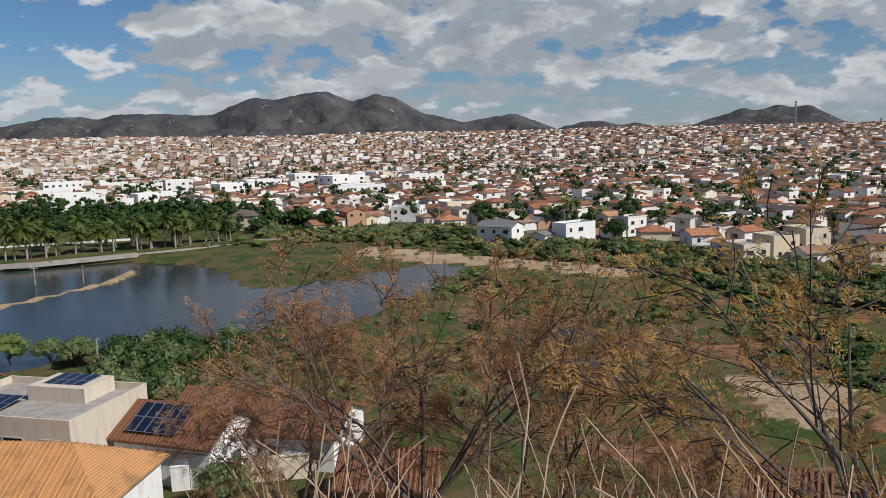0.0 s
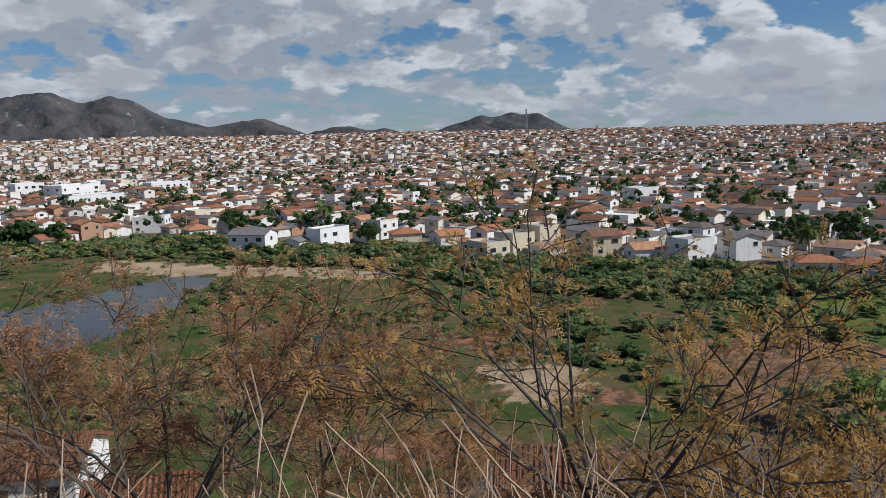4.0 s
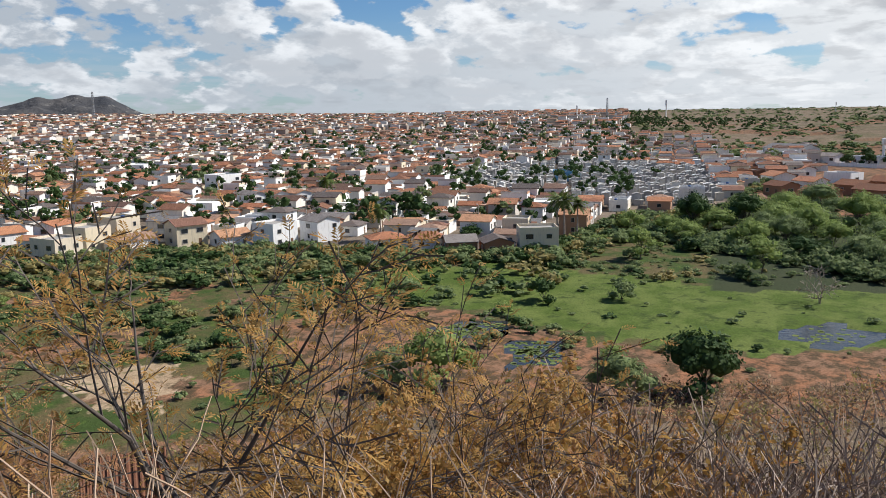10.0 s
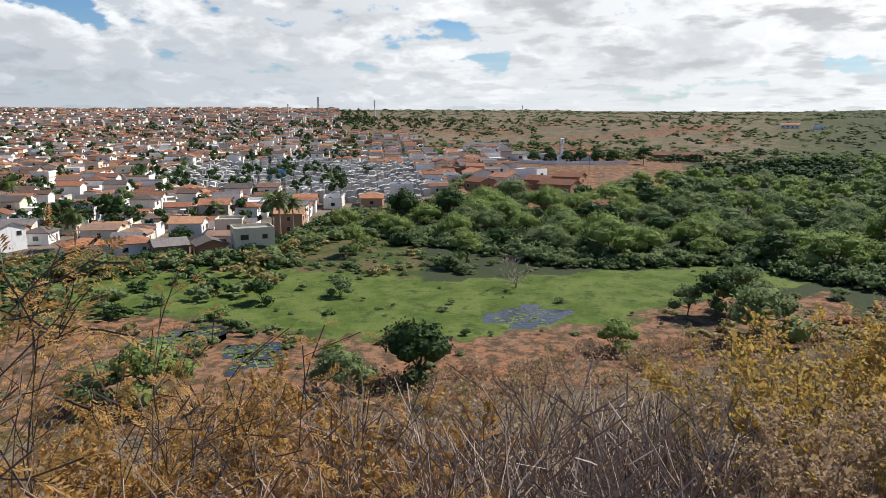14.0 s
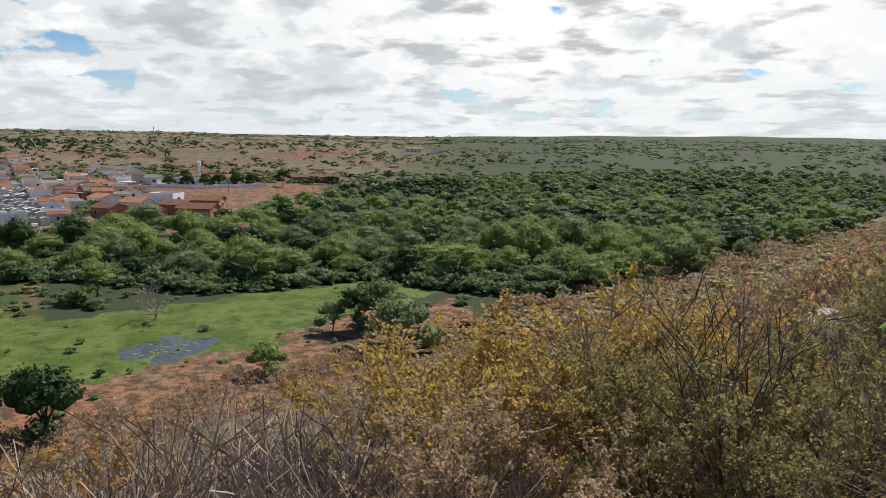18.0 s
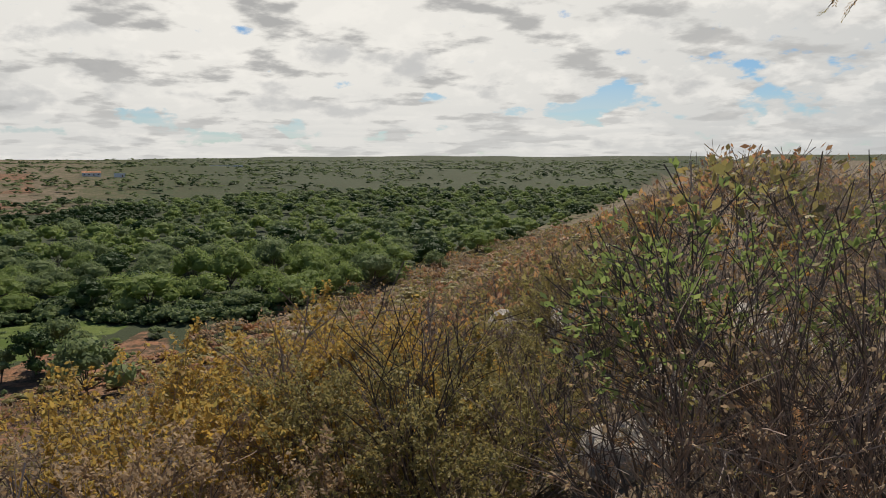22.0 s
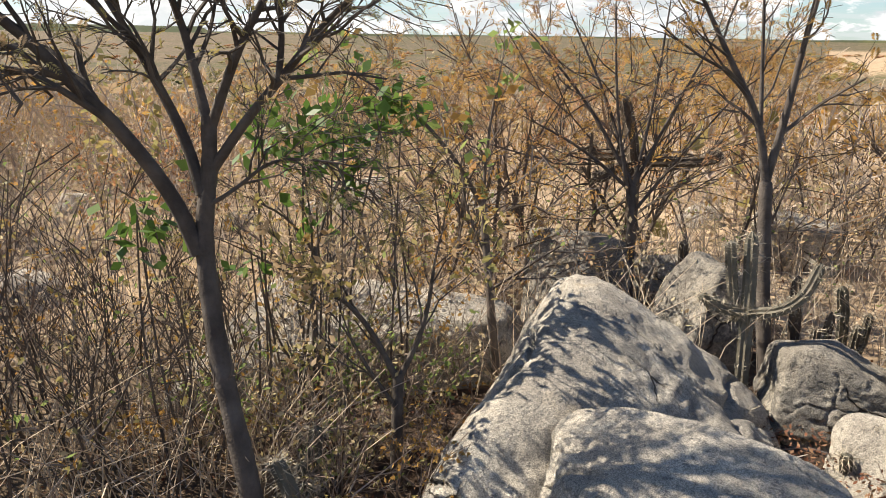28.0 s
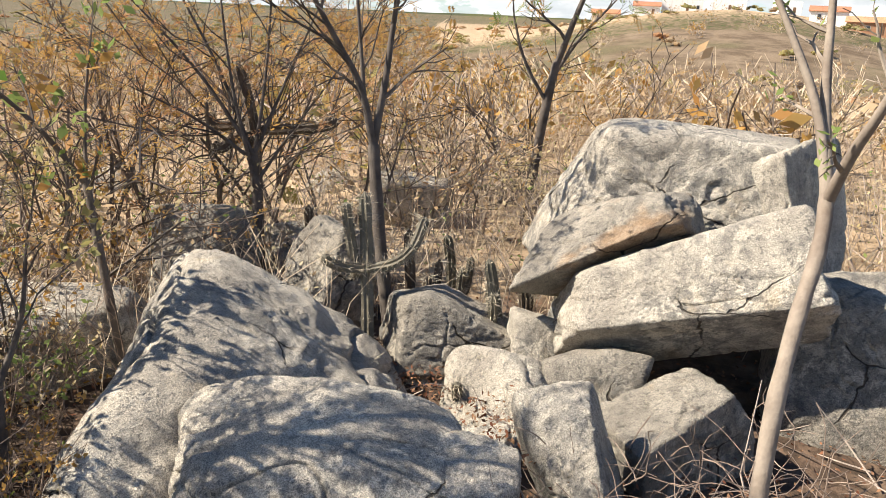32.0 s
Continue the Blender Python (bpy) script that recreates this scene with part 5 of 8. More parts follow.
for px, py, ph, lamp in ((-43.7, 92, 6.0, True), (-38.5, 91, 4.0, False), (-27.6, 91.7, 5.5, False), (-8.2, 81.6, 5.5, False), (-90.5, 165, 4.0, False), (-81.0, 167, 4.0, False),
                         (120, 160, 7, False), (60, 196, 7, False), (-5, 250, 7, False), (140, 120, 7, True), (330, 70, 8, False), (395, 42, 7, False), (30, 215, 7, True)):
    street_lamp(px, py, ph, lamp)


def mast(az, r, top, lattice=True):
    x, y = seen(az, r)
    z = place_z(x, y)
    h = EYE_Z + math.tan(radians(top)) * r - z
    e = thing("radio_mast" if lattice else "water_tower", x, y, z, 15, "tall thin lattice radio mast" if lattice else "slender concrete water tower", "mast" if lattice else "water tower")
    a = Acc()
    if lattice:
        wd = r * 0.0011
        for sx, sy in ((-1, -1), (1, -1), (1, 1), (-1, 1)):
            tube(a, [(sx * wd, sy * wd, -2), (sx * wd * 0.5, sy * wd * 0.5, h)], [r * 0.00028] * 2, 4)
        part("frame", a, M_METAL, e)
        for k in range(10):
            a = Acc()
            f = 1 - 0.5 * k / 10
            for sx, sy, tx, ty in ((-1, -1, 1, -1), (1, -1, 1, 1), (1, 1, -1, 1), (-1, 1, -1, -1)):
                tube(a, [(sx * wd * f, sy * wd * f, h * k / 10), (tx * wd * f, ty * wd * f, h * (k + 1) / 10)], [r * 0.00018] * 2, 3)
            part("brace", a, M_METAL, e)
    else:
        tube(a, [(0, 0, -2), (0, 0, h * 0.72)], [0.8, 0.7], 10)
        part("shaft", a, M_WHITE, e)
        a = Acc()
        tube(a, [(0, 0, h * 0.7), (0, 0, h * 0.74), (0, 0, h * 0.97), (0, 0, h)], [0.8, 1.2, 1.2, 0.1], 12)
        part("tank", a, M_WHITE, e)


for az, r, top, lat in ((-23.25, 2400, 1.9, True), (24.9, 2000, 1.05, True), (27.6, 2200, 1.0, True), (2.9, 1500, 0.55, True), (-28.2, 2400, 0.6, True), (-58.6, 1200, 0.95, True), (13.0, 1800, 0.5, True),
                        (-62.6, 1100, 0.75, False), (-76.06, 437, -1.95, False), (-56.5, 1150, 0.5, False), (-73.2, 1900, 0.35, False)):
    mast(az, r, top, lat)

# ---- farm and scattered brick houses beyond the woods ----
def build_farm():
    rng = np.random.default_rng(61)
    pts = [(384, 118), (378, 96), (392, 78), (404, 66)]
    for (x0, y0), (x1, y1) in zip(pts, pts[1:]):
        n = math.hypot(x1 - x0, y1 - y0)
        a = Acc()
        a.add(*box(-n / 2, -0.12, -1.0, n / 2, 0.12, 1.7))
        o = new("farm_wall", a.mesh("farm_wall", [M_WHITE]))
        o.matrix_world = pose((x0 + x1) / 2, (y0 + y1) / 2, place_z((x0 + x1) / 2, (y0 + y1) / 2), 0, 0, math.degrees(math.atan2(y1 - y0, x1 - x0)))
        tagged(o, "long whitewashed farm wall", "wall")
    for x, y, w, d, t, roof, wall, lab in (
            (446, 46, 26, 9, 95, "gable", M_BRICKRED, "long low brick barn with a tile roof"), (402, 104, 16, 9, 60, "flat", M_WHITE, "white farm building with a flat roof"),
            (420, 92, 14, 8, 100, "gable", M_WHITE, "white farm building among trees"), (410, 128, 18, 8, 70, "gable", M_WHITE, "white farm shed with a pale roof"),
            (430, 150, 22, 9, 65, "greygable", M_WHITE, "white shed with a grey roof"), (470, 165, 30, 14, 60, "greygable", M_WHITE, "large shed with a grey roof"),
            (201, 43, 10, 7, 100, "gable", M_BRICKRED, "small brick house with a red roof in the woods"), (301, 87, 10, 8, 75, "flat", M_WHITE, "white flat-roofed house on bare soil"),
            (207, 82, 5, 6, 70, "gable", M_WHITE, "small pale shed at the edge of the woods"), (258, 177, 11, 7, 40, "flat", plain("sky_blue_wall", (0.18, 0.42, 0.62), 0.7), "sky-blue chapel in the cemetery"),
            (248, 62, 11, 8, 80, "gable", M_BRICKRED, "unfinished bare brick house"), (262, 72, 9, 8, 70, "gable", M_BRICKRED, "unfinished brick house with a tile roof"), (278, 66, 10, 8, 85, "gable", M_BRICKRED, "bare brick house on red soil"),
            (250, 90, 8, 7, 60, "gable", M_BRICKRED, "low brick house on red soil"), (285, 104, 9, 8, 50, "gable", M_WALL, "low house with a tile roof on red soil"), (300, 118, 11, 8, 60, "flat", M_BRICKRED, "flat-roofed bare brick house"),
            (318, 108, 9, 8, 60, "gable", M_WALL, "plastered house with a tile roof on red soil"), (330, 128, 12, 8, 55, "gable", M_BRICKRED, "brick house with a tile roof"), (345, 140, 12, 9, 60, "gable", M_WALL, "plastered house with a tile roof"),
            (362, 155, 10, 8, 60, "flat", M_WHITE, "small white flat-roofed house"), (270, 88, 8, 7, 70, "gable", M_WALL, "small plastered house on red soil"), (236, 74, 9, 7, 75, "gable", M_BRICKRED, "low bare brick shed"),
            (810, -16, 16, 9, 90, "gable", M_WHITE, "white farmhouse with a pale roof among trees"), (800, -40, 10, 7, 90, "flat", M_WHITE, "small white flat-roofed farmhouse"), (1500, -260, 60, 20, 80, "flat", M_WHITE, "far white building in the hills")):
        put_house(rng, x, y, w, d, 1, roof, t + 180, wall, None if wall is not M_BRICKRED else M_TILE_RED, lab, extras=False)


build_farm()


# ---- palms, park, marsh ----
def palm_meshes(seed, h, fronds, length):
    rng = np.random.default_rng(seed)
    wood, leaf = Acc(), Acc()
    lean = rng.normal(size=2) * 0.25
    line = [(lean[0] * f * f, lean[1] * f * f, -0.3 + (h + 0.3) * f) for f in np.linspace(0, 1, 7)]
    tube(wood, line, np.linspace(0.24, 0.14, 7), 7)
    for i in range(fronds):
        a = i * 2.4
        el = rng.uniform(-0.5, 1.2)
        p = np.array(line[-1])
        w_ = np.array([math.cos(a) * math.cos(el), math.sin(a) * math.cos(el), math.sin(el)])
        side = np.array([-math.sin(a), math.cos(a), 0])
        pts = [p]
        for k in range(7):
            w_ = w_ + np.array([0, 0, -0.17])
            w_ /= np.linalg.norm(w_)
            p = p + w_ * length / 7
            pts.append(p)
        for k in range(1, 8):
            for m_ in range(3):
                f = (k - m_ / 3) / 7
                q = pts[k - 1] + (pts[k] - pts[k - 1]) * (1 - m_ / 3)
                ln = length * 0.30 * math.sin(min(1, f * 1.15 + 0.12) * 2.7)
                for s in (1, -1):
                    t = side * s * 0.9 + (pts[k] - pts[k - 1]) / (length / 7) * 0.55 + np.array([0, 0, -0.35])
                    b = (pts[k] - pts[k - 1]) * 0.22
                    leaf.add(np.array([q - b, q + b, q + t * ln]), np.array([[0, 1, 2]]))
    return wood.mesh("trunk", [M_BARK_GREY]), leaf.mesh("fronds", [M_PALM])


M_PALM = island_stuff("palm_fronds", [(0.06, 0.10, 0.02), (0.10, 0.14, 0.03), (0.16, 0.16, 0.045)], 0.5, 0.2, vary=0.1)


def build_palms():
    rng = np.random.default_rng(71)
    kinds = [palm_meshes(200 + i, h, n, ln) for i, (h, n, ln) in enumerate(((5.6, 20, 3.3), (7.0, 20, 3.5), (4.6, 18, 3.0), (8.5, 22, 3.4)))]
    spots = [(-114 + 50 * f + rng.normal() * 1.5, 193 + 28 * f + abs(rng.normal()) * 4, int(rng.integers(3))) for f in np.linspace(0, 1, 26)]
    spots += [(-108 + rng.normal() * 8, 214 + rng.normal() * 7, int(rng.integers(3))) for _ in range(8)] + [(-84 + rng.normal() * 8, 220 + rng.normal() * 5, int(rng.integers(3))) for _ in range(10)]
    spots += [(142, 97, 3), (147, 97, 3), (145, 101, 3), (117.5, 129.5, 1), (20, 262, 1), (150, 190, 1), (34, 230, 1), (-131, 226, 3)]
    for x, y, k in spots:
        e = thing("palm_tree", x, y, place_z(x, y), rng.uniform(0, 360), "tall palm with a grey trunk beside houses" if k == 3 else "young coconut palm with arching fronds", "palm tree", "palms")
        s = rng.uniform(0.85, 1.2)
        e.scale = (s, s, s)
        part("trunk", kinds[k][0], M_BARK_GREY, e)
        part("crown", kinds[k][1], M_PALM, e)
    a = Acc()
    edge = [(-150, 176), (-104, 187.5), (-83, 201), (-57, 219.5), (-40, 224)]
    for (x0, y0), (x1, y1) in zip(edge, edge[1:]):
        n = math.hypot(x1 - x0, y1 - y0)
        v, f = box(-n / 2 - 0.1, -0.5, -0.6, n / 2 + 0.1, 0.5, 0.55)
        a.add(turned(v, (x0 + x1) / 2, (y0 + y1) / 2, max(0.2, place_z((x0 + x1) / 2, (y0 + y1) / 2) - 0.2), math.degrees(math.atan2(y1 - y0, x1 - x0))), f)
    tagged(new("park_kerb", a.mesh("park_kerb", [M_CONCRETE])), "pale concrete promenade edge along the lake", "kerb", kind="structure")
    a = Acc()
    a.add(turned(box(-22, -0.2, -0.6, 22, 0.2, 1.6)[0], -118, 226, 0.4, 18), BOX_F)
    tagged(new("park_wall", a.mesh("park_wall", [M_WHITE])), "low pale wall behind the palms", "wall")


build_palms()


def build_marsh():
    rng = np.random.default_rng(81)
    big = [crown_tree(220 + i, h, s, lo, lv, lf, fl, st, 0) for i, (h, s, lo, lv, lf, fl, st) in enumerate((
        (5.6, 3.7, 12, 1700, 0.27, 0.85, 0.12), (4.6, 3.4, 9, 1000, 0.24, 0.7, 0.10), (6.5, 3.6, 9, 1000, 0.28, 0.6, 0.30), (4.0, 3.2, 8, 560, 0.32, 0.7, 0.06)))]
    bm_ = [[mesh_of("trunk", a, [M_BARK]), {}] for a, b in big]
    for k, (a, b) in enumerate(big):
        for nm, mt in (("mid", M_LEAF), ("dark", M_LEAF_DARK), ("light", M_LEAF_LIGHT)):
            bm_[k][1][nm] = mesh_of("crown", b, [mt])

    def put(k, tone, x, y, s, name, label, cat, sz=None):
        e = thing(name, x, y, place_z(x, y) - 0.05, rng.uniform(0, 360), label, cat, "marsh plants" if cat == "bush" else "trees")
        e.scale = (s, s, sz or s)
        part("trunk", bm_[k][0], M_BARK, e)
        part("crown", bm_[k][1][tone], M_LEAF, e)

    for k, tone, x, y, s, label in (
            (0, "dark", 72.9, 33.2, 1.22, "dense black-green tree standing alone on red soil"), (1, "mid", 65.7, 38.1, 1.1, "feathery green tree on red soil"), (1, "light", 56.5, 54.0, 1.45, "wide bright green tree at the hill foot"),
            (1, "mid", 53.0, 58.0, 1.1, "green tree at the hill foot"), (2, "light", 131.7, 50.0, 1.05, "pale green tree in the marsh"), (2, "light", 133.0, 73.5, 0.95, "pale green tree in the marsh"),
            (2, "dark", 111.5, 5.6, 1.05, "slender dark tree by the marsh"), (2, "mid", 114.5, 2.2, 1.15, "slender green tree by the marsh"), (2, "mid", 110.5, 9.2, 0.75, "slender green tree by the marsh"),
            (1, "mid", 99.0, -0.6, 1.7, "spreading acacia beside a red bank"), (1, "light", 90.0, 15.0, 0.9, "bright green bush on red soil"), (3, "mid", 96.4, 102.0, 1.2, "wide dark bush in the marsh"), (3, "dark", 93.8, 67.9, 0.95, "round dark bush in the algae"),
            (3, "mid", 102.3, 59.2, 0.8, "low bush in the algae"), (3, "mid", 92.0, 108.0, 1.0, "low bush at the marsh edge"), (0, "mid", -18.6, 58.5, 0.75, "dense green tree beside a garden wall"), (0, "dark", -37, 93, 0.9, "dark tree behind the houses"),
            (0, "mid", -50, 100, 0.8, "green tree on the lake shore"), (0, "dark", -44, 99, 0.85, "dark tree on the lake shore"), (0, "mid", -32, 90, 0.95, "green tree on the lake shore"), (0, "dark", -26, 88, 0.9, "dark tree on the lake shore"), (0, "mid", -22, 92, 0.8, "green tree on the lake shore"),
            (2, "light", -58.5, 99, 0.8, "pale green tree on the lake shore"), (0, "mid", -55, 102, 0.7, "green tree on the lake shore"), (3, "dark", 128, 112, 1.1, "dark bush below the houses"), (0, "dark", 42, 205, 1.1, "dark tree among the houses"), (0, "dark", 8, 252, 1.35, "large dark tree among the houses"),
            (2, "dark", 402, 58, 1.4, "dark tree beside a whitewashed wall"), (0, "dark", 392, 112, 1.0, "dark tree behind a whitewashed wall"), (0, "dark", 396, 104, 1.15, "dark tree behind a whitewashed wall"), (0, "dark", 394, 95, 1.0, "dark tree behind a whitewashed wall"),
            (0, "dark", 402, 90, 1.2, "dark tree behind a whitewashed wall"), (0, "dark", 405, 82, 1.1, "dark tree behind a whitewashed wall"), (0, "dark", 410, 75, 1.2, "dark tree behind a whitewashed wall"), (0, "dark", 412, 99, 1.1, "dark tree in a farmyard"), (0, "dark", 418, 84, 1.2, "dark tree in a farmyard"), (0, "dark", 190, 138, 0.9, "dark tree above the cemetery"), (0, "dark", -30, 76, 0.5, "small tree in a garden")):
        put(k, tone, x, y, s, "tree" if "tree" in label or "acacia" in label else "bush", label, "tree" if "tree" in label or "acacia" in label else "bush")
    n = 0
    for _ in range(6000):
        az, r = rng.uniform(-95, 16), math.sqrt(rng.uniform(78 ** 2, 240 ** 2))
        x, y = seen(az, r)
        if r > float(town_edge(az)) - 3 or slope_u(x, y) < 1.02 or wet(np.array(x), np.array(y)) or n > 270 or in_wood(x, y):
            continue
        alg, red = inside(ALGAE, np.array(x), np.array(y)), inside(REDSOIL, np.array(x), np.array(y))
        if (alg and rng.random() < 0.93) or (red and rng.random() < 0.8) or inside(BARE, np.array(x), np.array(y)) or (inside(SANDBANK, np.array(x), np.array(y)) or inside(SANDBANK, np.array(x) * 1.07, np.array(y) * 1.07)):
            continue
        if az > 5 and 120 < r < 205 and rng.random() < 0.8:
            continue
        s = rng.uniform(0.3, 0.75) * (1.15 if r > 150 else 0.9)
        put(3, str(rng.choice(["mid", "mid", "dark", "light"])), x, y, s, "bush", "low green bush in the marsh", "bush", s * rng.uniform(0.55, 0.9))
        n += 1
    # hedges and back-garden trees under the first row of houses, trees behind the park
    kinds = [crown_tree(240 + i, 3.4, 2.6, 6, 170, 0.42, 0.8, 0.05, 0) for i in range(3)]
    hedge, low = Acc(), Acc()
    for _ in range(330):
        az = rng.uniform(-58, 14)
        r = float(town_edge(az)) - rng.uniform(2, 9)
        x, y = seen(az, r)
        if any(abs(az - f[0]) < 2.0 and rng.random() < 0.55 for f in FRONT):
            continue
        hedge.merge(kinds[int(rng.integers(3))][1], move(x, y, place_z(x, y) - 0.4, rng.uniform(0, 360), rng.uniform(0.6, 1.15), None, rng.uniform(0.45, 0.9)))
    for _ in range(330):
        az, r = rng.uniform(13.5, 36), rng.uniform(236, 350)
        x, y = seen(az, r)
        if inside([(-140, 178), (-58, 214), (-58, 238), (-150, 262)], np.array(x), np.array(y)):
            continue
        hedge.merge(kinds[int(rng.integers(3))][1], move(x, y, place_z(x, y) - 0.4, rng.uniform(0, 360), rng.uniform(1.1, 2.1), None, rng.uniform(1.0, 1.7)))
    stuff("garden_trees", hedge, [M_LEAF_DARK], "dark hedges and garden trees along the first houses", "trees")
    tuft = [crown_tree(250 + i, 1.0, 1.1, 1, 46, 0.24, 0.6, 0.02, 0) for i in range(3)]
    for _ in range(2600):
        az, r = rng.uniform(-96, 14), math.sqrt(rng.uniform(76 ** 2, 215 ** 2))
        x, y = seen(az, r)
        if r > float(town_edge(az)) - 2 or slope_u(x, y) < 1.0 or wet(np.array(x), np.array(y)) or (inside(ALGAE, np.array(x), np.array(y)) and rng.random() < 0.8) or (inside(REDSOIL, np.array(x), np.array(y)) and rng.random() < 0.55) or inside(BARE, np.array(x), np.array(y)):
            continue
        if waves(np.array(x), np.array(y), 26) > 0.25 and rng.random() < 0.8:
            continue
        low.merge(tuft[int(rng.integers(3))][1], move(x, y, place_z(x, y) - 0.1, rng.uniform(0, 360), rng.uniform(0.5, 1.5), None, rng.uniform(0.3, 1.0)))
    stuff("marsh_plants", low, [M_LEAF], "low green marsh plants and reeds", "plants")
    # a leafless tree in the algae
    w_, g_ = twiggy(260, 6.2, 2, 3, "card", 0, 0.1, 0.25, 0.16, 6, (4, 6), 0.02, 0.3, (35, 65), 0.03, first=0.25)
    e = thing("bare_tree", 118.2, 36.3, place_z(118.2, 36.3), 0, "leafless grey tree standing in green algae", "tree")
    part("trunk", mesh_of("trunk", w_, [M_BARK_GREY]), M_BARK_GREY, e)
    # lily pads on the pools
    pads = Acc()
    for poly in (POND_B, POND_C, POND_A):
        cx, cy = np.mean([p[0] for p in poly]), np.mean([p[1] for p in poly])
        for _ in range(260):
            x, y = cx + rng.normal() * 3.2, cy + rng.normal() * 3.2
            if not inside(poly, np.array(x), np.array(y)) or (poly is POND_A and rng.random() < 0.8):
                continue
            a = np.arange(7) * 2 * np.pi / 7
            q = rng.uniform(0.15, 0.45)
            pads.add(np.stack([x + np.cos(a) * q, y + np.sin(a) * q, np.full(7, -0.10)], 1), np.array([[0, 1, 2], [0, 2, 3], [0, 3, 4], [0, 4, 5], [0, 5, 6]]))
    stuff("lily_pads", pads, [M_LEAF_LIGHT], "floating green lily pads", "lily pads")


build_marsh()

# ---- scrub on the hillside ----
def polar(az, r):
    x, y = seen(az, r)
    return x, y, place_z(x, y)


LEAVES = {"rust": M_LEAF_RUST, "ochre": M_LEAF_OCHRE, "olive": M_LEAF_OLIVE, "tan": M_LEAF_TAN, "light": M_LEAF_LIGHT, "mid": M_LEAF, "gold": M_LEAF_GOLD, "pale": M_LEAF_PALE}
BARKS = {"brown": M_BARK, "umber": M_BARK_UMBER, "grey": M_BARK_GREY, "dark": M_BARK_DARK, "pale": M_STRAW}
SHRUB_WORDS = {"rust": "brown-leaved", "ochre": "golden-leaved", "olive": "olive-leaved", "tan": "withered", "light": "pale-green-leaved", "mid": "green-leaved", "gold": "golden-leaved", "pale": "straw-leaved"}


class Shrubs:
    """One shape of shrub, whose meshes are shared by every plant of its kind."""

    def __init__(self, *args, **kw):
        self.wood, self.green = twiggy(*args, **kw)
        self.top = float(np.percentile(self.wood[0][:, 2], 99))
        self.me = {}

    def reach(self, az, r, el, bark, leaf, label="", turn=None):
        """Stands the shrub so that its top reaches an angle over the eye's level."""
        size = (EYE_Z + math.tan(radians(el)) * r - place_z(*seen(az, r))) / self.top
        return self.put(az, r, max(0.8, size), bark, leaf, label=label, turn=turn)

    def put(self, az, r, size, bark, leaf, name="shrub", label="", turn=None, sink=0.05, tall=1.0):
        x, y, z = polar(az, r)
        e = thing(name, x, y, z - sink, az * 7 if turn is None else turn, label or "%s thorny shrub with %s twigs" % (SHRUB_WORDS[leaf], bark), "shrub" if name != "tree" else "tree", "hillside shrubs" if not label else "")
        e.scale = (size, size, size * tall)
        if ("w", bark) not in self.me:
            self.me["w", bark] = mesh_of("branches", self.wood, [BARKS[bark]])
        part("stem", self.me["w", bark], None, e)
        if len(self.green[0]):
            if ("g", leaf) not in self.me:
                self.me["g", leaf] = mesh_of("leaves", self.green, [LEAVES[leaf]])
            part("foliage", self.me["g", leaf], None, e)
        return e


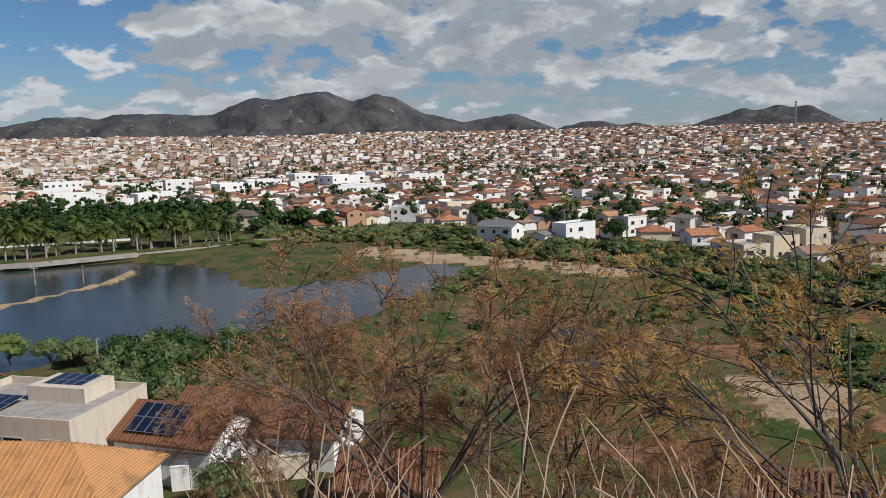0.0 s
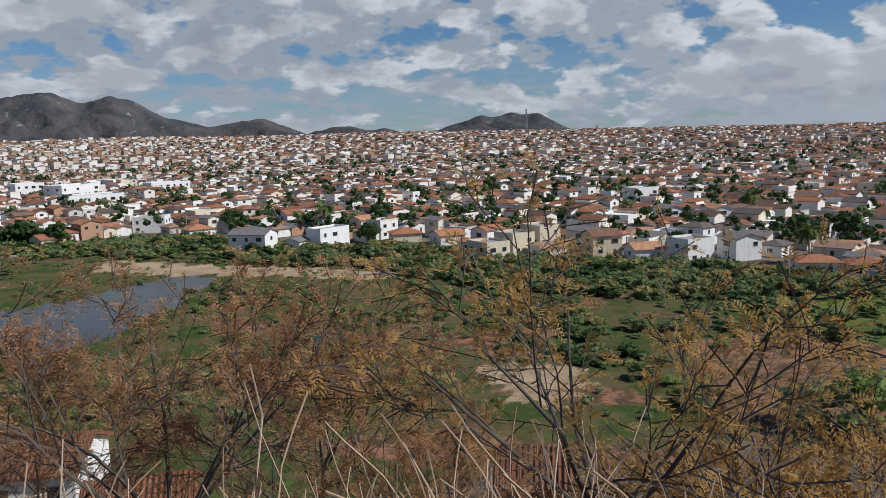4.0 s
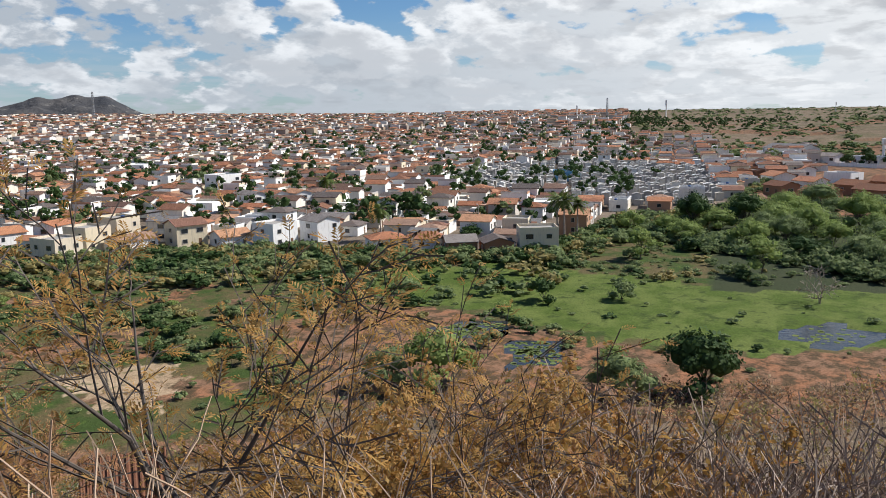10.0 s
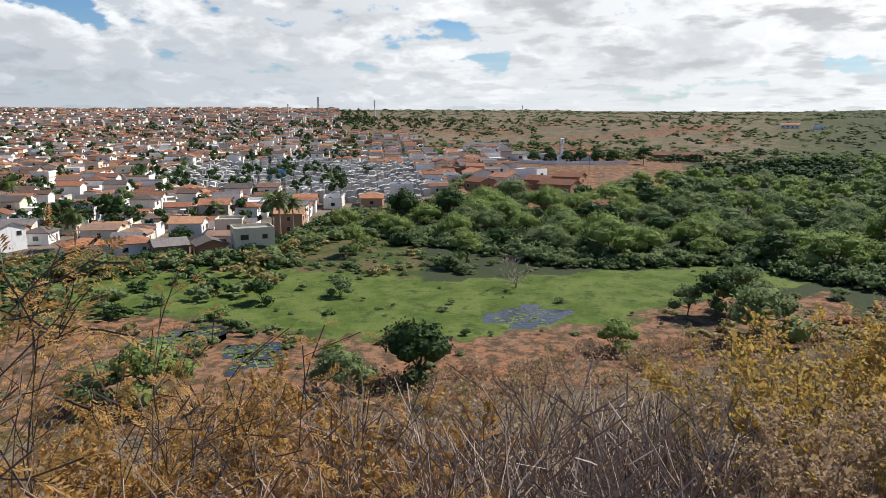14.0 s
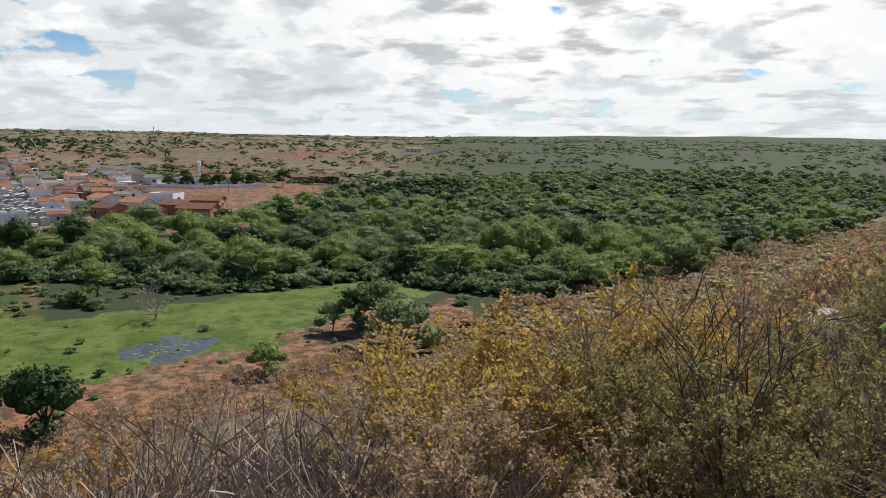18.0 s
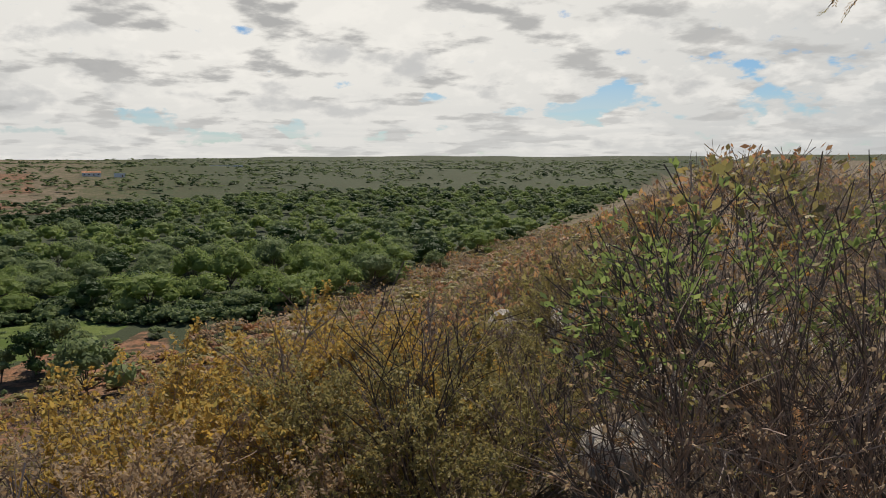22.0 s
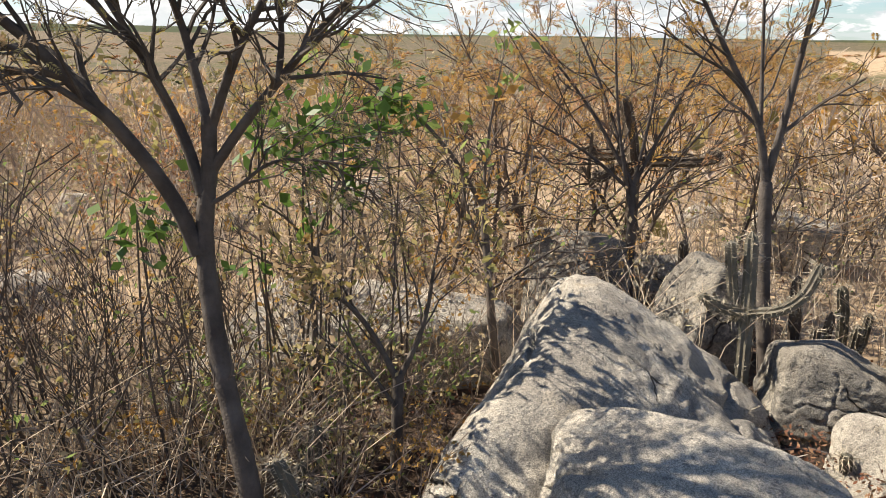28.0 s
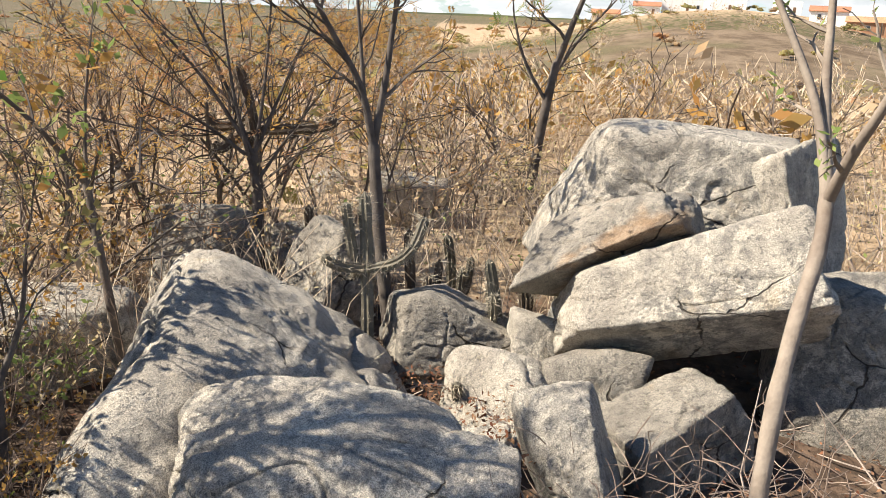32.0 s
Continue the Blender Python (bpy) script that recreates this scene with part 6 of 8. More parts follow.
def build_scrub():
    rng = np.random.default_rng(91)
    hero = [Shrubs(300 + i, 1.0, 7, 3, "feather", n, 0.0235, 1.05, 0.0055, 5, (4, 5), 0.02, 0.28, (25, 58), 0.0011, 3, first=0.3, trunk=0.42) for i, n in enumerate((6500, 5900))]
    fan = [Shrubs(305 + i, 1.0, 6, 3, "feather", n, 0.028, 0.95, 0.0048, 6, (3, 4), 0.03, 0.26, (22, 50), 0.0011, 5, first=0.25, trunk=tr) for i, (n, tr) in enumerate(((1200, 0.5), (1150, 0.35), (600, 0.4)))]
    domed = [Shrubs(308 + i, 1.0, 6, 2, "feather", n, 0.055, 0.85, 0.014, 4, (4, 6), 0.03, 0.28, (25, 55), 0.0022, 4, first=0.3) for i, n in enumerate((360, 300))]
    open_ = [Shrubs(310 + i, 1.0, 6, 2, "feather", n, 0.055, 0.75, 0.014, 4, (3, 5), 0.05, 0.26, (22, 50), 0.0020, 4, first=0.3) for i, n in enumerate((120, 90, 50))]
    stems = [Shrubs(320 + i, 1.0, 9, 2, "tuft", n, 0.013, 0.42, 0.0085, 4, (4, 6), 0.10, 0.22, (18, 42), 0.0018, first=0.3) for i, n in enumerate((90, 40, 60))]
    leafy = [Shrubs(325, 1.0, 6, 2, "tuft", 200, 0.017, 0.55, 0.0075, 4, (3, 5), 0.06, 0.36, (20, 50), 0.0018, first=0.45)]
    bush = [Shrubs(330 + i, 1.0, 8, 3, "tuft", n, 0.0125, 0.75, 0.010, 4, (4, 5), 0.04, 0.26, (25, 55), 0.0011, first=0.25) for i, n in enumerate((5600, 4800))]
    scrubby = [Shrubs(335 + i, 1.0, 8, 2, "tuft", n, 0.022, 0.7, 0.010, 4, (4, 6), 0.05, 0.26, (22, 50), 0.0022, first=0.25) for i, n in enumerate((170, 110))]
    bare = [Shrubs(315 + i, 1.0, 7, 2, "tuft", n, 0.011, 0.5, 0.0085, 4, (5, 7), 0.06, 0.24, (20, 46), 0.0021, first=0.25) for i, n in enumerate((0, 40, 25))]
    # the plants nearest to the camera: shape, bearing, distance, size, bark, leaf
    for sh, az, r, size, bark, leaf, label in (
            (hero[0], 3.0, 9.0, 5.7, "brown", "rust", "wide domed mimosa shrub with rusty feathery leaves"), (hero[1], -7.0, 11.0, 6.0, "brown", "rust", "domed mimosa shrub with rusty leaves"),
            (fan[0], -28.2, 7.0, 6.0, "dark", "ochre", "open branched mimosa with golden-brown leaves"), (fan[1], -38.0, 8.0, 5.4, "brown", "ochre", "leaning mimosa with sparse golden leaves"),
            (fan[2], -20.5, 8.4, 3.9, "dark", "rust", "sparse thorny shrub with few leaves"), (hero[1], 12.5, 11.5, 4.4, "brown", "rust", "low mimosa shrub above the roofs"),
            (hero[0], -14.0, 11.5, 4.6, "brown", "rust", "rounded brown mimosa shrub"), (fan[1], -45.5, 7.5, 5.0, "brown", "ochre", "golden-leaved mimosa on the slope"),
            (fan[0], -51.0, 10.5, 3.6, "brown", "ochre", "golden-leaved mimosa shrub on the slope"), (fan[2], -42.0, 11.5, 3.6, "brown", "ochre", "sparse golden mimosa shrub"),
            (fan[2], -33.0, 11.0, 3.2, "brown", "rust", "low sparse rusty mimosa shrub"), (fan[2], -57.5, 8.5, 4.0, "grey", "rust", "bare thorny shrub with grey twigs"),
            (bush[0], -112.0, 10.0, 2.3, "dark", "olive", "dense olive bush on the slope"), (bush[1], -117.5, 9.0, 2.0, "dark", "olive", "dense olive bush near the brow"), (bush[0], -108.0, 12.5, 2.4, "dark", "olive", "olive bush below the brow"),
            (bush[1], -121.0, 12.0, 2.0, "dark", "olive", "olive bush near the brow"), (bush[0], -126.0, 16.0, 2.0, "dark", "olive", "olive bush along the ridge"),
            (bush[1], -101.5, 10.0, 1.8, "grey", "olive", "low grey-green bush on the slope"), (stems[0], -144.0, 6.2, 2.1, "brown", "olive", "thicket of dark upright stems"), (stems[0], -136.0, 5.6, 1.9, "umber", "tan", "thicket of dark bare stems"),
            (stems[1], -149.5, 5.8, 2.0, "brown", "tan", "thicket of dark bare stems"), (stems[0], -153.5, 6.2, 2.0, "umber", "olive", "thicket of dark upright stems"), (stems[1], -128.0, 7.4, 1.9, "umber", "olive", "thicket of dark bare stems"),
            (stems[2], -140.5, 5.2, 1.7, "umber", "tan", "low thicket of dark twigs"), (stems[1], -132.5, 6.2, 1.9, "brown", "tan", "thicket of dark bare stems"), (stems[2], -157.5, 5.0, 1.6, "dark", "ochre", "low thicket with a few golden leaves"),
            (stems[0], -162.0, 5.6, 1.7, "dark", "ochre", "low thicket with golden leaves"), (stems[2], -166.5, 4.9, 1.5, "brown", "olive", "low brown leafy thicket"), (stems[1], -176.0, 5.8, 1.6, "brown", "ochre", "thin shrub with golden leaves")):
        sh.put(az, r, size, bark, leaf, label=label)
    # plants whose tops stand against the view: shape, bearing, distance, angle of the top, bark, leaf
    for sh, az, r, el, bark, leaf, label in (
            (bush[0], -99.6, 13.0, -13.4, "umber", "gold", "dense golden-leaved bush on the slope"), (bush[1], -102.2, 12.2, -14.0, "umber", "gold", "golden-leaved bush on the slope"), (bush[1], -107.0, 15.5, -11.2, "umber", "gold", "tall golden-leaved bush on the slope"),
            (bush[0], -112.6, 13.0, -12.0, "umber", "gold", "golden-leaved bush below the brow"),
            (bare[1], -107.5, 12.0, -10.2, "umber", "gold", "dark-branched shrub among golden bushes"), (bare[0], -116.5, 9.5, -10.0, "dark", "olive", "leafless dark-branched shrub on the slope"),
            (bush[0], -46.5, 9.8, -23.0, "umber", "ochre", "golden-leaved bush on the brow"), (bush[1], -51.0, 8.6, -22.8, "umber", "ochre", "golden-leaved bush on the brow"), (bush[0], -55.5, 9.4, -22.3, "umber", "ochre", "golden-leaved bush on the brow"),
            (bush[1], -60.0, 11.0, -22.8, "umber", "ochre", "thin golden-leaved bush on the brow"), (bush[1], -41.5, 10.5, -24.0, "umber", "ochre", "golden-leaved bush on the brow"), (bush[0], -36.0, 9.5, -26.0, "umber", "ochre", "low golden-leaved bush on the brow"),
            (leafy[0], -131.0, 7.8, -3.0, "dark", "light", "dark-stemmed shrub topped with pale green leaves"), (leafy[0], -134.5, 7.4, -1.0, "dark", "light", "tall dark-stemmed shrub with pale green top leaves"), (leafy[0], -138.8, 7.6, 1.0, "dark", "light", "tall dark-stemmed shrub with pale green top leaves"),
            (leafy[0], -141.5, 7.0, -4.0, "dark", "light", "dark-stemmed shrub with pale green leaves")):
        sh.reach(az, r, el, bark, leaf, label)
    # bare thorny thicket along the brow
    for k in range(64):
        az = -56.0 - 44.0 * (k + rng.random()) / 64
        r = rng.uniform(7.0, 14.0)
        bare[k % 3].reach(az, r, rng.uniform(-27.0, -21.8) + (0.0 if az > -74 else 1.8), str(rng.choice(["umber", "umber", "grey", "brown"])), str(rng.choice(["rust", "ochre", "tan"])), turn=rng.uniform(0, 360))
    # the rest of the near slope
    n = 0
    for _ in range(900):
        az, r = rng.uniform(-128, 18), math.sqrt(rng.uniform(7.5 ** 2, 22 ** 2))
        x, y = seen(az, r)
        u = float(slope_u(x, y))
        if u < 0.03 or n > 105 or az > -46:
            continue
        if az > -45:
            sh, bark, leaf, size = domed[int(rng.integers(2))] if rng.random() < 0.6 else open_[int(rng.integers(3))], "brown", str(rng.choice(["rust", "rust", "ochre", "olive"])), rng.uniform(1.8, 3.2)
        elif az > -84:
            sh, bark, leaf, size = (stems[int(rng.integers(2))] if rng.random() < 0.6 else open_[2]), str(rng.choice(["umber", "umber", "brown"])), str(rng.choice(["ochre", "rust", "tan"])), rng.uniform(1.7, 2.8)
        elif az > -104:
            sh, bark, leaf, size = (bush[int(rng.integers(2))] if rng.random() < 0.35 else stems[int(rng.integers(3))]), str(rng.choice(["umber", "umber", "brown"])), str(rng.choice(["tan", "tan", "olive"])), rng.uniform(1.5, 2.6)
        else:
            sh, bark, leaf, size = (bush[int(rng.integers(2))] if rng.random() < 0.35 else stems[int(rng.integers(3))]), str(rng.choice(["umber", "dark"])), str(rng.choice(["olive", "olive", "tan"])), rng.uniform(1.3, 2.2)
        sh.put(az, r, size, bark, leaf, turn=rng.uniform(0, 360))
        n += 1
    n = 0
    for _ in range(1500):
        az, r = rng.uniform(-252, -128), 5.5 + 16 * rng.random() ** 1.2
        x, y = seen(az, r)
        if n > 95 or float(slope_u(x, y)) > 0.25 or (az < -180 and r < 8.2) or (az < -222 and r < 9) or (-180 < az < -160 and r < 5.5) or (-176 < az < -148 and r < 10.5 and rng.random() < 0.75):
            continue
        if az < -166 and rng.random() < 0.45:
            continue
        kind = rng.random()
        sh = scrubby[int(rng.integers(2))] if kind < 0.5 else stems[int(rng.integers(3))] if kind < 0.8 else domed[int(rng.integers(2))]
        sh.put(az, r, rng.uniform(1.1, 1.9) * (1.25 if r > 14 else 1.0), str(rng.choice(["grey", "grey", "dark"] if az > -155 else ["grey", "pale", "pale", "brown"])), str(rng.choice(["olive", "tan", "ochre", "rust"] if az > -175 else ["pale", "pale", "pale", "tan"])), turn=rng.uniform(0, 360))
        n += 1
    for az, r, size, sh, leaf, label in ((163, 9.6, 3.0, domed[0], "ochre", "golden feathery mimosa beyond the rocks"), (155, 9.2, 2.6, open_[0], "rust", "rusty feathery mimosa beyond the rocks"), (170, 8.8, 2.8, domed[1], "rust", "rusty feathery mimosa behind boulders"),
                                         (140, 12.0, 2.8, domed[0], "ochre", "golden mimosa beyond the boulders"), (176, 7.6, 2.3, open_[1], "ochre", "thin golden mimosa behind boulders"), (148, 10.0, 2.0, scrubby[0], "tan", "withered shrub behind the boulders")):
        sh.put(az, r, size, "brown", leaf, label=label)
    for az, r, size, sh, leaf, label in ((175, 8.2, 2.7, fan[2], "ochre", "feathery orange mimosa behind the boulders"), (169, 9.2, 3.0, fan[1], "ochre", "wide feathery orange mimosa behind the boulders"), (162, 10.5, 3.0, fan[0], "ochre", "golden feathery mimosa beyond the boulders"),
                                         (-178, 9.5, 2.6, fan[2], "ochre", "low rusty mimosa on the plateau"), (153, 12.5, 3.0, hero[1], "ochre", "golden feathery mimosa on the plateau"), (-155, 12.5, 2.6, hero[0], "ochre", "golden feathery mimosa on the plateau")):
        sh.put(az, r, size, "umber", leaf, label=label)
    for az, r, size, sh, leaf in ((174.0, 4.3, 0.8, scrubby[0], "ochre"), (178.5, 3.7, 0.6, scrubby[1], "olive"), (-177.0, 4.4, 0.8, scrubby[0], "pale"), (171.5, 5.4, 0.9, scrubby[1], "pale"), (177.0, 6.2, 1.1, scrubby[0], "ochre"), (-179.5, 7.0, 1.3, scrubby[1], "pale"), (172.5, 7.4, 1.3, scrubby[0], "ochre"), (167.0, 8.0, 1.4, scrubby[1], "pale"), (176.7, 5.2, 1.0, scrubby[0], "light"), (-178.7, 4.6, 0.8, scrubby[1], "olive"), (-174.0, 5.0, 1.0, scrubby[0], "light"), (-169.5, 5.0, 0.9, scrubby[1], "ochre")):
        sh.put(az, r, size, "umber", leaf)
    # farther scrub, too many to count
    light = [twiggy(340 + i, 1.0, 7, 1, "card", 22, 0.085, 0.75, 0.010, 2, (4, 6), 0.05, 0.3, (25, 60), 0.006, first=0.25) for i in range(4)]
    acc = {k: Acc() for k in ("rust", "ochre", "olive", "tan")}
    wood = {k: Acc() for k in ("grey", "umber", "brown")}
    mid = [twiggy(350 + i, 1.0, 8, 2, "card", n, 0.030, 0.65, 0.010, 2, (3, 5), 0.05, 0.26, (22, 50), 0.0032, first=0.25) for i, n in enumerate((110, 80, 60, 130))]
    straw = Acc()
    for _ in range(4600):
        q = rng.random()
        if q < 0.42:
            front, az, r = True, rng.uniform(-131, 26), math.sqrt(rng.uniform(20 ** 2, 96 ** 2))
        elif q < 0.58:
            front, az, r = True, rng.uniform(-134, -92), rng.uniform(40, 260)
        else:
            front, az, r = False, rng.uniform(-252, -126), math.sqrt(rng.uniform(12 ** 2, 95 ** 2)) if rng.random() < 0.75 else rng.uniform(60, 260)
        x, y = seen(az, r)
        u = float(slope_u(x, y))
        if front and not 0.06 < u < 1.02 or not front and u > 0.4:
            continue
        if az > 5 and u > 0.7 or (az > -8 and u > 0.85) or (front and az > -46 and rng.random() < 0.45):
            continue
        if 118 < az % 360 < 140 and r > 45 and rng.random() < 0.35:
            continue
        m = move(x, y, place_z(x, y) - 0.1, rng.uniform(0, 360), rng.uniform(1.4, 2.6) * (1 if r < 120 else 1.6))
        k = int(rng.integers(4))
        leaf = str(rng.choice(["rust", "ochre", "olive"] if az > -45 else ["tan", "rust", "olive", "tan"] if az > -84 else ["ochre", "olive", "tan"] if az > -110 else ["olive", "tan", "rust", "olive"] if az > -150 else ["tan", "tan", "ochre", "olive"]))
        src = mid[k] if r < 27 and rng.random() < 0.6 else light[k]
        (straw if not front and rng.random() < (0.75 if az < -165 else 0.4) else wood["grey" if rng.random() < 0.65 else "brown"]).merge(src[0], m)
        acc[leaf].merge(src[1], m)
    lumps = [crown_tree(345 + i, 2.2, 2.0, 3, 50, 0.42, 0.75, 0.04, 0) for i in range(3)]
    for _ in range(900):
        az, r = rng.uniform(-252, -138), 60 + 900 * rng.random() ** 1.8
        x, y = seen(az, r)
        if float(slope_u(x, y)) > 0.2 or 118 < az % 360 < 140 and rng.random() < 0.4:
            continue
        acc[str(rng.choice(["olive", "tan", "rust", "olive"]))].merge(lumps[int(rng.integers(3))][1], move(x, y, place_z(x, y) - 0.2, rng.uniform(0, 360), rng.uniform(0.7, 1.2) * (1 + r / 350), None, rng.uniform(0.6, 1.0) * (1 + r / 1200)))
    for _ in range(2600):
        az, r = rng.uniform(-136, -84), 24 + 290 * rng.random() ** 1.2
        x, y = seen(az, r)
        u = float(slope_u(x, y))
        if not 0.03 < u < 1.04:
            continue
        if r < 100:
            src, s = light[int(rng.integers(4))], rng.uniform(1.2, 2.2)
            wood["umber" if rng.random() < 0.75 else "brown"].merge(src[0], move(x, y, place_z(x, y) - 0.1, rng.uniform(0, 360), s))
            if rng.random() < 0.5:
                acc[str(rng.choice(["olive", "tan", "ochre"]))].merge(src[1], move(x, y, place_z(x, y) - 0.1, rng.uniform(0, 360), s))
        else:
            acc[str(rng.choice(["olive", "olive", "tan", "rust"]))].merge(lumps[int(rng.integers(3))][1], move(x, y, place_z(x, y) - 0.2, rng.uniform(0, 360), rng.uniform(0.8, 1.5), None, rng.uniform(0.5, 0.9)))
    for k, a in acc.items():
        stuff("scrub_leaves", a, [LEAVES[k]], "%s foliage of the dry hillside scrub" % SHRUB_WORDS[k], "scrub")
    stuff("dry_thicket", straw, [M_STRAW], "pale straw-coloured dry twigs on the plateau", "scrub")
    for k, a in wood.items():
        stuff("scrub_twigs", a, [BARKS[k]], "%s tangled twigs of the dry scrub" % k, "scrub")


build_scrub()


M_STALK = rough_stuff("pale_stalks", (0.42, 0.29, 0.19), (0.60, 0.44, 0.31), 5.0, 60.0, 0.85, 0.3, 0.01)


def build_stalks():
    """Pale dry stalks that stand in front of the slope, and dead grass."""
    rng = np.random.default_rng(95)
    kinds = []
    for i in range(6):
        lines, tips = [], []
        r2 = np.random.default_rng(350 + i)
        for s in range(4):
            a = s * 1.7 + r2.uniform(0, 1)
            grow(r2, (math.cos(a) * 0.05, math.sin(a) * 0.05, -0.1), (math.cos(a) * 0.16, math.sin(a) * 0.16, 1), r2.uniform(0.65, 1.0), 0.0056, 1, lines, tips, 0.26, 0.12, (5, 7), (22, 48), 0.42, 7, 0.4)
        a = Acc()
        for pts, rr, lv in lines:
            tube(a, pts, np.maximum(rr, 0.0018), 4)
        kinds.append(a.mesh("stalks", [M_STALK]))
    for k in range(120):
        az = rng.uniform(-50, 20)
        r = rng.uniform(3.0, 5.2)
        x, y, z = polar(az, r)
        top = EYE_Z + math.tan(radians(rng.uniform(-24.5, -18.5))) * r
        h = max(0.8, min(3.2, top - z))
        e = thing("dry_stalk", x, y, z, rng.uniform(0, 360), "pale dry branching weed stalks on the brow", "weed", "dry stalks")
        e.scale = (h * 0.8, h * 0.8, h)
        tagged(part("stem", kinds[k % 6], None, e), kind="stuff")


build_stalks()


def build_dry_grass():
    """Fine dry stems that fill the ground between shrubs behind the rocks."""
    rng = np.random.default_rng(97)
    for name, mt, lab, n in (("dry_grass", M_STRAW, "pale dry grass and thin stems on the plateau", 7500), ("dry_stems", M_BARK_GREY, "thin grey-brown dead stems on the plateau", 2600)):
        a = Acc()
        az, r = np.radians(rng.uniform(-254, -130, n)), 4.4 + 15 * rng.random(n) ** 1.35
        x, y = -np.sin(az) * r, np.cos(az) * r
        z = ground_z(x, y)
        keep = (slope_u(x, y) < 0.15) & ~((r < 5.6) & (np.degrees(az) < -180)) & ~((r < 6.6) & (np.degrees(az) < -205))
        for px, py, pz, rr in zip(x[keep], y[keep], z[keep], r[keep]):
            h = rng.uniform(0.2, 0.95)
            d = rng.normal(size=2) * 0.45 * h
            b = rng.normal(size=2) * 0.09
            tube(a, [(px, py, pz - 0.05), (px + d[0] * 0.35 + b[0], py + d[1] * 0.35 + b[1], pz + h * 0.55), (px + d[0], py + d[1], pz + h)], [0.0045, 0.0035, 0.0018], 3)
        stuff(name, a, [mt], lab, "dry grass")

    for name, mt, lab, n in (("thicket_leaves", M_LEAF_PALE, "withered leaves in the dry thicket", 7000), ("thicket_leaves", M_LEAF_TAN, "golden-brown leaves in the dry thicket", 4500), ("thicket_leaves", M_LEAF_LIGHT, "fresh green leaves in the dry thicket", 3000)):
        a = Acc()
        c = rng.uniform(-250, -150, n // 12)
        cr = 4.6 + 10 * rng.random(n // 12) ** 1.3
        cz = rng.uniform(0.15, 1.15, n // 12)
        k = rng.integers(0, n // 12, n)
        az, r = np.radians(c[k]), cr[k]
        x, y = -np.sin(az) * r, np.cos(az) * r
        z = ground_z(x, y) + cz[k]
        at = np.stack([x, y, z], 1) + rng.normal(size=(n, 3)) * np.array([0.22, 0.22, 0.14])
        deg = np.degrees(az)
        at = at[(slope_u(x, y) < 0.15) & ~((r < 4.9) & (deg < -176)) & ~((r < 6.4) & (deg < -187)) & ~((r < 7.5) & (deg < -205))]
        a.add(*leaf_cards(rng, at, np.tile([0, 0, 0.5], (len(at), 1)), 0.026, 1.8, 0.8))
        stuff(name, a, [mt], lab, "leaves")


build_dry_grass()

# ---- boulders behind the camera's stand ----
def rock_material(name, stain=None, light=1.0):
    """Weathered granite: pale grain, grey lichen in patches, dark hairline cracks and water streaks."""
    m, n = material(name)
    p = n.add("ShaderNodeTexCoord").outputs["Object"]
    wide = n.noise(p, 1.5, 6.0, 0.62)
    mott = n.noise(p, 9.0, 6.0, 0.7)
    spots = n.noise(p, 38.0, 5.0, 0.7)
    grain = n.noise(p, 150.0, 3.0, 0.7)
    # light below 1 scales every tone to a darker copy of the granite
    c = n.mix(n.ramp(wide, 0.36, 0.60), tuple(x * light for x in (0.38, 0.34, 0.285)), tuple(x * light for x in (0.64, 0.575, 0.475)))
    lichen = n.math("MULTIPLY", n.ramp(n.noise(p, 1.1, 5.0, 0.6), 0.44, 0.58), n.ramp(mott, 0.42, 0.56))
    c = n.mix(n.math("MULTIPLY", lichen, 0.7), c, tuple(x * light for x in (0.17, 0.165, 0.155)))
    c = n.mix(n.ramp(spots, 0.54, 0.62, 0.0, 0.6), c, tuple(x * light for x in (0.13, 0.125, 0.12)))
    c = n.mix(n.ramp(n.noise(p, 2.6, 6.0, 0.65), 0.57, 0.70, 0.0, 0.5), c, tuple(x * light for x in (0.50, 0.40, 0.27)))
    if stain:
        c = n.mix(n.ramp(n.noise(p, 1.4, 5.0, 0.6), 0.48, 0.62, 0.0, 0.6), c, c4(stain))
    streak = n.noise(n.vec("MULTIPLY", p, (5.0, 5.0, 0.7)), 1.0, 5.0, 0.6)
    c = n.mix(n.ramp(streak, 0.57, 0.68, 0.0, 0.5), c, tuple(x * light for x in (0.16, 0.15, 0.14)))
    c = n.mix(0.8, c, n.mix(n.ramp(grain, 0.32, 0.68), (0.38, 0.38, 0.38), (1.42, 1.41, 1.39)), "MULTIPLY")
    bent = n.vec("ADD", n.vec("MULTIPLY", p, (1.0, 1.0, 1.6)), n.vec("MULTIPLY", n.noise(p, 2.2, 4.0, 0.6, "Color"), (0.35, 0.35, 0.35)))
    cells = n.add("ShaderNodeTexVoronoi", {"Vector": bent, "Scale": 0.75}, feature="DISTANCE_TO_EDGE").outputs["Distance"]
    crack = n.math("MULTIPLY", n.ramp(cells, 0.002, 0.008, 1.0, 0.0), n.ramp(n.noise(p, 1.3, 2.0), 0.53, 0.60))
    c = n.mix(n.math("MULTIPLY", crack, 0.85), c, (0.045, 0.035, 0.028))
    h = n.math("SUBTRACT", n.math("ADD", n.math("MULTIPLY", grain, 0.16), n.math("ADD", n.math("MULTIPLY", spots, 0.30), n.math("MULTIPLY", mott, 0.8))), n.math("MULTIPLY", crack, 0.7))
    finish(n, c, 0.93, 0.0, h, 1.0, 0.06, 0.15)
    return m


M_ROCK = rock_material("granite")
# same granite at a lower tone: the shade among the rocks put into its colour
M_ROCK_SHADED = rock_material("shaded_granite", None, 0.68)
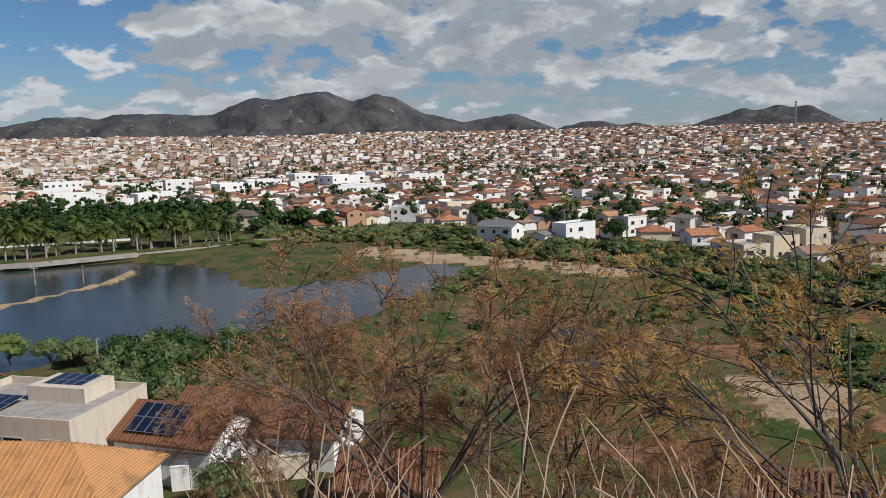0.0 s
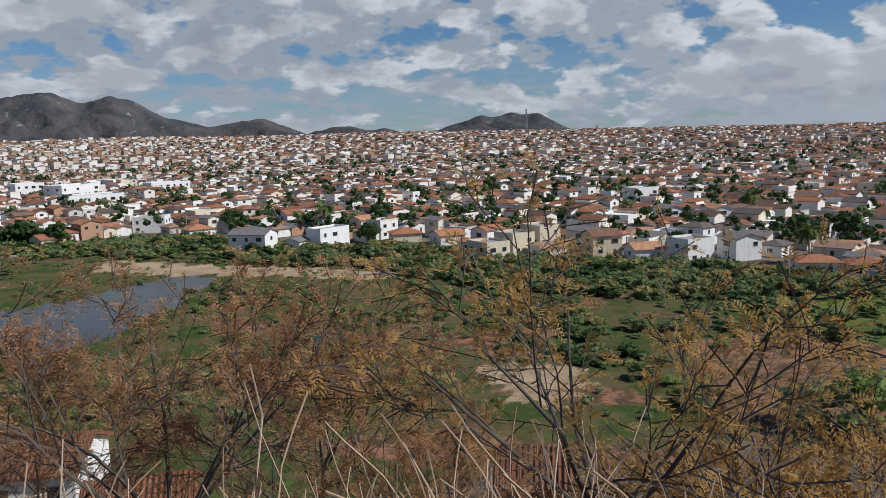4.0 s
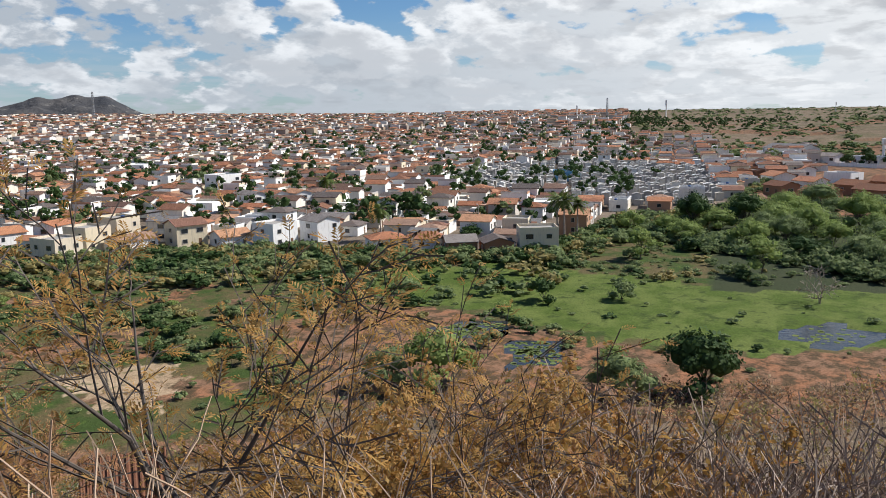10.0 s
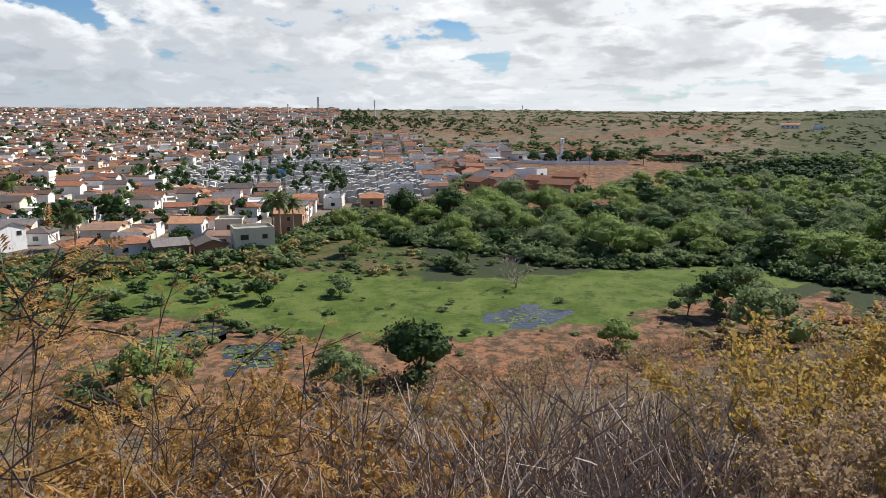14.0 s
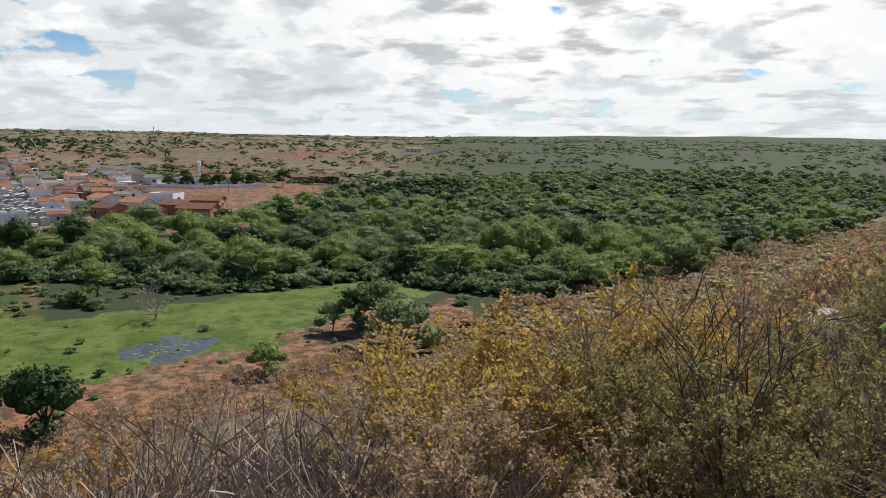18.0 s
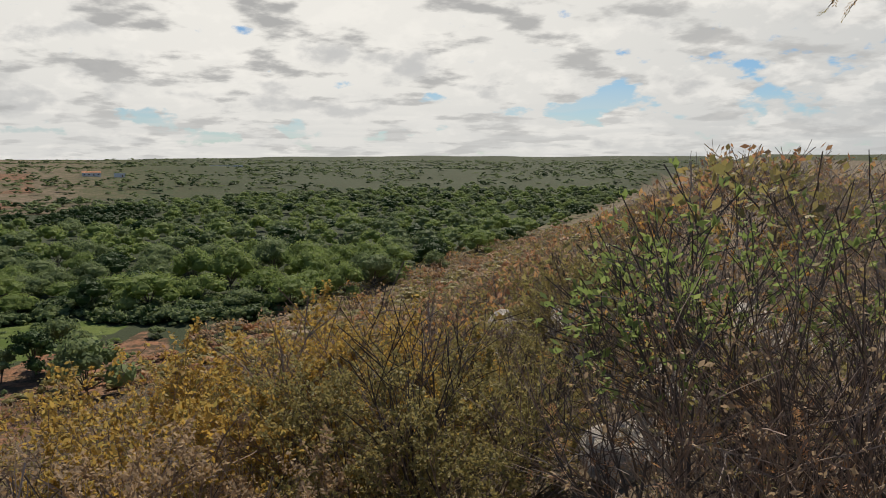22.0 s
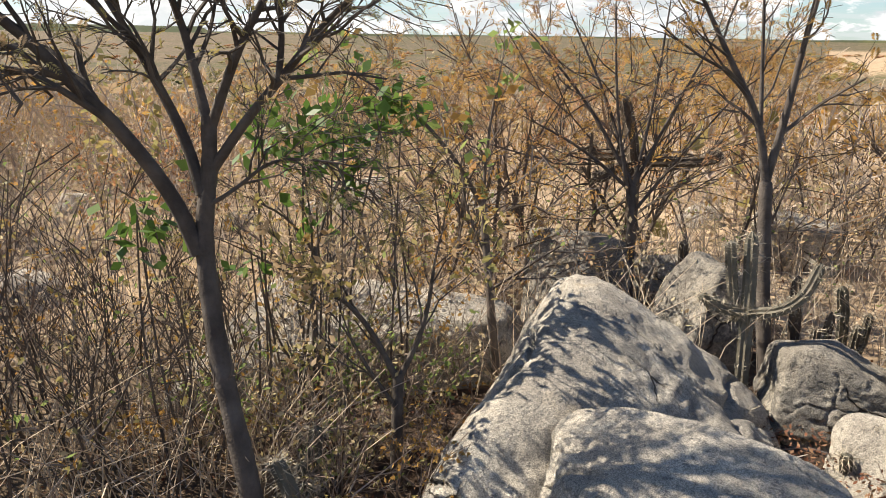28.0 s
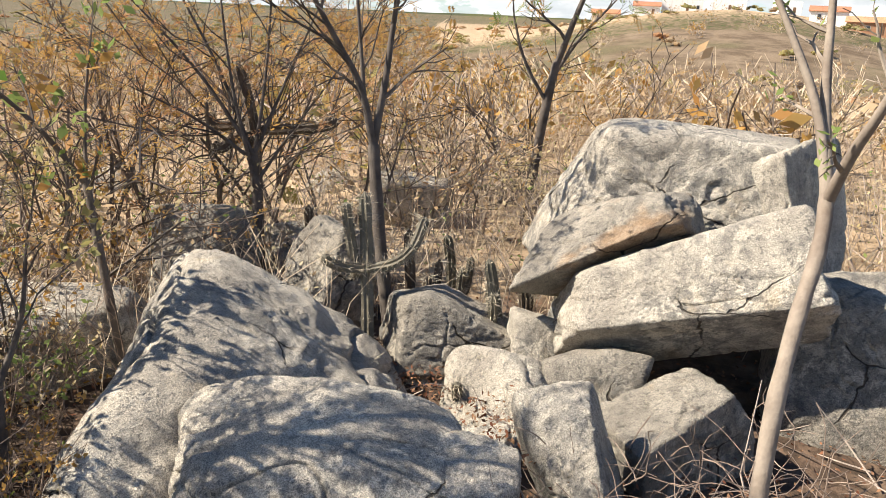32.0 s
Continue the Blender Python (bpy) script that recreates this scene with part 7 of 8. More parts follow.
M_ROCK_RUST = rock_material("stained_granite", (0.34, 0.20, 0.10), 0.72)


def rock(label, x, y, z, size, az, cuts=(), seed=0, tilt=(0, 0), mat=None, boxy=0.75, rough=0.06, level=5, extra_turn=0, edge=None):
    """A weathered boulder: a block bounded by cleavage planes with worn edges. Local x is across the view, y away, z up."""
    d, f = ico(level)
    rng = np.random.default_rng(seed + 700)
    planes = []
    for ax in range(3):
        for sg in (-1, 1):
            nrm = rng.normal(size=3) * 0.17
            nrm[ax] = sg
            planes.append((nrm, rng.uniform(0.86, 1.0)))
    for _ in range(5):
        planes.append((rng.normal(size=3), rng.uniform(0.92, 1.12)))
    planes += [(np.array(nrm, float), q) for nrm, q in cuts]
    edge = edge or (22.0 if boxy < 0.9 else 9.0)
    s = 0.0
    for nrm, q in planes:
        s = s + np.clip(d @ (nrm / np.linalg.norm(nrm)) / q, 0, None) ** edge
    v = d * (s ** (-1.0 / edge))[:, None]
    off = Vector(rng.uniform(-50, 50, 3))
    disp = np.array([0.5 * noise.noise(Vector(p) * 1.5 + off) + 0.30 * noise.noise(Vector(p) * 3.9 + off) + 0.20 * noise.noise(Vector(p) * 9.0 + off) + 0.10 * noise.noise(Vector(p) * 21.0 + off) for p in v])
    layer_ = np.array([noise.noise(Vector((p[0] * 0.9, p[1] * 0.9, p[2] * 2.2)) + off * 0.5) for p in v]) * 5
    disp = disp + 0.45 * (np.floor(layer_) + smooth((layer_ - np.floor(layer_)) * 6 - 2.5)) / 5
    ridge = np.array([abs(noise.noise(Vector(p) * 1.9 - off)) for p in v])
    v = (v + d * (disp * rough * 1.7 - np.where(ridge < 0.035, (0.035 - ridge) * 1.7, 0))[:, None]) * np.array(size)
    o = new("boulder", mesh_np("boulder", v, f, [mat or M_ROCK], smooth=True))
    o.matrix_world = pose(x, y, z, 0, 0, az + extra_turn) @ pose(0, 0, 0, tilt[0], tilt[1], 0)
    return tagged(o, label, "rock", "boulders")


def build_rocks():
    rock("large pale granite boulder with a steep side", -1.35, -4.5, 25.3, (1.5, 1.7, 1.3), 160, [((-0.9, 0.1, 0.35), 0.52), ((0.62, -0.05, 0.8), 0.74), ((0.45, -0.75, 0.5), 0.56), ((-0.1, -0.3, 0.95), 0.80), ((0, 1, 0.1), 0.7)], 1, (0, 0), None, 0.75, 0.05, 6, 0, 8.0)
    rock("broad low granite boulder with cracks and litter", -1.38, -2.85, 25.5, (1.0, 1.0, 1.0), 152, [((0.0, -0.46, 0.88), 0.39), ((0.05, 0.4, 0.92), 0.42), ((-0.95, -0.15, 0.25), 0.92), ((0.85, -0.2, 0.45), 0.80), ((0, -0.9, 0.43), 0.80)], 2, (0, 0), None, 0.75, 0.035, 6, 0, 14.0)
    rock("granite cap split from the boulder under it", -1.52, -3.26, 25.89, (0.84, 0.50, 0.36), 152, [((-0.15, -0.97, 0.3), 0.78), ((-0.6, -0.3, 0.75), 0.84), ((0.6, -0.2, 0.75), 0.84), ((0, -0.45, 0.9), 0.86)], 5, (0, 3), None, 0.75, 0.04, 6, 0, 7.0)
    rock("angular block at the cap's corner", -1.98, -2.80, 25.88, (0.25, 0.28, 0.20), 150, [((-0.3, -0.3, 0.9), 0.7), ((0.5, -0.8, 0.2), 0.7)], 41, (0, 8), None, 0.75, 0.05)
    rock("angular granite block against a boulder", -2.47, -3.52, 25.35, (0.34, 0.36, 0.36), 143, [((0.4, -0.8, 0.3), 0.6), ((0, 0.1, 1), 0.8)], 3, (0, -8))
    rock("pale wedge of granite between boulders", -3.15, -3.85, 25.45, (0.52, 0.42, 0.46), 139, [((-0.5, -0.6, 0.6), 0.55), ((0.6, -0.2, 0.7), 0.6)], 4)
    rock("upright egg-shaped granite stone", -2.83, -2.80, 25.74, (0.35, 0.36, 0.47), 133, [((0.92, -0.38, 0.05), 0.18), ((-0.3, -0.6, 0.7), 0.72)], 5, (-6, -16), None, 0.75, 0.05, 5, 25, 8.0)
    rock("square granite block, its tone darkened for shade", -3.70, -2.98, 25.62, (0.50, 0.46, 0.42), 160, [((0.35, -0.93, -0.05), 0.42), ((-0.1, 0.12, 1), 0.7), ((0.9, 0, 0.2), 0.75)], 6, (0, -14), M_ROCK_SHADED)
    rock("long tilted granite slab, overhanging", -4.20, -3.52, 26.20, (0.98, 0.55, 0.46), 128, [((0, -0.85, 0.52), 0.52), ((0.05, -0.75, -0.66), 0.36), ((-0.9, -0.2, 0.2), 0.82)], 7, (0, -15), None, 0.7, 0.05)
    rock("wedge-shaped slab with orange lichen", -4.08, -4.15, 26.43, (0.64, 0.52, 0.38), 134, [((0.1, -0.72, -0.68), 0.26), ((-0.2, -0.45, 0.86), 0.6)], 8, (0, -24), M_ROCK_RUST, 0.8, 0.05)
    rock("big blocky boulder at the back", -5.10, -4.62, 26.62, (0.90, 0.70, 0.74), 131, [((0.05, -0.95, 0.3), 0.62), ((0, 0, 1), 0.78), ((-0.85, -0.45, 0.2), 0.75)], 9, (0, 3), None, 0.65, 0.06)
    rock("split pointed piece of a boulder", -5.58, -3.74, 26.50, (0.44, 0.5, 0.76), 122, [((0.75, -0.45, 0.35), 0.42), ((-0.4, -0.9, 0.1), 0.6)], 10, (0, -6), None, 0.7)
    rock("dark boulder behind a pale one", -2.14, -7.2, 25.85, (0.52, 0.45, 0.42), 164, [((-0.6, -0.6, 0.5), 0.6), ((0.7, -0.5, 0.3), 0.6)], 11, (0, 0), M_ROCK_SHADED)
    rock("dark wedge of rock beside a cactus", -2.85, -6.1, 25.85, (0.40, 0.4, 0.44), 156, [((-0.7, -0.5, 0.4), 0.5), ((0.4, -0.7, 0.4), 0.6)], 12, (0, 12), M_ROCK_SHADED)
    rock("dark half-buried granite block", -3.2, -4.8, 25.75, (0.46, 0.36, 0.32), 146, [((0, -0.9, 0.3), 0.6), ((0.3, 0, 1), 0.7)], 13, (0, 14), M_ROCK_SHADED)
    rock("long pale slab beyond the shrubs", -0.2, -6.15, 25.55, (1.15, 0.75, 0.62), 177, [((-0.35, -0.3, 0.9), 0.55), ((0.2, -0.9, 0.4), 0.6)], 14, (0, 12))
    rock("small rounded granite stone", -2.22, -2.12, 25.62, (0.16, 0.17, 0.28), 131, [((0.5, -0.8, 0.2), 0.7)], 15, (0, 0), None, 0.9, 0.05, 3)
    rock("small granite stone among twigs", -2.9, -2.12, 25.75, (0.15, 0.15, 0.17), 123, [((0, -0.9, 0.4), 0.6)], 16, (0, 10), M_ROCK_SHADED, 0.8, 0.06, 3)
    rock("small grey stone among dead twigs", -2.9, -1.72, 25.82, (0.2, 0.2, 0.22), 117, [((0, -0.8, 0.6), 0.6)], 17, (0, -8), M_ROCK_SHADED, 0.8, 0.06, 3)
    rock("grey rock at a boulder's foot", -0.22, -3.25, 25.38, (0.30, 0.36, 0.30), 176, [((-0.4, -0.6, 0.6), 0.6), ((0.5, -0.6, 0.6), 0.62)], 18, (0, -20))
    rock("flat pale rock underfoot", 0.15, -2.45, 25.72, (0.45, 0.42, 0.36), 187, [((0, 0, 1), 0.8)], 19)
    rock("boulder behind the slabs, toned dark for shade", -5.15, -2.9, 25.95, (0.55, 0.5, 0.5), 117, [((0, -0.8, 0.4), 0.6)], 20, (0, 0), M_ROCK_SHADED)
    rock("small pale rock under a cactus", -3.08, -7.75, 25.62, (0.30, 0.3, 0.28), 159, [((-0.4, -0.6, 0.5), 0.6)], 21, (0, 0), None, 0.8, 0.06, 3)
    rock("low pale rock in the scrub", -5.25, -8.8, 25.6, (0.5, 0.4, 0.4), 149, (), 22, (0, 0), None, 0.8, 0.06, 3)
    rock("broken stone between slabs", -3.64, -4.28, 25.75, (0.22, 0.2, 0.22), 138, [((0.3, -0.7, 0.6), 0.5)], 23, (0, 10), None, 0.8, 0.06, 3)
    rock("broken stone under the slab", -3.62, -3.70, 25.72, (0.32, 0.26, 0.24), 133, [((0.2, -0.8, 0.5), 0.5)], 24, (0, -10), M_ROCK_SHADED, 0.8, 0.06, 3)
    rng = np.random.default_rng(99)
    for i in range(26):
        az, r = rng.uniform(-252, -95), rng.uniform(4.5, 16)
        x, y, z = polar(az, r)
        s = rng.uniform(0.10, 0.32)
        rock("small loose granite stone in litter", x, y, z + s * 0.15, (s * 1.3, s, s * 0.8), az, [((0.2, -0.7, 0.7), 0.6)], 30 + i, (0, rng.uniform(-20, 20)), None, 0.8, 0.07, 2)
    for az, r, s in ((-103.5, 8.0, 0.5), (-101.0, 8.6, 0.42), (-106.0, 7.6, 0.35), (-131, 8.2, 0.55), (-134, 9.2, 0.6), (-139.5, 12, 0.8), (-127, 18, 1.0), (-119, 24, 1.1), (-121.5, 30, 1.2)):
        x, y, z = polar(az, r)
        rock("pale flat granite outcrop among shrubs", x, y, z - s * 0.1, (s * 1.4, s, s * 0.5), az, [((0, -0.4, 0.9), 0.6)], int(r * 10), (0, 8), None, 0.8, 0.07, 3)


build_rocks()


# ---- litter and dead wood ----
def smooth_line(pts, k=2):
    pts = np.array(pts, float)
    for _ in range(k):
        q = [pts[0]]
        for a, b in zip(pts, pts[1:]):
            q += [a * 0.75 + b * 0.25, a * 0.25 + b * 0.75]
        q.append(pts[-1])
        pts = np.array(q)
    return pts


def build_litter():
    rng = np.random.default_rng(101)
    m_red = island_stuff("fallen_leaves", [(0.15, 0.055, 0.03), (0.20, 0.085, 0.045), (0.26, 0.15, 0.08), (0.12, 0.06, 0.04)], 0.8, 0.1, vary=0.1)
    n = 14000
    az, r = np.radians(rng.uniform(-255, -120, n)), 2.4 + 8 * rng.random(n) ** 1.3
    x, y = -np.sin(az) * r, np.cos(az) * r
    at = np.stack([x, y, ground_z(x, y) + 0.03 + 0.03 * rng.random(n)], 1)
    v, f = leaf_cards(rng, at, np.tile([0, 0, 1.0], (n, 1)), 0.018, 1.9, 0.6)
    a = Acc()
    a.add(v, f)
    for cx, cy, cz, sx, sy, k in ((-1.25, -2.90, 25.955, 0.26, 0.02, 220), (-1.72, -2.66, 25.95, 0.16, 0.025, 160), (-1.55, -2.42, 25.80, 0.10, 0.03, 120), (-2.55, -3.25, 25.85, 0.12, 0.22, 260), (-3.4, -3.9, 25.62, 0.5, 0.3, 700), (-2.9, -4.6, 25.6, 0.5, 0.3, 700), (-3.4, -2.4, 25.6, 0.5, 0.3, 600)):
        d = rng.normal(size=(k, 2))
        c_, s_ = math.cos(radians(154)), math.sin(radians(154))
        at = np.stack([cx + d[:, 0] * sx * c_ - d[:, 1] * sy * s_, cy + d[:, 0] * sx * s_ + d[:, 1] * sy * c_, np.full(k, cz) + rng.uniform(0, 0.02, k)], 1)
        v, f = leaf_cards(rng, at, np.tile([0, 0, 1.0], (k, 1)), 0.016, 2.2, 0.7)
        a.add(v, f)
    stuff("leaf_litter", a, [m_red], "reddish fallen leaves between the rocks", "leaf litter")
    sticks = Acc()
    for _ in range(420):
        az, r = radians(rng.uniform(-252, -120)), 2.6 + 8 * rng.random() ** 1.4
        x, y = -math.sin(az) * r, math.cos(az) * r
        z = place_z(x, y)
        a = rng.uniform(0, 6.28)
        ln = rng.uniform(0.2, 0.7)
        p = np.array([x, y, z + 0.03])
        d = np.array([math.cos(a), math.sin(a), rng.uniform(0.0, 0.9)])
        tube(sticks, [p, p + d * ln * 0.5 + rng.normal(size=3) * 0.04, p + d * ln + rng.normal(size=3) * 0.05], [0.007, 0.006, 0.003], 4)
    stuff("fallen_twigs", sticks, [M_BARK_GREY], "grey fallen twigs between the rocks", "twigs")
    tangle = Acc()
    for _ in range(300):
        p = np.array([-2.85 + rng.normal() * 0.46, -1.85 + rng.normal() * 0.42, 25.72 + rng.random() * 0.35])
        d = rng.normal(size=3) * np.array([1, 1, 0.5])
        d /= np.linalg.norm(d)
        q, pts = p.copy(), [p.copy()]
        for _k in range(5):
            d = d + rng.normal(size=3) * 0.35
            d /= np.linalg.norm(d)
            q = q + d * rng.uniform(0.06, 0.14)
            pts.append(q.copy())
        tube(tangle, smooth_line(pts, 1), np.linspace(0.0038, 0.0014, 12)[:len(smooth_line(pts, 1))], 4)
    # umber instead of grey bark puts the shade on this ground into the twigs
    stuff("dead_twig_tangle", tangle, [M_BARK_UMBER], "tangle of dead twigs by a stump, toned dark for shade", "twigs")


build_litter()


# ---- cacti ----
M_CACTUS = rough_stuff("cactus_skin", (0.12, 0.11, 0.08), (0.21, 0.185, 0.14), 8.0, 60.0, 0.75, 0.4, 0.01, stain=(0.22, 0.16, 0.10))
M_CACTUS_OLD = rough_stuff("old_cactus", (0.10, 0.075, 0.055), (0.17, 0.13, 0.095), 8.0, 60.0, 0.9, 0.5, 0.01)
M_SPINE = plain("spines", (0.50, 0.43, 0.32), 0.7)


def cactus_stem(pts, rad, ribs=7, seed=0):
    """A ribbed column with a rounded tip, and its spines."""
    rng = np.random.default_rng(seed)
    p = smooth_line(pts)
    n = len(p)
    tan = np.gradient(p, axis=0)
    tan /= np.linalg.norm(tan, axis=1)[:, None]
    ref = np.array([0.3, 0.9, 0.2])
    u = np.cross(tan, ref)
    u /= np.linalg.norm(u, axis=1)[:, None]
    w_ = np.cross(tan, u)
    k = ribs * 2
    a = np.arange(k) * 2 * np.pi / k
    prof = np.where(np.arange(k) % 2 == 0, 1.0, 0.72)
    taper = np.ones(n)
    taper[-1], taper[-2] = 0.25, 0.8
    ring = (u[:, None] * np.cos(a)[None, :, None] + w_[:, None] * np.sin(a)[None, :, None]) * prof[None, :, None] * (rad * taper)[:, None, None]
    v = (p[:, None] + ring).reshape(-1, 3)
    i, j = np.arange(n - 1)[:, None] * k, np.arange(k)[None, :]
    f = np.stack([i + j, i + (j + 1) % k, i + k + (j + 1) % k, i + k + j], -1).reshape(-1, 4)
    body, sp = Acc(), Acc()
    body.add(v, f)
    body.add(np.concatenate([p[-1:] + tan[-1:] * rad * 0.2, v[-k:]]), np.array([(0, 1 + x, 1 + (x + 1) % k) for x in range(k)]))
    for s in range(int(n * ribs * 4)):
        q, e = rng.integers(n - 1), int(rng.integers(ribs)) * 2
        base = p[q] + ring[q, e] + (p[q + 1] - p[q]) * rng.random()
        out = ring[q, e] / (np.linalg.norm(ring[q, e]) + 1e-9) + rng.normal(size=3) * 0.6
        side = np.cross(out, rng.normal(size=3))
        side *= 0.0022 / (np.linalg.norm(side) + 1e-9)
        sp.add([base - side, base + side, base + out * rng.uniform(0.02, 0.055)], np.array([[0, 1, 2]]))
    return body, sp


def cactus(label, stems, rad, mat=None, ribs=7, seed=0):
    base = np.array(stems[0][0])
    e = thing("cactus", *base, 0, label, "cactus")
    for i, pts in enumerate(stems):
        body, sp = cactus_stem(np.array(pts) - base, rad * (1 if i == 0 else 0.82), ribs, seed + i)
        o = part("column" if i == 0 else "arm", body, mat or M_CACTUS, e)
        tagged(part("spines", sp, M_SPINE, o, "pale thin spines"), kind="stuff")


cactus("old branching cactus with sideways arms", [
    [(-2.73, -7.57, 25.35), (-2.78, -7.72, 26.29), (-2.81, -7.82, 26.89), (-2.69, -7.92, 27.46)],
    [(-2.84, -7.8, 26.83), (-3.13, -7.59, 26.86), (-3.40, -7.38, 26.90), (-3.47, -7.35, 26.98)],
    [(-2.81, -7.83, 26.95), (-2.64, -7.98, 26.86), (-2.50, -8.12, 26.84), (-2.46, -8.15, 26.96)],
    [(-2.79, -7.81, 26.80), (-2.57, -7.78, 26.76), (-2.45, -7.69, 26.68), (-2.36, -7.72, 26.72)],
    [(-2.76, -7.66, 26.0), (-2.54, -7.52, 26.02), (-2.39, -7.48, 26.12)]], 0.062, M_CACTUS_OLD, 6, 400)
cactus("ribbed green cactus with a curved arm", [
    [(-2.69, -5.10, 25.4), (-2.75, -5.26, 26.28), (-2.78, -5.37, 26.72)],
    [(-2.76, -5.23, 26.18), (-2.88, -5.07, 26.24), (-3.02, -5.03, 26.36), (-3.11, -5.04, 26.58)],
    [(-2.70, -5.25, 26.18), (-2.52, -5.25, 26.22), (-2.38, -5.22, 26.32)],
    [(-2.69, -5.30, 26.1), (-2.64, -5.35, 26.5), (-2.63, -5.37, 26.66)]], 0.048, None, 8, 420)
for i, (az, r, h) in enumerate(((149, 6.4, 0.9), (146.5, 6.9, 0.75), (142.5, 6.0, 0.8), (141.0, 6.2, 0.6), (154.5, 6.8, 0.7), (158, 5.9, 0.45), (151.5, 5.2, 0.35), (144.5, 5.2, 0.4), (-176, 3.9, 0.5), (-174, 4.1, 0.4), (-177.5, 4.4, 0.45), (138.5, 7.0, 0.7), (156.5, 7.6, 0.8), (153, 7.4, 0.6))):
    x, y, z = polar(az, r)
    rr = random.Random(i)
    st = [[(x, y, z - 0.1), (x + rr.uniform(-0.05, 0.05), y, z + h * 0.5), (x + rr.uniform(-0.1, 0.1), y + rr.uniform(-0.1, 0.1), z + h)]]
    for k in range(2):
        a = rr.uniform(0, 6.28)
        st.append([(x, y, z + h * 0.15), (x + math.cos(a) * 0.16, y + math.sin(a) * 0.16, z + h * 0.2), (x + math.cos(a) * 0.2, y + math.sin(a) * 0.2, z + h * rr.uniform(0.5, 0.8))])
    cactus("clump of short ribbed cactus stems", st, 0.045, None if i % 3 else M_CACTUS_OLD, 8, 440 + 5 * i)


# ---- trees by the boulders ----
def limb_tree(label, trunk, limbs, radii, bark, leaf, twig_len=0.7, leaf_n=500, leaf_size=0.13, seed=0, level=2, pods=0, pairs=8, twigs=5, leaf_kind="feather", leaf2=None, name="tree", sides=9, up=0.05):
    """A tree whose trunk and limbs follow their lines; twigs and leaves grow from the limbs."""
    rng = np.random.default_rng(seed)
    base = np.array(trunk[0])
    e = thing(name, *base, 0, label, "tree")
    t = smooth_line(np.array(trunk) - base)
    a = Acc()
    tube(a, t, np.linspace(radii[0], radii[1], len(t)) * (1 + 0.06 * np.sin(np.arange(len(t)) * 2.1)), sides)
    part("trunk", a.mesh("trunk", [bark], True), bark, e)
    lines, tips = [], []
    for pts, r0, r1 in limbs:
        p = smooth_line(np.array(pts) - base)
        a = Acc()
        tube(a, p, np.linspace(r0, r1, len(p)), 7)
        part("limb", a.mesh("limb", [bark], True), bark, e)
        for k in range(twigs):
            f = 0.3 + 0.7 * (k + rng.random()) / twigs
            i = min(len(p) - 2, int(f * (len(p) - 1)))
            d = p[i + 1] - p[i]
            d /= np.linalg.norm(d)
            side = np.cross(d, rng.normal(size=3))
            side /= np.linalg.norm(side)
            q = radians(rng.uniform(25, 55))
            grow(rng, p[i], d * math.cos(q) + side * math.sin(q), twig_len * rng.uniform(0.6, 1.2), max(0.004, (r0 + (r1 - r0) * f) * 0.6), level, lines, tips, 0.36, up, (3, 4), (22, 52), 0.6, 5, 0.3)
        grow(rng, p[-1], p[-1] - p[-2], twig_len, r1, level, lines, tips, 0.22, up, (3, 4), (20, 45), 0.6, 5, 0.2)
    a = Acc()
    for pts, rr, lv in lines:
        tube(a, pts, np.maximum(rr, 0.0020), 4 if lv else 3)
    part("twig", a, bark, e)
    tips = [tips[i] for i in rng.permutation(len(tips))]
    for half, mt in ((0, leaf), (1, leaf2 or leaf)):
        g = Acc()
        for at, way in (tips[:leaf_n][half::2] if leaf_n < len(tips) else tips[half::2]):
            if leaf_kind == "feather":
                g.add(*feather(rng, at, way, leaf_size * rng.uniform(0.6, 1.3), pairs))
            else:
                g.add(*leaf_cards(rng, np.repeat(at[None], 3, 0) + rng.normal(size=(3, 3)) * leaf_size * 0.7, np.tile([0, 0, 0.4], (3, 1)), leaf_size, 1.8, 1.0))
        if g.n:
            part("foliage", g, mt, e)
    for k in range(pods):
        at, _ = tips[k * 3 % len(tips)]
        g = Acc()
        b = rng.normal(size=2) * 0.03
        tube(g, [at, at + (b[0], b[1], -0.05), at + (b[0] * 2, b[1] * 2, -0.1), at + (b[0], b[1], -0.15)], [0.004, 0.009, 0.009, 0.003], 5)
        part("seed_pod", g, M_BARK_DARK, e, "dark curved seed pod")
    return e


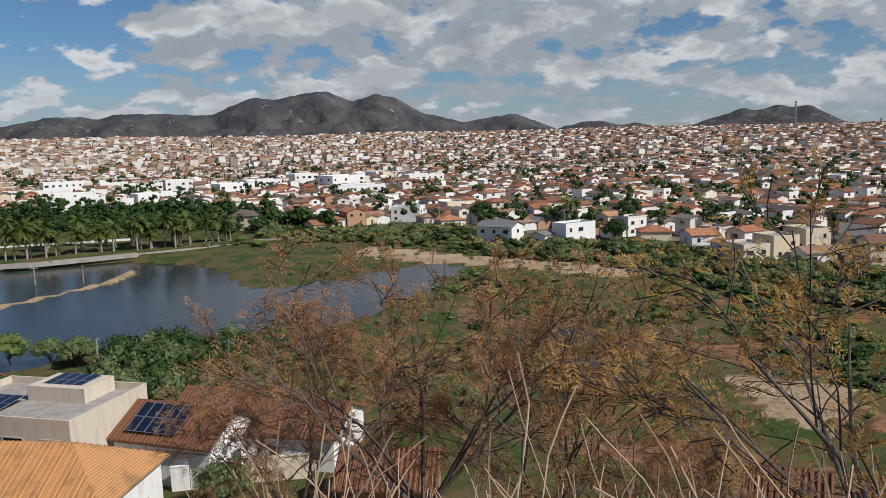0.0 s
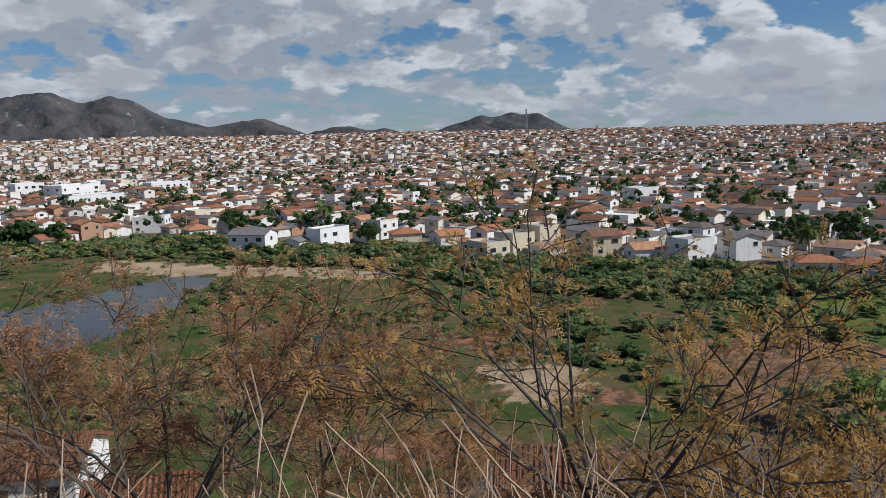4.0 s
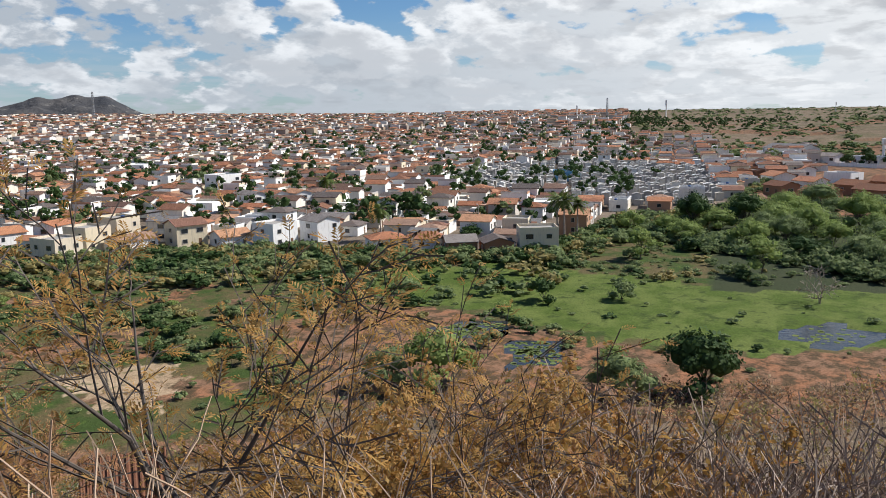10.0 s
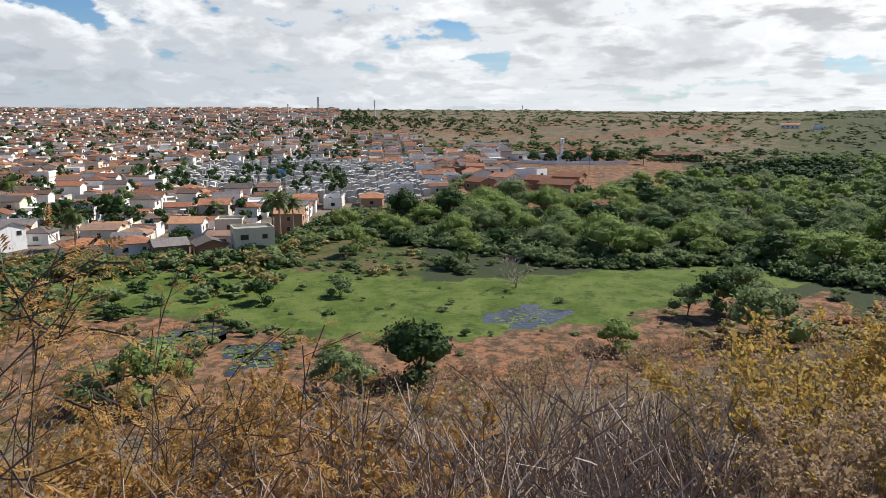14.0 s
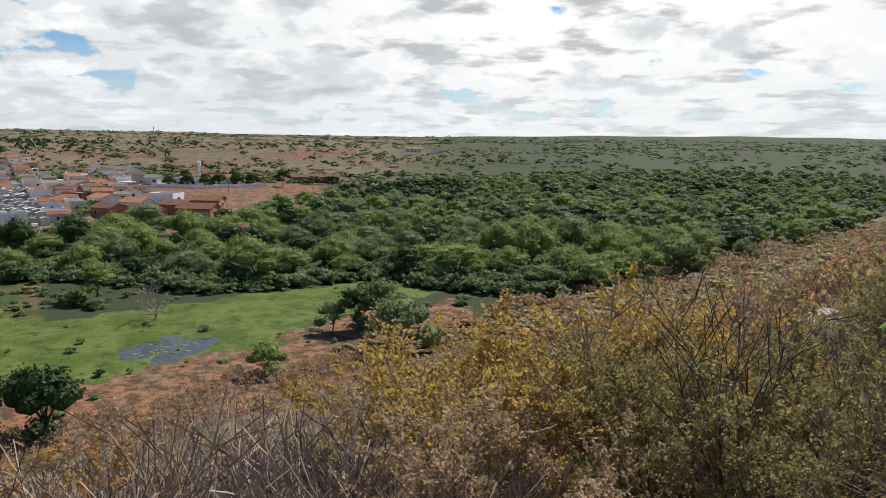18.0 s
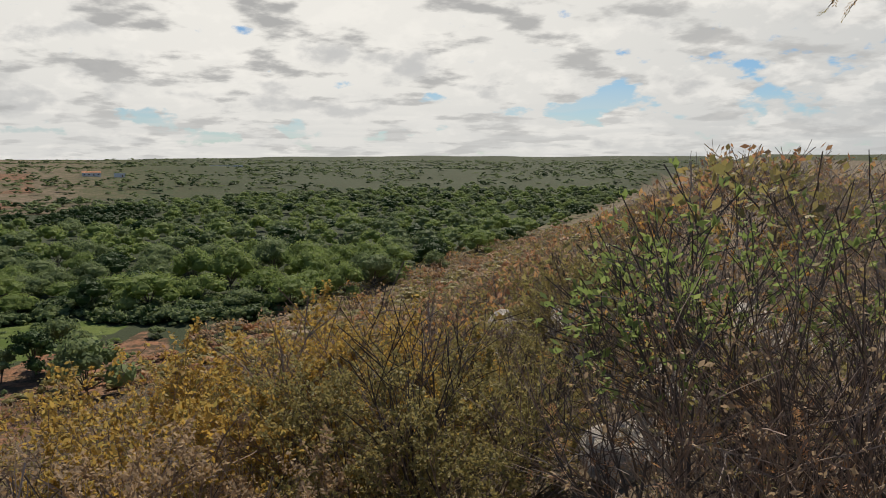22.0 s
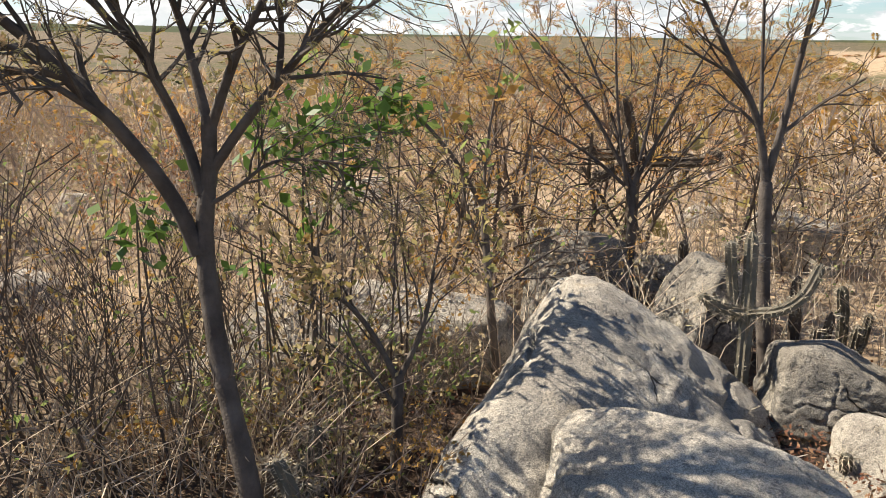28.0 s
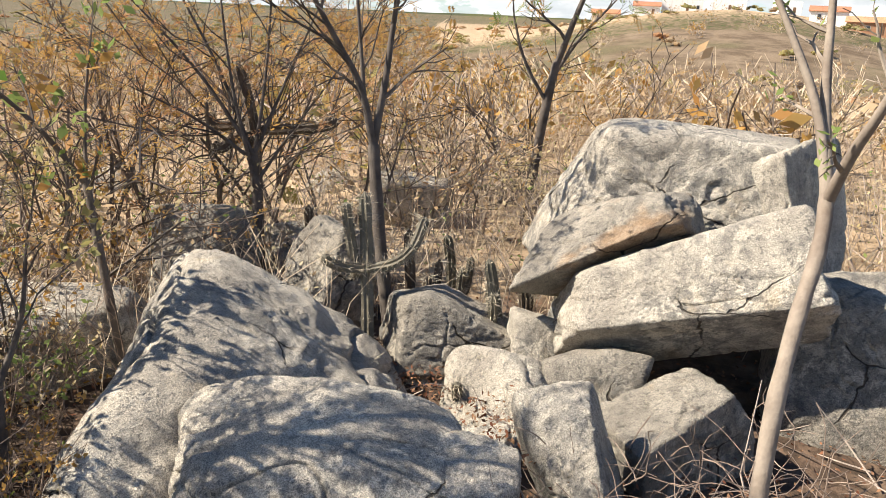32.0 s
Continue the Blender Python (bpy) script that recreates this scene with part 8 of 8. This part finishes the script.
limb_tree("dark-trunked mimosa tree with spreading limbs and seed pods",
          [(0.40, -3.76, 25.3), (0.46, -3.84, 25.78), (0.63, -4.12, 26.42), (0.69, -4.26, 26.85), (0.70, -4.32, 27.07), (0.66, -4.38, 27.34), (0.66, -4.41, 27.60)],
          [([(0.72, -4.28, 26.93), (0.83, -4.32, 27.21), (1.04, -4.27, 27.55), (1.21, -4.19, 27.76), (1.36, -4.12, 27.97), (1.55, -3.98, 28.16), (1.8, -3.76, 28.36), (2.1, -3.4, 28.66)], 0.046, 0.010),
           ([(1.06, -4.27, 27.57), (1.17, -4.15, 27.69), (1.36, -4.05, 27.84), (1.6, -3.92, 27.86), (2.0, -3.6, 27.80)], 0.022, 0.005),
           ([(0.70, -4.35, 27.22), (0.78, -4.43, 27.5), (0.94, -4.53, 27.8), (1.04, -4.56, 27.99), (1.22, -4.62, 28.28), (1.6, -4.5, 28.75)], 0.034, 0.008),
           ([(0.66, -4.41, 27.56), (0.73, -4.52, 27.8), (0.77, -4.56, 27.99), (0.86, -4.59, 28.25), (0.80, -4.7, 28.65), (0.7, -4.8, 29.0)], 0.030, 0.008),
           ([(0.65, -4.41, 27.54), (0.55, -4.35, 27.78), (0.45, -4.33, 28.0), (0.29, -4.42, 28.28), (0.12, -4.6, 28.62), (-0.1, -4.68, 28.95)], 0.030, 0.008),
           ([(0.66, -4.38, 27.32), (0.46, -4.34, 27.6), (0.26, -4.28, 27.82), (0.10, -4.2, 28.02), (-0.12, -4.1, 28.22), (-0.6, -3.8, 28.58)], 0.030, 0.008),
           ([(0.30, -4.28, 27.78), (0.27, -4.28, 28.0), (0.29, -4.27, 28.3), (0.38, -4.3, 28.7)], 0.020, 0.006),
           ([(0.68, -4.33, 27.16), (0.52, -4.3, 27.26), (0.36, -4.25, 27.40), (0.18, -4.2, 27.42), (0.0, -4.15, 27.40)], 0.013, 0.004),
           ([(1.04, -4.56, 27.97), (1.2, -4.5, 28.15), (1.5, -4.35, 28.4), (1.85, -4.1, 28.55)], 0.016, 0.005)],
          (0.062, 0.036), M_BARK_DARK, M_LEAF_OLIVE, 0.52, 2100, 0.062, 500, 2, 22, 7, 16, leaf2=M_LEAF_TAN)
limb_tree("spreading thorny tree with orange feathery leaves",
          [(-2.58, -7.05, 25.2), (-2.62, -7.25, 26.0), (-2.66, -7.41, 26.66)],
          [([(-2.66, -7.4, 26.6), (-2.2, -7.6, 27.0), (-1.71, -7.87, 27.25)], 0.022, 0.006), ([(-2.66, -7.4, 26.65), (-2.3, -7.8, 27.4), (-1.77, -8.06, 28.03)], 0.024, 0.006), ([(-2.66, -7.41, 26.6), (-2.5, -7.8, 27.4), (-2.17, -8.11, 28.2)], 0.024, 0.006),
           ([(-2.64, -7.35, 26.4), (-2.5, -7.55, 27.3), (-2.47, -7.7, 28.3)], 0.022, 0.006), ([(-2.66, -7.41, 26.66), (-2.85, -7.55, 27.4), (-2.98, -7.68, 28.3)], 0.022, 0.006), ([(-2.66, -7.41, 26.66), (-3.0, -7.5, 27.3), (-3.45, -7.66, 28.05)], 0.022, 0.006),
           ([(-2.64, -7.35, 26.4), (-3.0, -7.3, 26.9), (-3.5, -7.28, 27.5)], 0.020, 0.006)],
          (0.05, 0.036), M_BARK_DARK, M_LEAF_OCHRE, 0.75, 800, 0.09, 505, 2, 0, 6, 6, leaf2=M_LEAF_RUST)
limb_tree("small yellow-green feathery tree behind the mimosa",
          [(0.2, -5.15, 25.3), (0.22, -5.2, 26.2), (0.2, -5.25, 26.7)],
          [([(0.2, -5.25, 26.65), (0.35, -5.2, 26.9), (0.55, -5.05, 27.05)], 0.012, 0.004), ([(0.2, -5.25, 26.65), (0.1, -5.35, 27.0), (-0.05, -5.4, 27.3)], 0.012, 0.004), ([(0.2, -5.22, 26.5), (0.0, -5.35, 26.7), (-0.25, -5.45, 26.85)], 0.012, 0.004), ([(0.2, -5.22, 26.4), (0.4, -5.1, 26.6), (0.6, -5.0, 26.75)], 0.012, 0.004)],
          (0.026, 0.018), M_BARK, M_LEAF_OLIVE, 0.4, 170, 0.08, 507, 2, 0, 6, 4, leaf2=M_LEAF_OCHRE)
limb_tree("thin dark tree with forked upright limbs",
          [(-3.03, -5.35, 25.35), (-3.03, -5.62, 26.38), (-3.05, -5.76, 27.0)],
          [([(-3.05, -5.76, 26.98), (-2.99, -5.85, 27.45), (-2.76, -5.88, 27.82), (-2.5, -5.87, 28.25)], 0.036, 0.014),
           ([(-3.05, -5.77, 26.98), (-3.21, -5.86, 27.54), (-3.3, -5.94, 27.92), (-3.45, -6.0, 28.5)], 0.036, 0.014),
           ([(-3.0, -5.84, 27.4), (-3.02, -5.95, 27.8), (-3.0, -6.0, 28.3)], 0.02, 0.009)],
          (0.055, 0.046), M_BARK_DARK, M_LEAF_OCHRE, 0.8, 320, 0.09, 510, 2, 0, 7, 6)
limb_tree("smooth pale-barked sapling with broken branches",
          [(-2.66, -1.80, 25.4), (-2.80, -1.93, 26.45), (-3.05, -2.05, 26.86), (-3.24, -2.11, 27.16), (-3.35, -2.2, 27.37)],
          [([(-3.35, -2.2, 27.35), (-3.43, -2.35, 27.68), (-3.43, -2.54, 27.98), (-3.45, -2.7, 28.2)], 0.028, 0.010),
           ([(-3.35, -2.2, 27.36), (-3.50, -2.38, 27.74), (-3.6, -2.47, 28.03), (-3.67, -2.54, 28.3)], 0.030, 0.012),
           ([(-3.33, -2.18, 27.3), (-3.23, -2.05, 27.55), (-3.2, -1.94, 27.74), (-3.16, -1.83, 28.05)], 0.030, 0.012)],
          (0.040, 0.030), rough_stuff("pale_bark", (0.20, 0.155, 0.12), (0.34, 0.28, 0.22), 5.0, 50.0, 0.85, 0.4, 0.01, stain=(0.16, 0.12, 0.09)), M_LEAF_LIGHT, 0.35, 40, 0.026, 520, 1, 0, 5, 2, "card")
limb_tree("slender sapling with a few yellow-green leaves",
          [(-1.1, -5.72, 25.4), (-1.04, -5.97, 26.34), (-1.01, -6.09, 26.79)],
          [([(-1.01, -6.09, 26.77), (-0.77, -6.09, 27.17), (-0.46, -6.06, 27.5), (-0.19, -5.99, 27.66)], 0.022, 0.007), ([(-1.01, -6.09, 26.77), (-1.06, -6.26, 27.23), (-1.13, -6.29, 27.65)], 0.016, 0.007),
           ([(-1.03, -6.0, 26.4), (-0.9, -6.05, 26.7), (-0.85, -6.1, 26.95)], 0.01, 0.005)],
          (0.034, 0.026), M_BARK, M_LEAF_LIGHT, 0.45, 60, 0.055, 530, 1, 0, 5, 3, "card", M_LEAF_OCHRE)
limb_tree("crooked dark shrub before a pale slab",
          [(-0.26, -4.42, 25.35), (-0.29, -4.61, 26.1)],
          [([(-0.29, -4.6, 26.05), (-0.12, -4.64, 26.4), (0.08, -4.6, 26.62)], 0.024, 0.008), ([(-0.29, -4.6, 26.05), (-0.45, -4.62, 26.4), (-0.5, -4.66, 26.75)], 0.022, 0.007), ([(-0.28, -4.55, 25.9), (-0.1, -4.5, 26.2), (-0.02, -4.42, 26.4)], 0.016, 0.006)],
          (0.042, 0.032), M_BARK_DARK, M_LEAF_OLIVE, 0.5, 240, 0.030, 540, 2, 0, 5, 4, "card", M_LEAF_TAN, "shrub")
limb_tree("dark leaning tree in the scrub",
          [(-6.45, -8.1, 25.0), (-6.57, -7.97, 26.8), (-6.7, -7.94, 27.49)],
          [([(-6.7, -7.94, 27.45), (-6.89, -7.78, 28.23), (-7.1, -7.6, 28.9)], 0.045, 0.02), ([(-6.66, -7.95, 27.3), (-7.1, -8.0, 27.8), (-7.5, -7.9, 28.2)], 0.03, 0.012), ([(-6.6, -7.95, 27.0), (-6.3, -8.1, 27.5), (-6.2, -8.2, 28.0)], 0.025, 0.012)],
          (0.07, 0.05), M_BARK_DARK, M_LEAF_OCHRE, 0.7, 260, 0.13, 550, 2, 0, 6, 4, leaf2=M_LEAF_LIGHT)


def build_creeper():
    """Broad green leaves on thin stems behind the mimosa."""
    rng = np.random.default_rng(560)
    m = island_stuff("fresh_leaves", [(0.07, 0.13, 0.025), (0.11, 0.19, 0.04), (0.15, 0.22, 0.05)], 0.45, 0.4, vary=0.1)
    for cx, cy, cz, n, s in ((0.05, -5.2, 27.38, 190, 0.34), (-0.3, -5.35, 27.60, 60, 0.20), (1.05, -4.65, 26.95, 50, 0.20), (0.35, -5.0, 27.45, 80, 0.24), (0.5, -4.75, 26.75, 14, 0.15), (0.2, -5.0, 26.95, 20, 0.2)):
        e = thing("green_shrub", cx, cy, place_z(cx, cy), 0, "thin shrub with broad fresh green leaves", "shrub")
        z0 = cz - place_z(cx, cy)
        a = Acc()
        for _ in range(3):
            p = np.array([rng.normal() * 0.05, rng.normal() * 0.05, 0])
            q = np.array([rng.normal() * s * 0.5, rng.normal() * s * 0.5, z0 + s * 0.4])
            tube(a, smooth_line([p, p * 0.5 + q * 0.5 + rng.normal(size=3) * 0.08, q]), np.linspace(0.010, 0.004, 12), 5)
        part("stem", a, M_BARK, e)
        g = Acc()
        at = rng.normal(size=(n, 3)) * s * np.array([0.55, 0.55, 0.5]) + (0, 0, z0)
        g.add(*leaf_cards(rng, at, np.tile([0, 0, 0.5], (n, 1)), 0.062, 1.7, 0.8))
        part("foliage", g, m, e)


build_creeper()


# ---- bare hillside and sheds on the far side of the plateau ----
def build_back_houses():
    rng = np.random.default_rng(600)
    for az, r, w, d, roof, wall, lab in ((131.5, 305, 14, 9, "flat", M_WHITE, "plain white house on a sandy hill"), (133.8, 300, 9, 8, "gable", M_WHITE, "small white house on a sandy hill"), (128.5, 310, 11, 8, "flat", M_WHITE, "white house on a sandy hill"),
                                         (136.5, 312, 10, 8, "gable", M_WALL, "small plastered house on a sandy hill"), (122.5, 260, 10, 8, "gable", M_WALL, "small house with a tile roof on sand"), (125.0, 295, 9, 7, "flat", M_WHITE, "white cube-shaped house on sand"), (119.8, 250, 14, 8, "gable", M_BRICKRED, "low brick shed on a sandy hill")):
        x, y = seen(az, r)
        put_house(rng, x, y, w, d, 1, roof, az, wall, None, lab, extras=False)


build_back_houses()
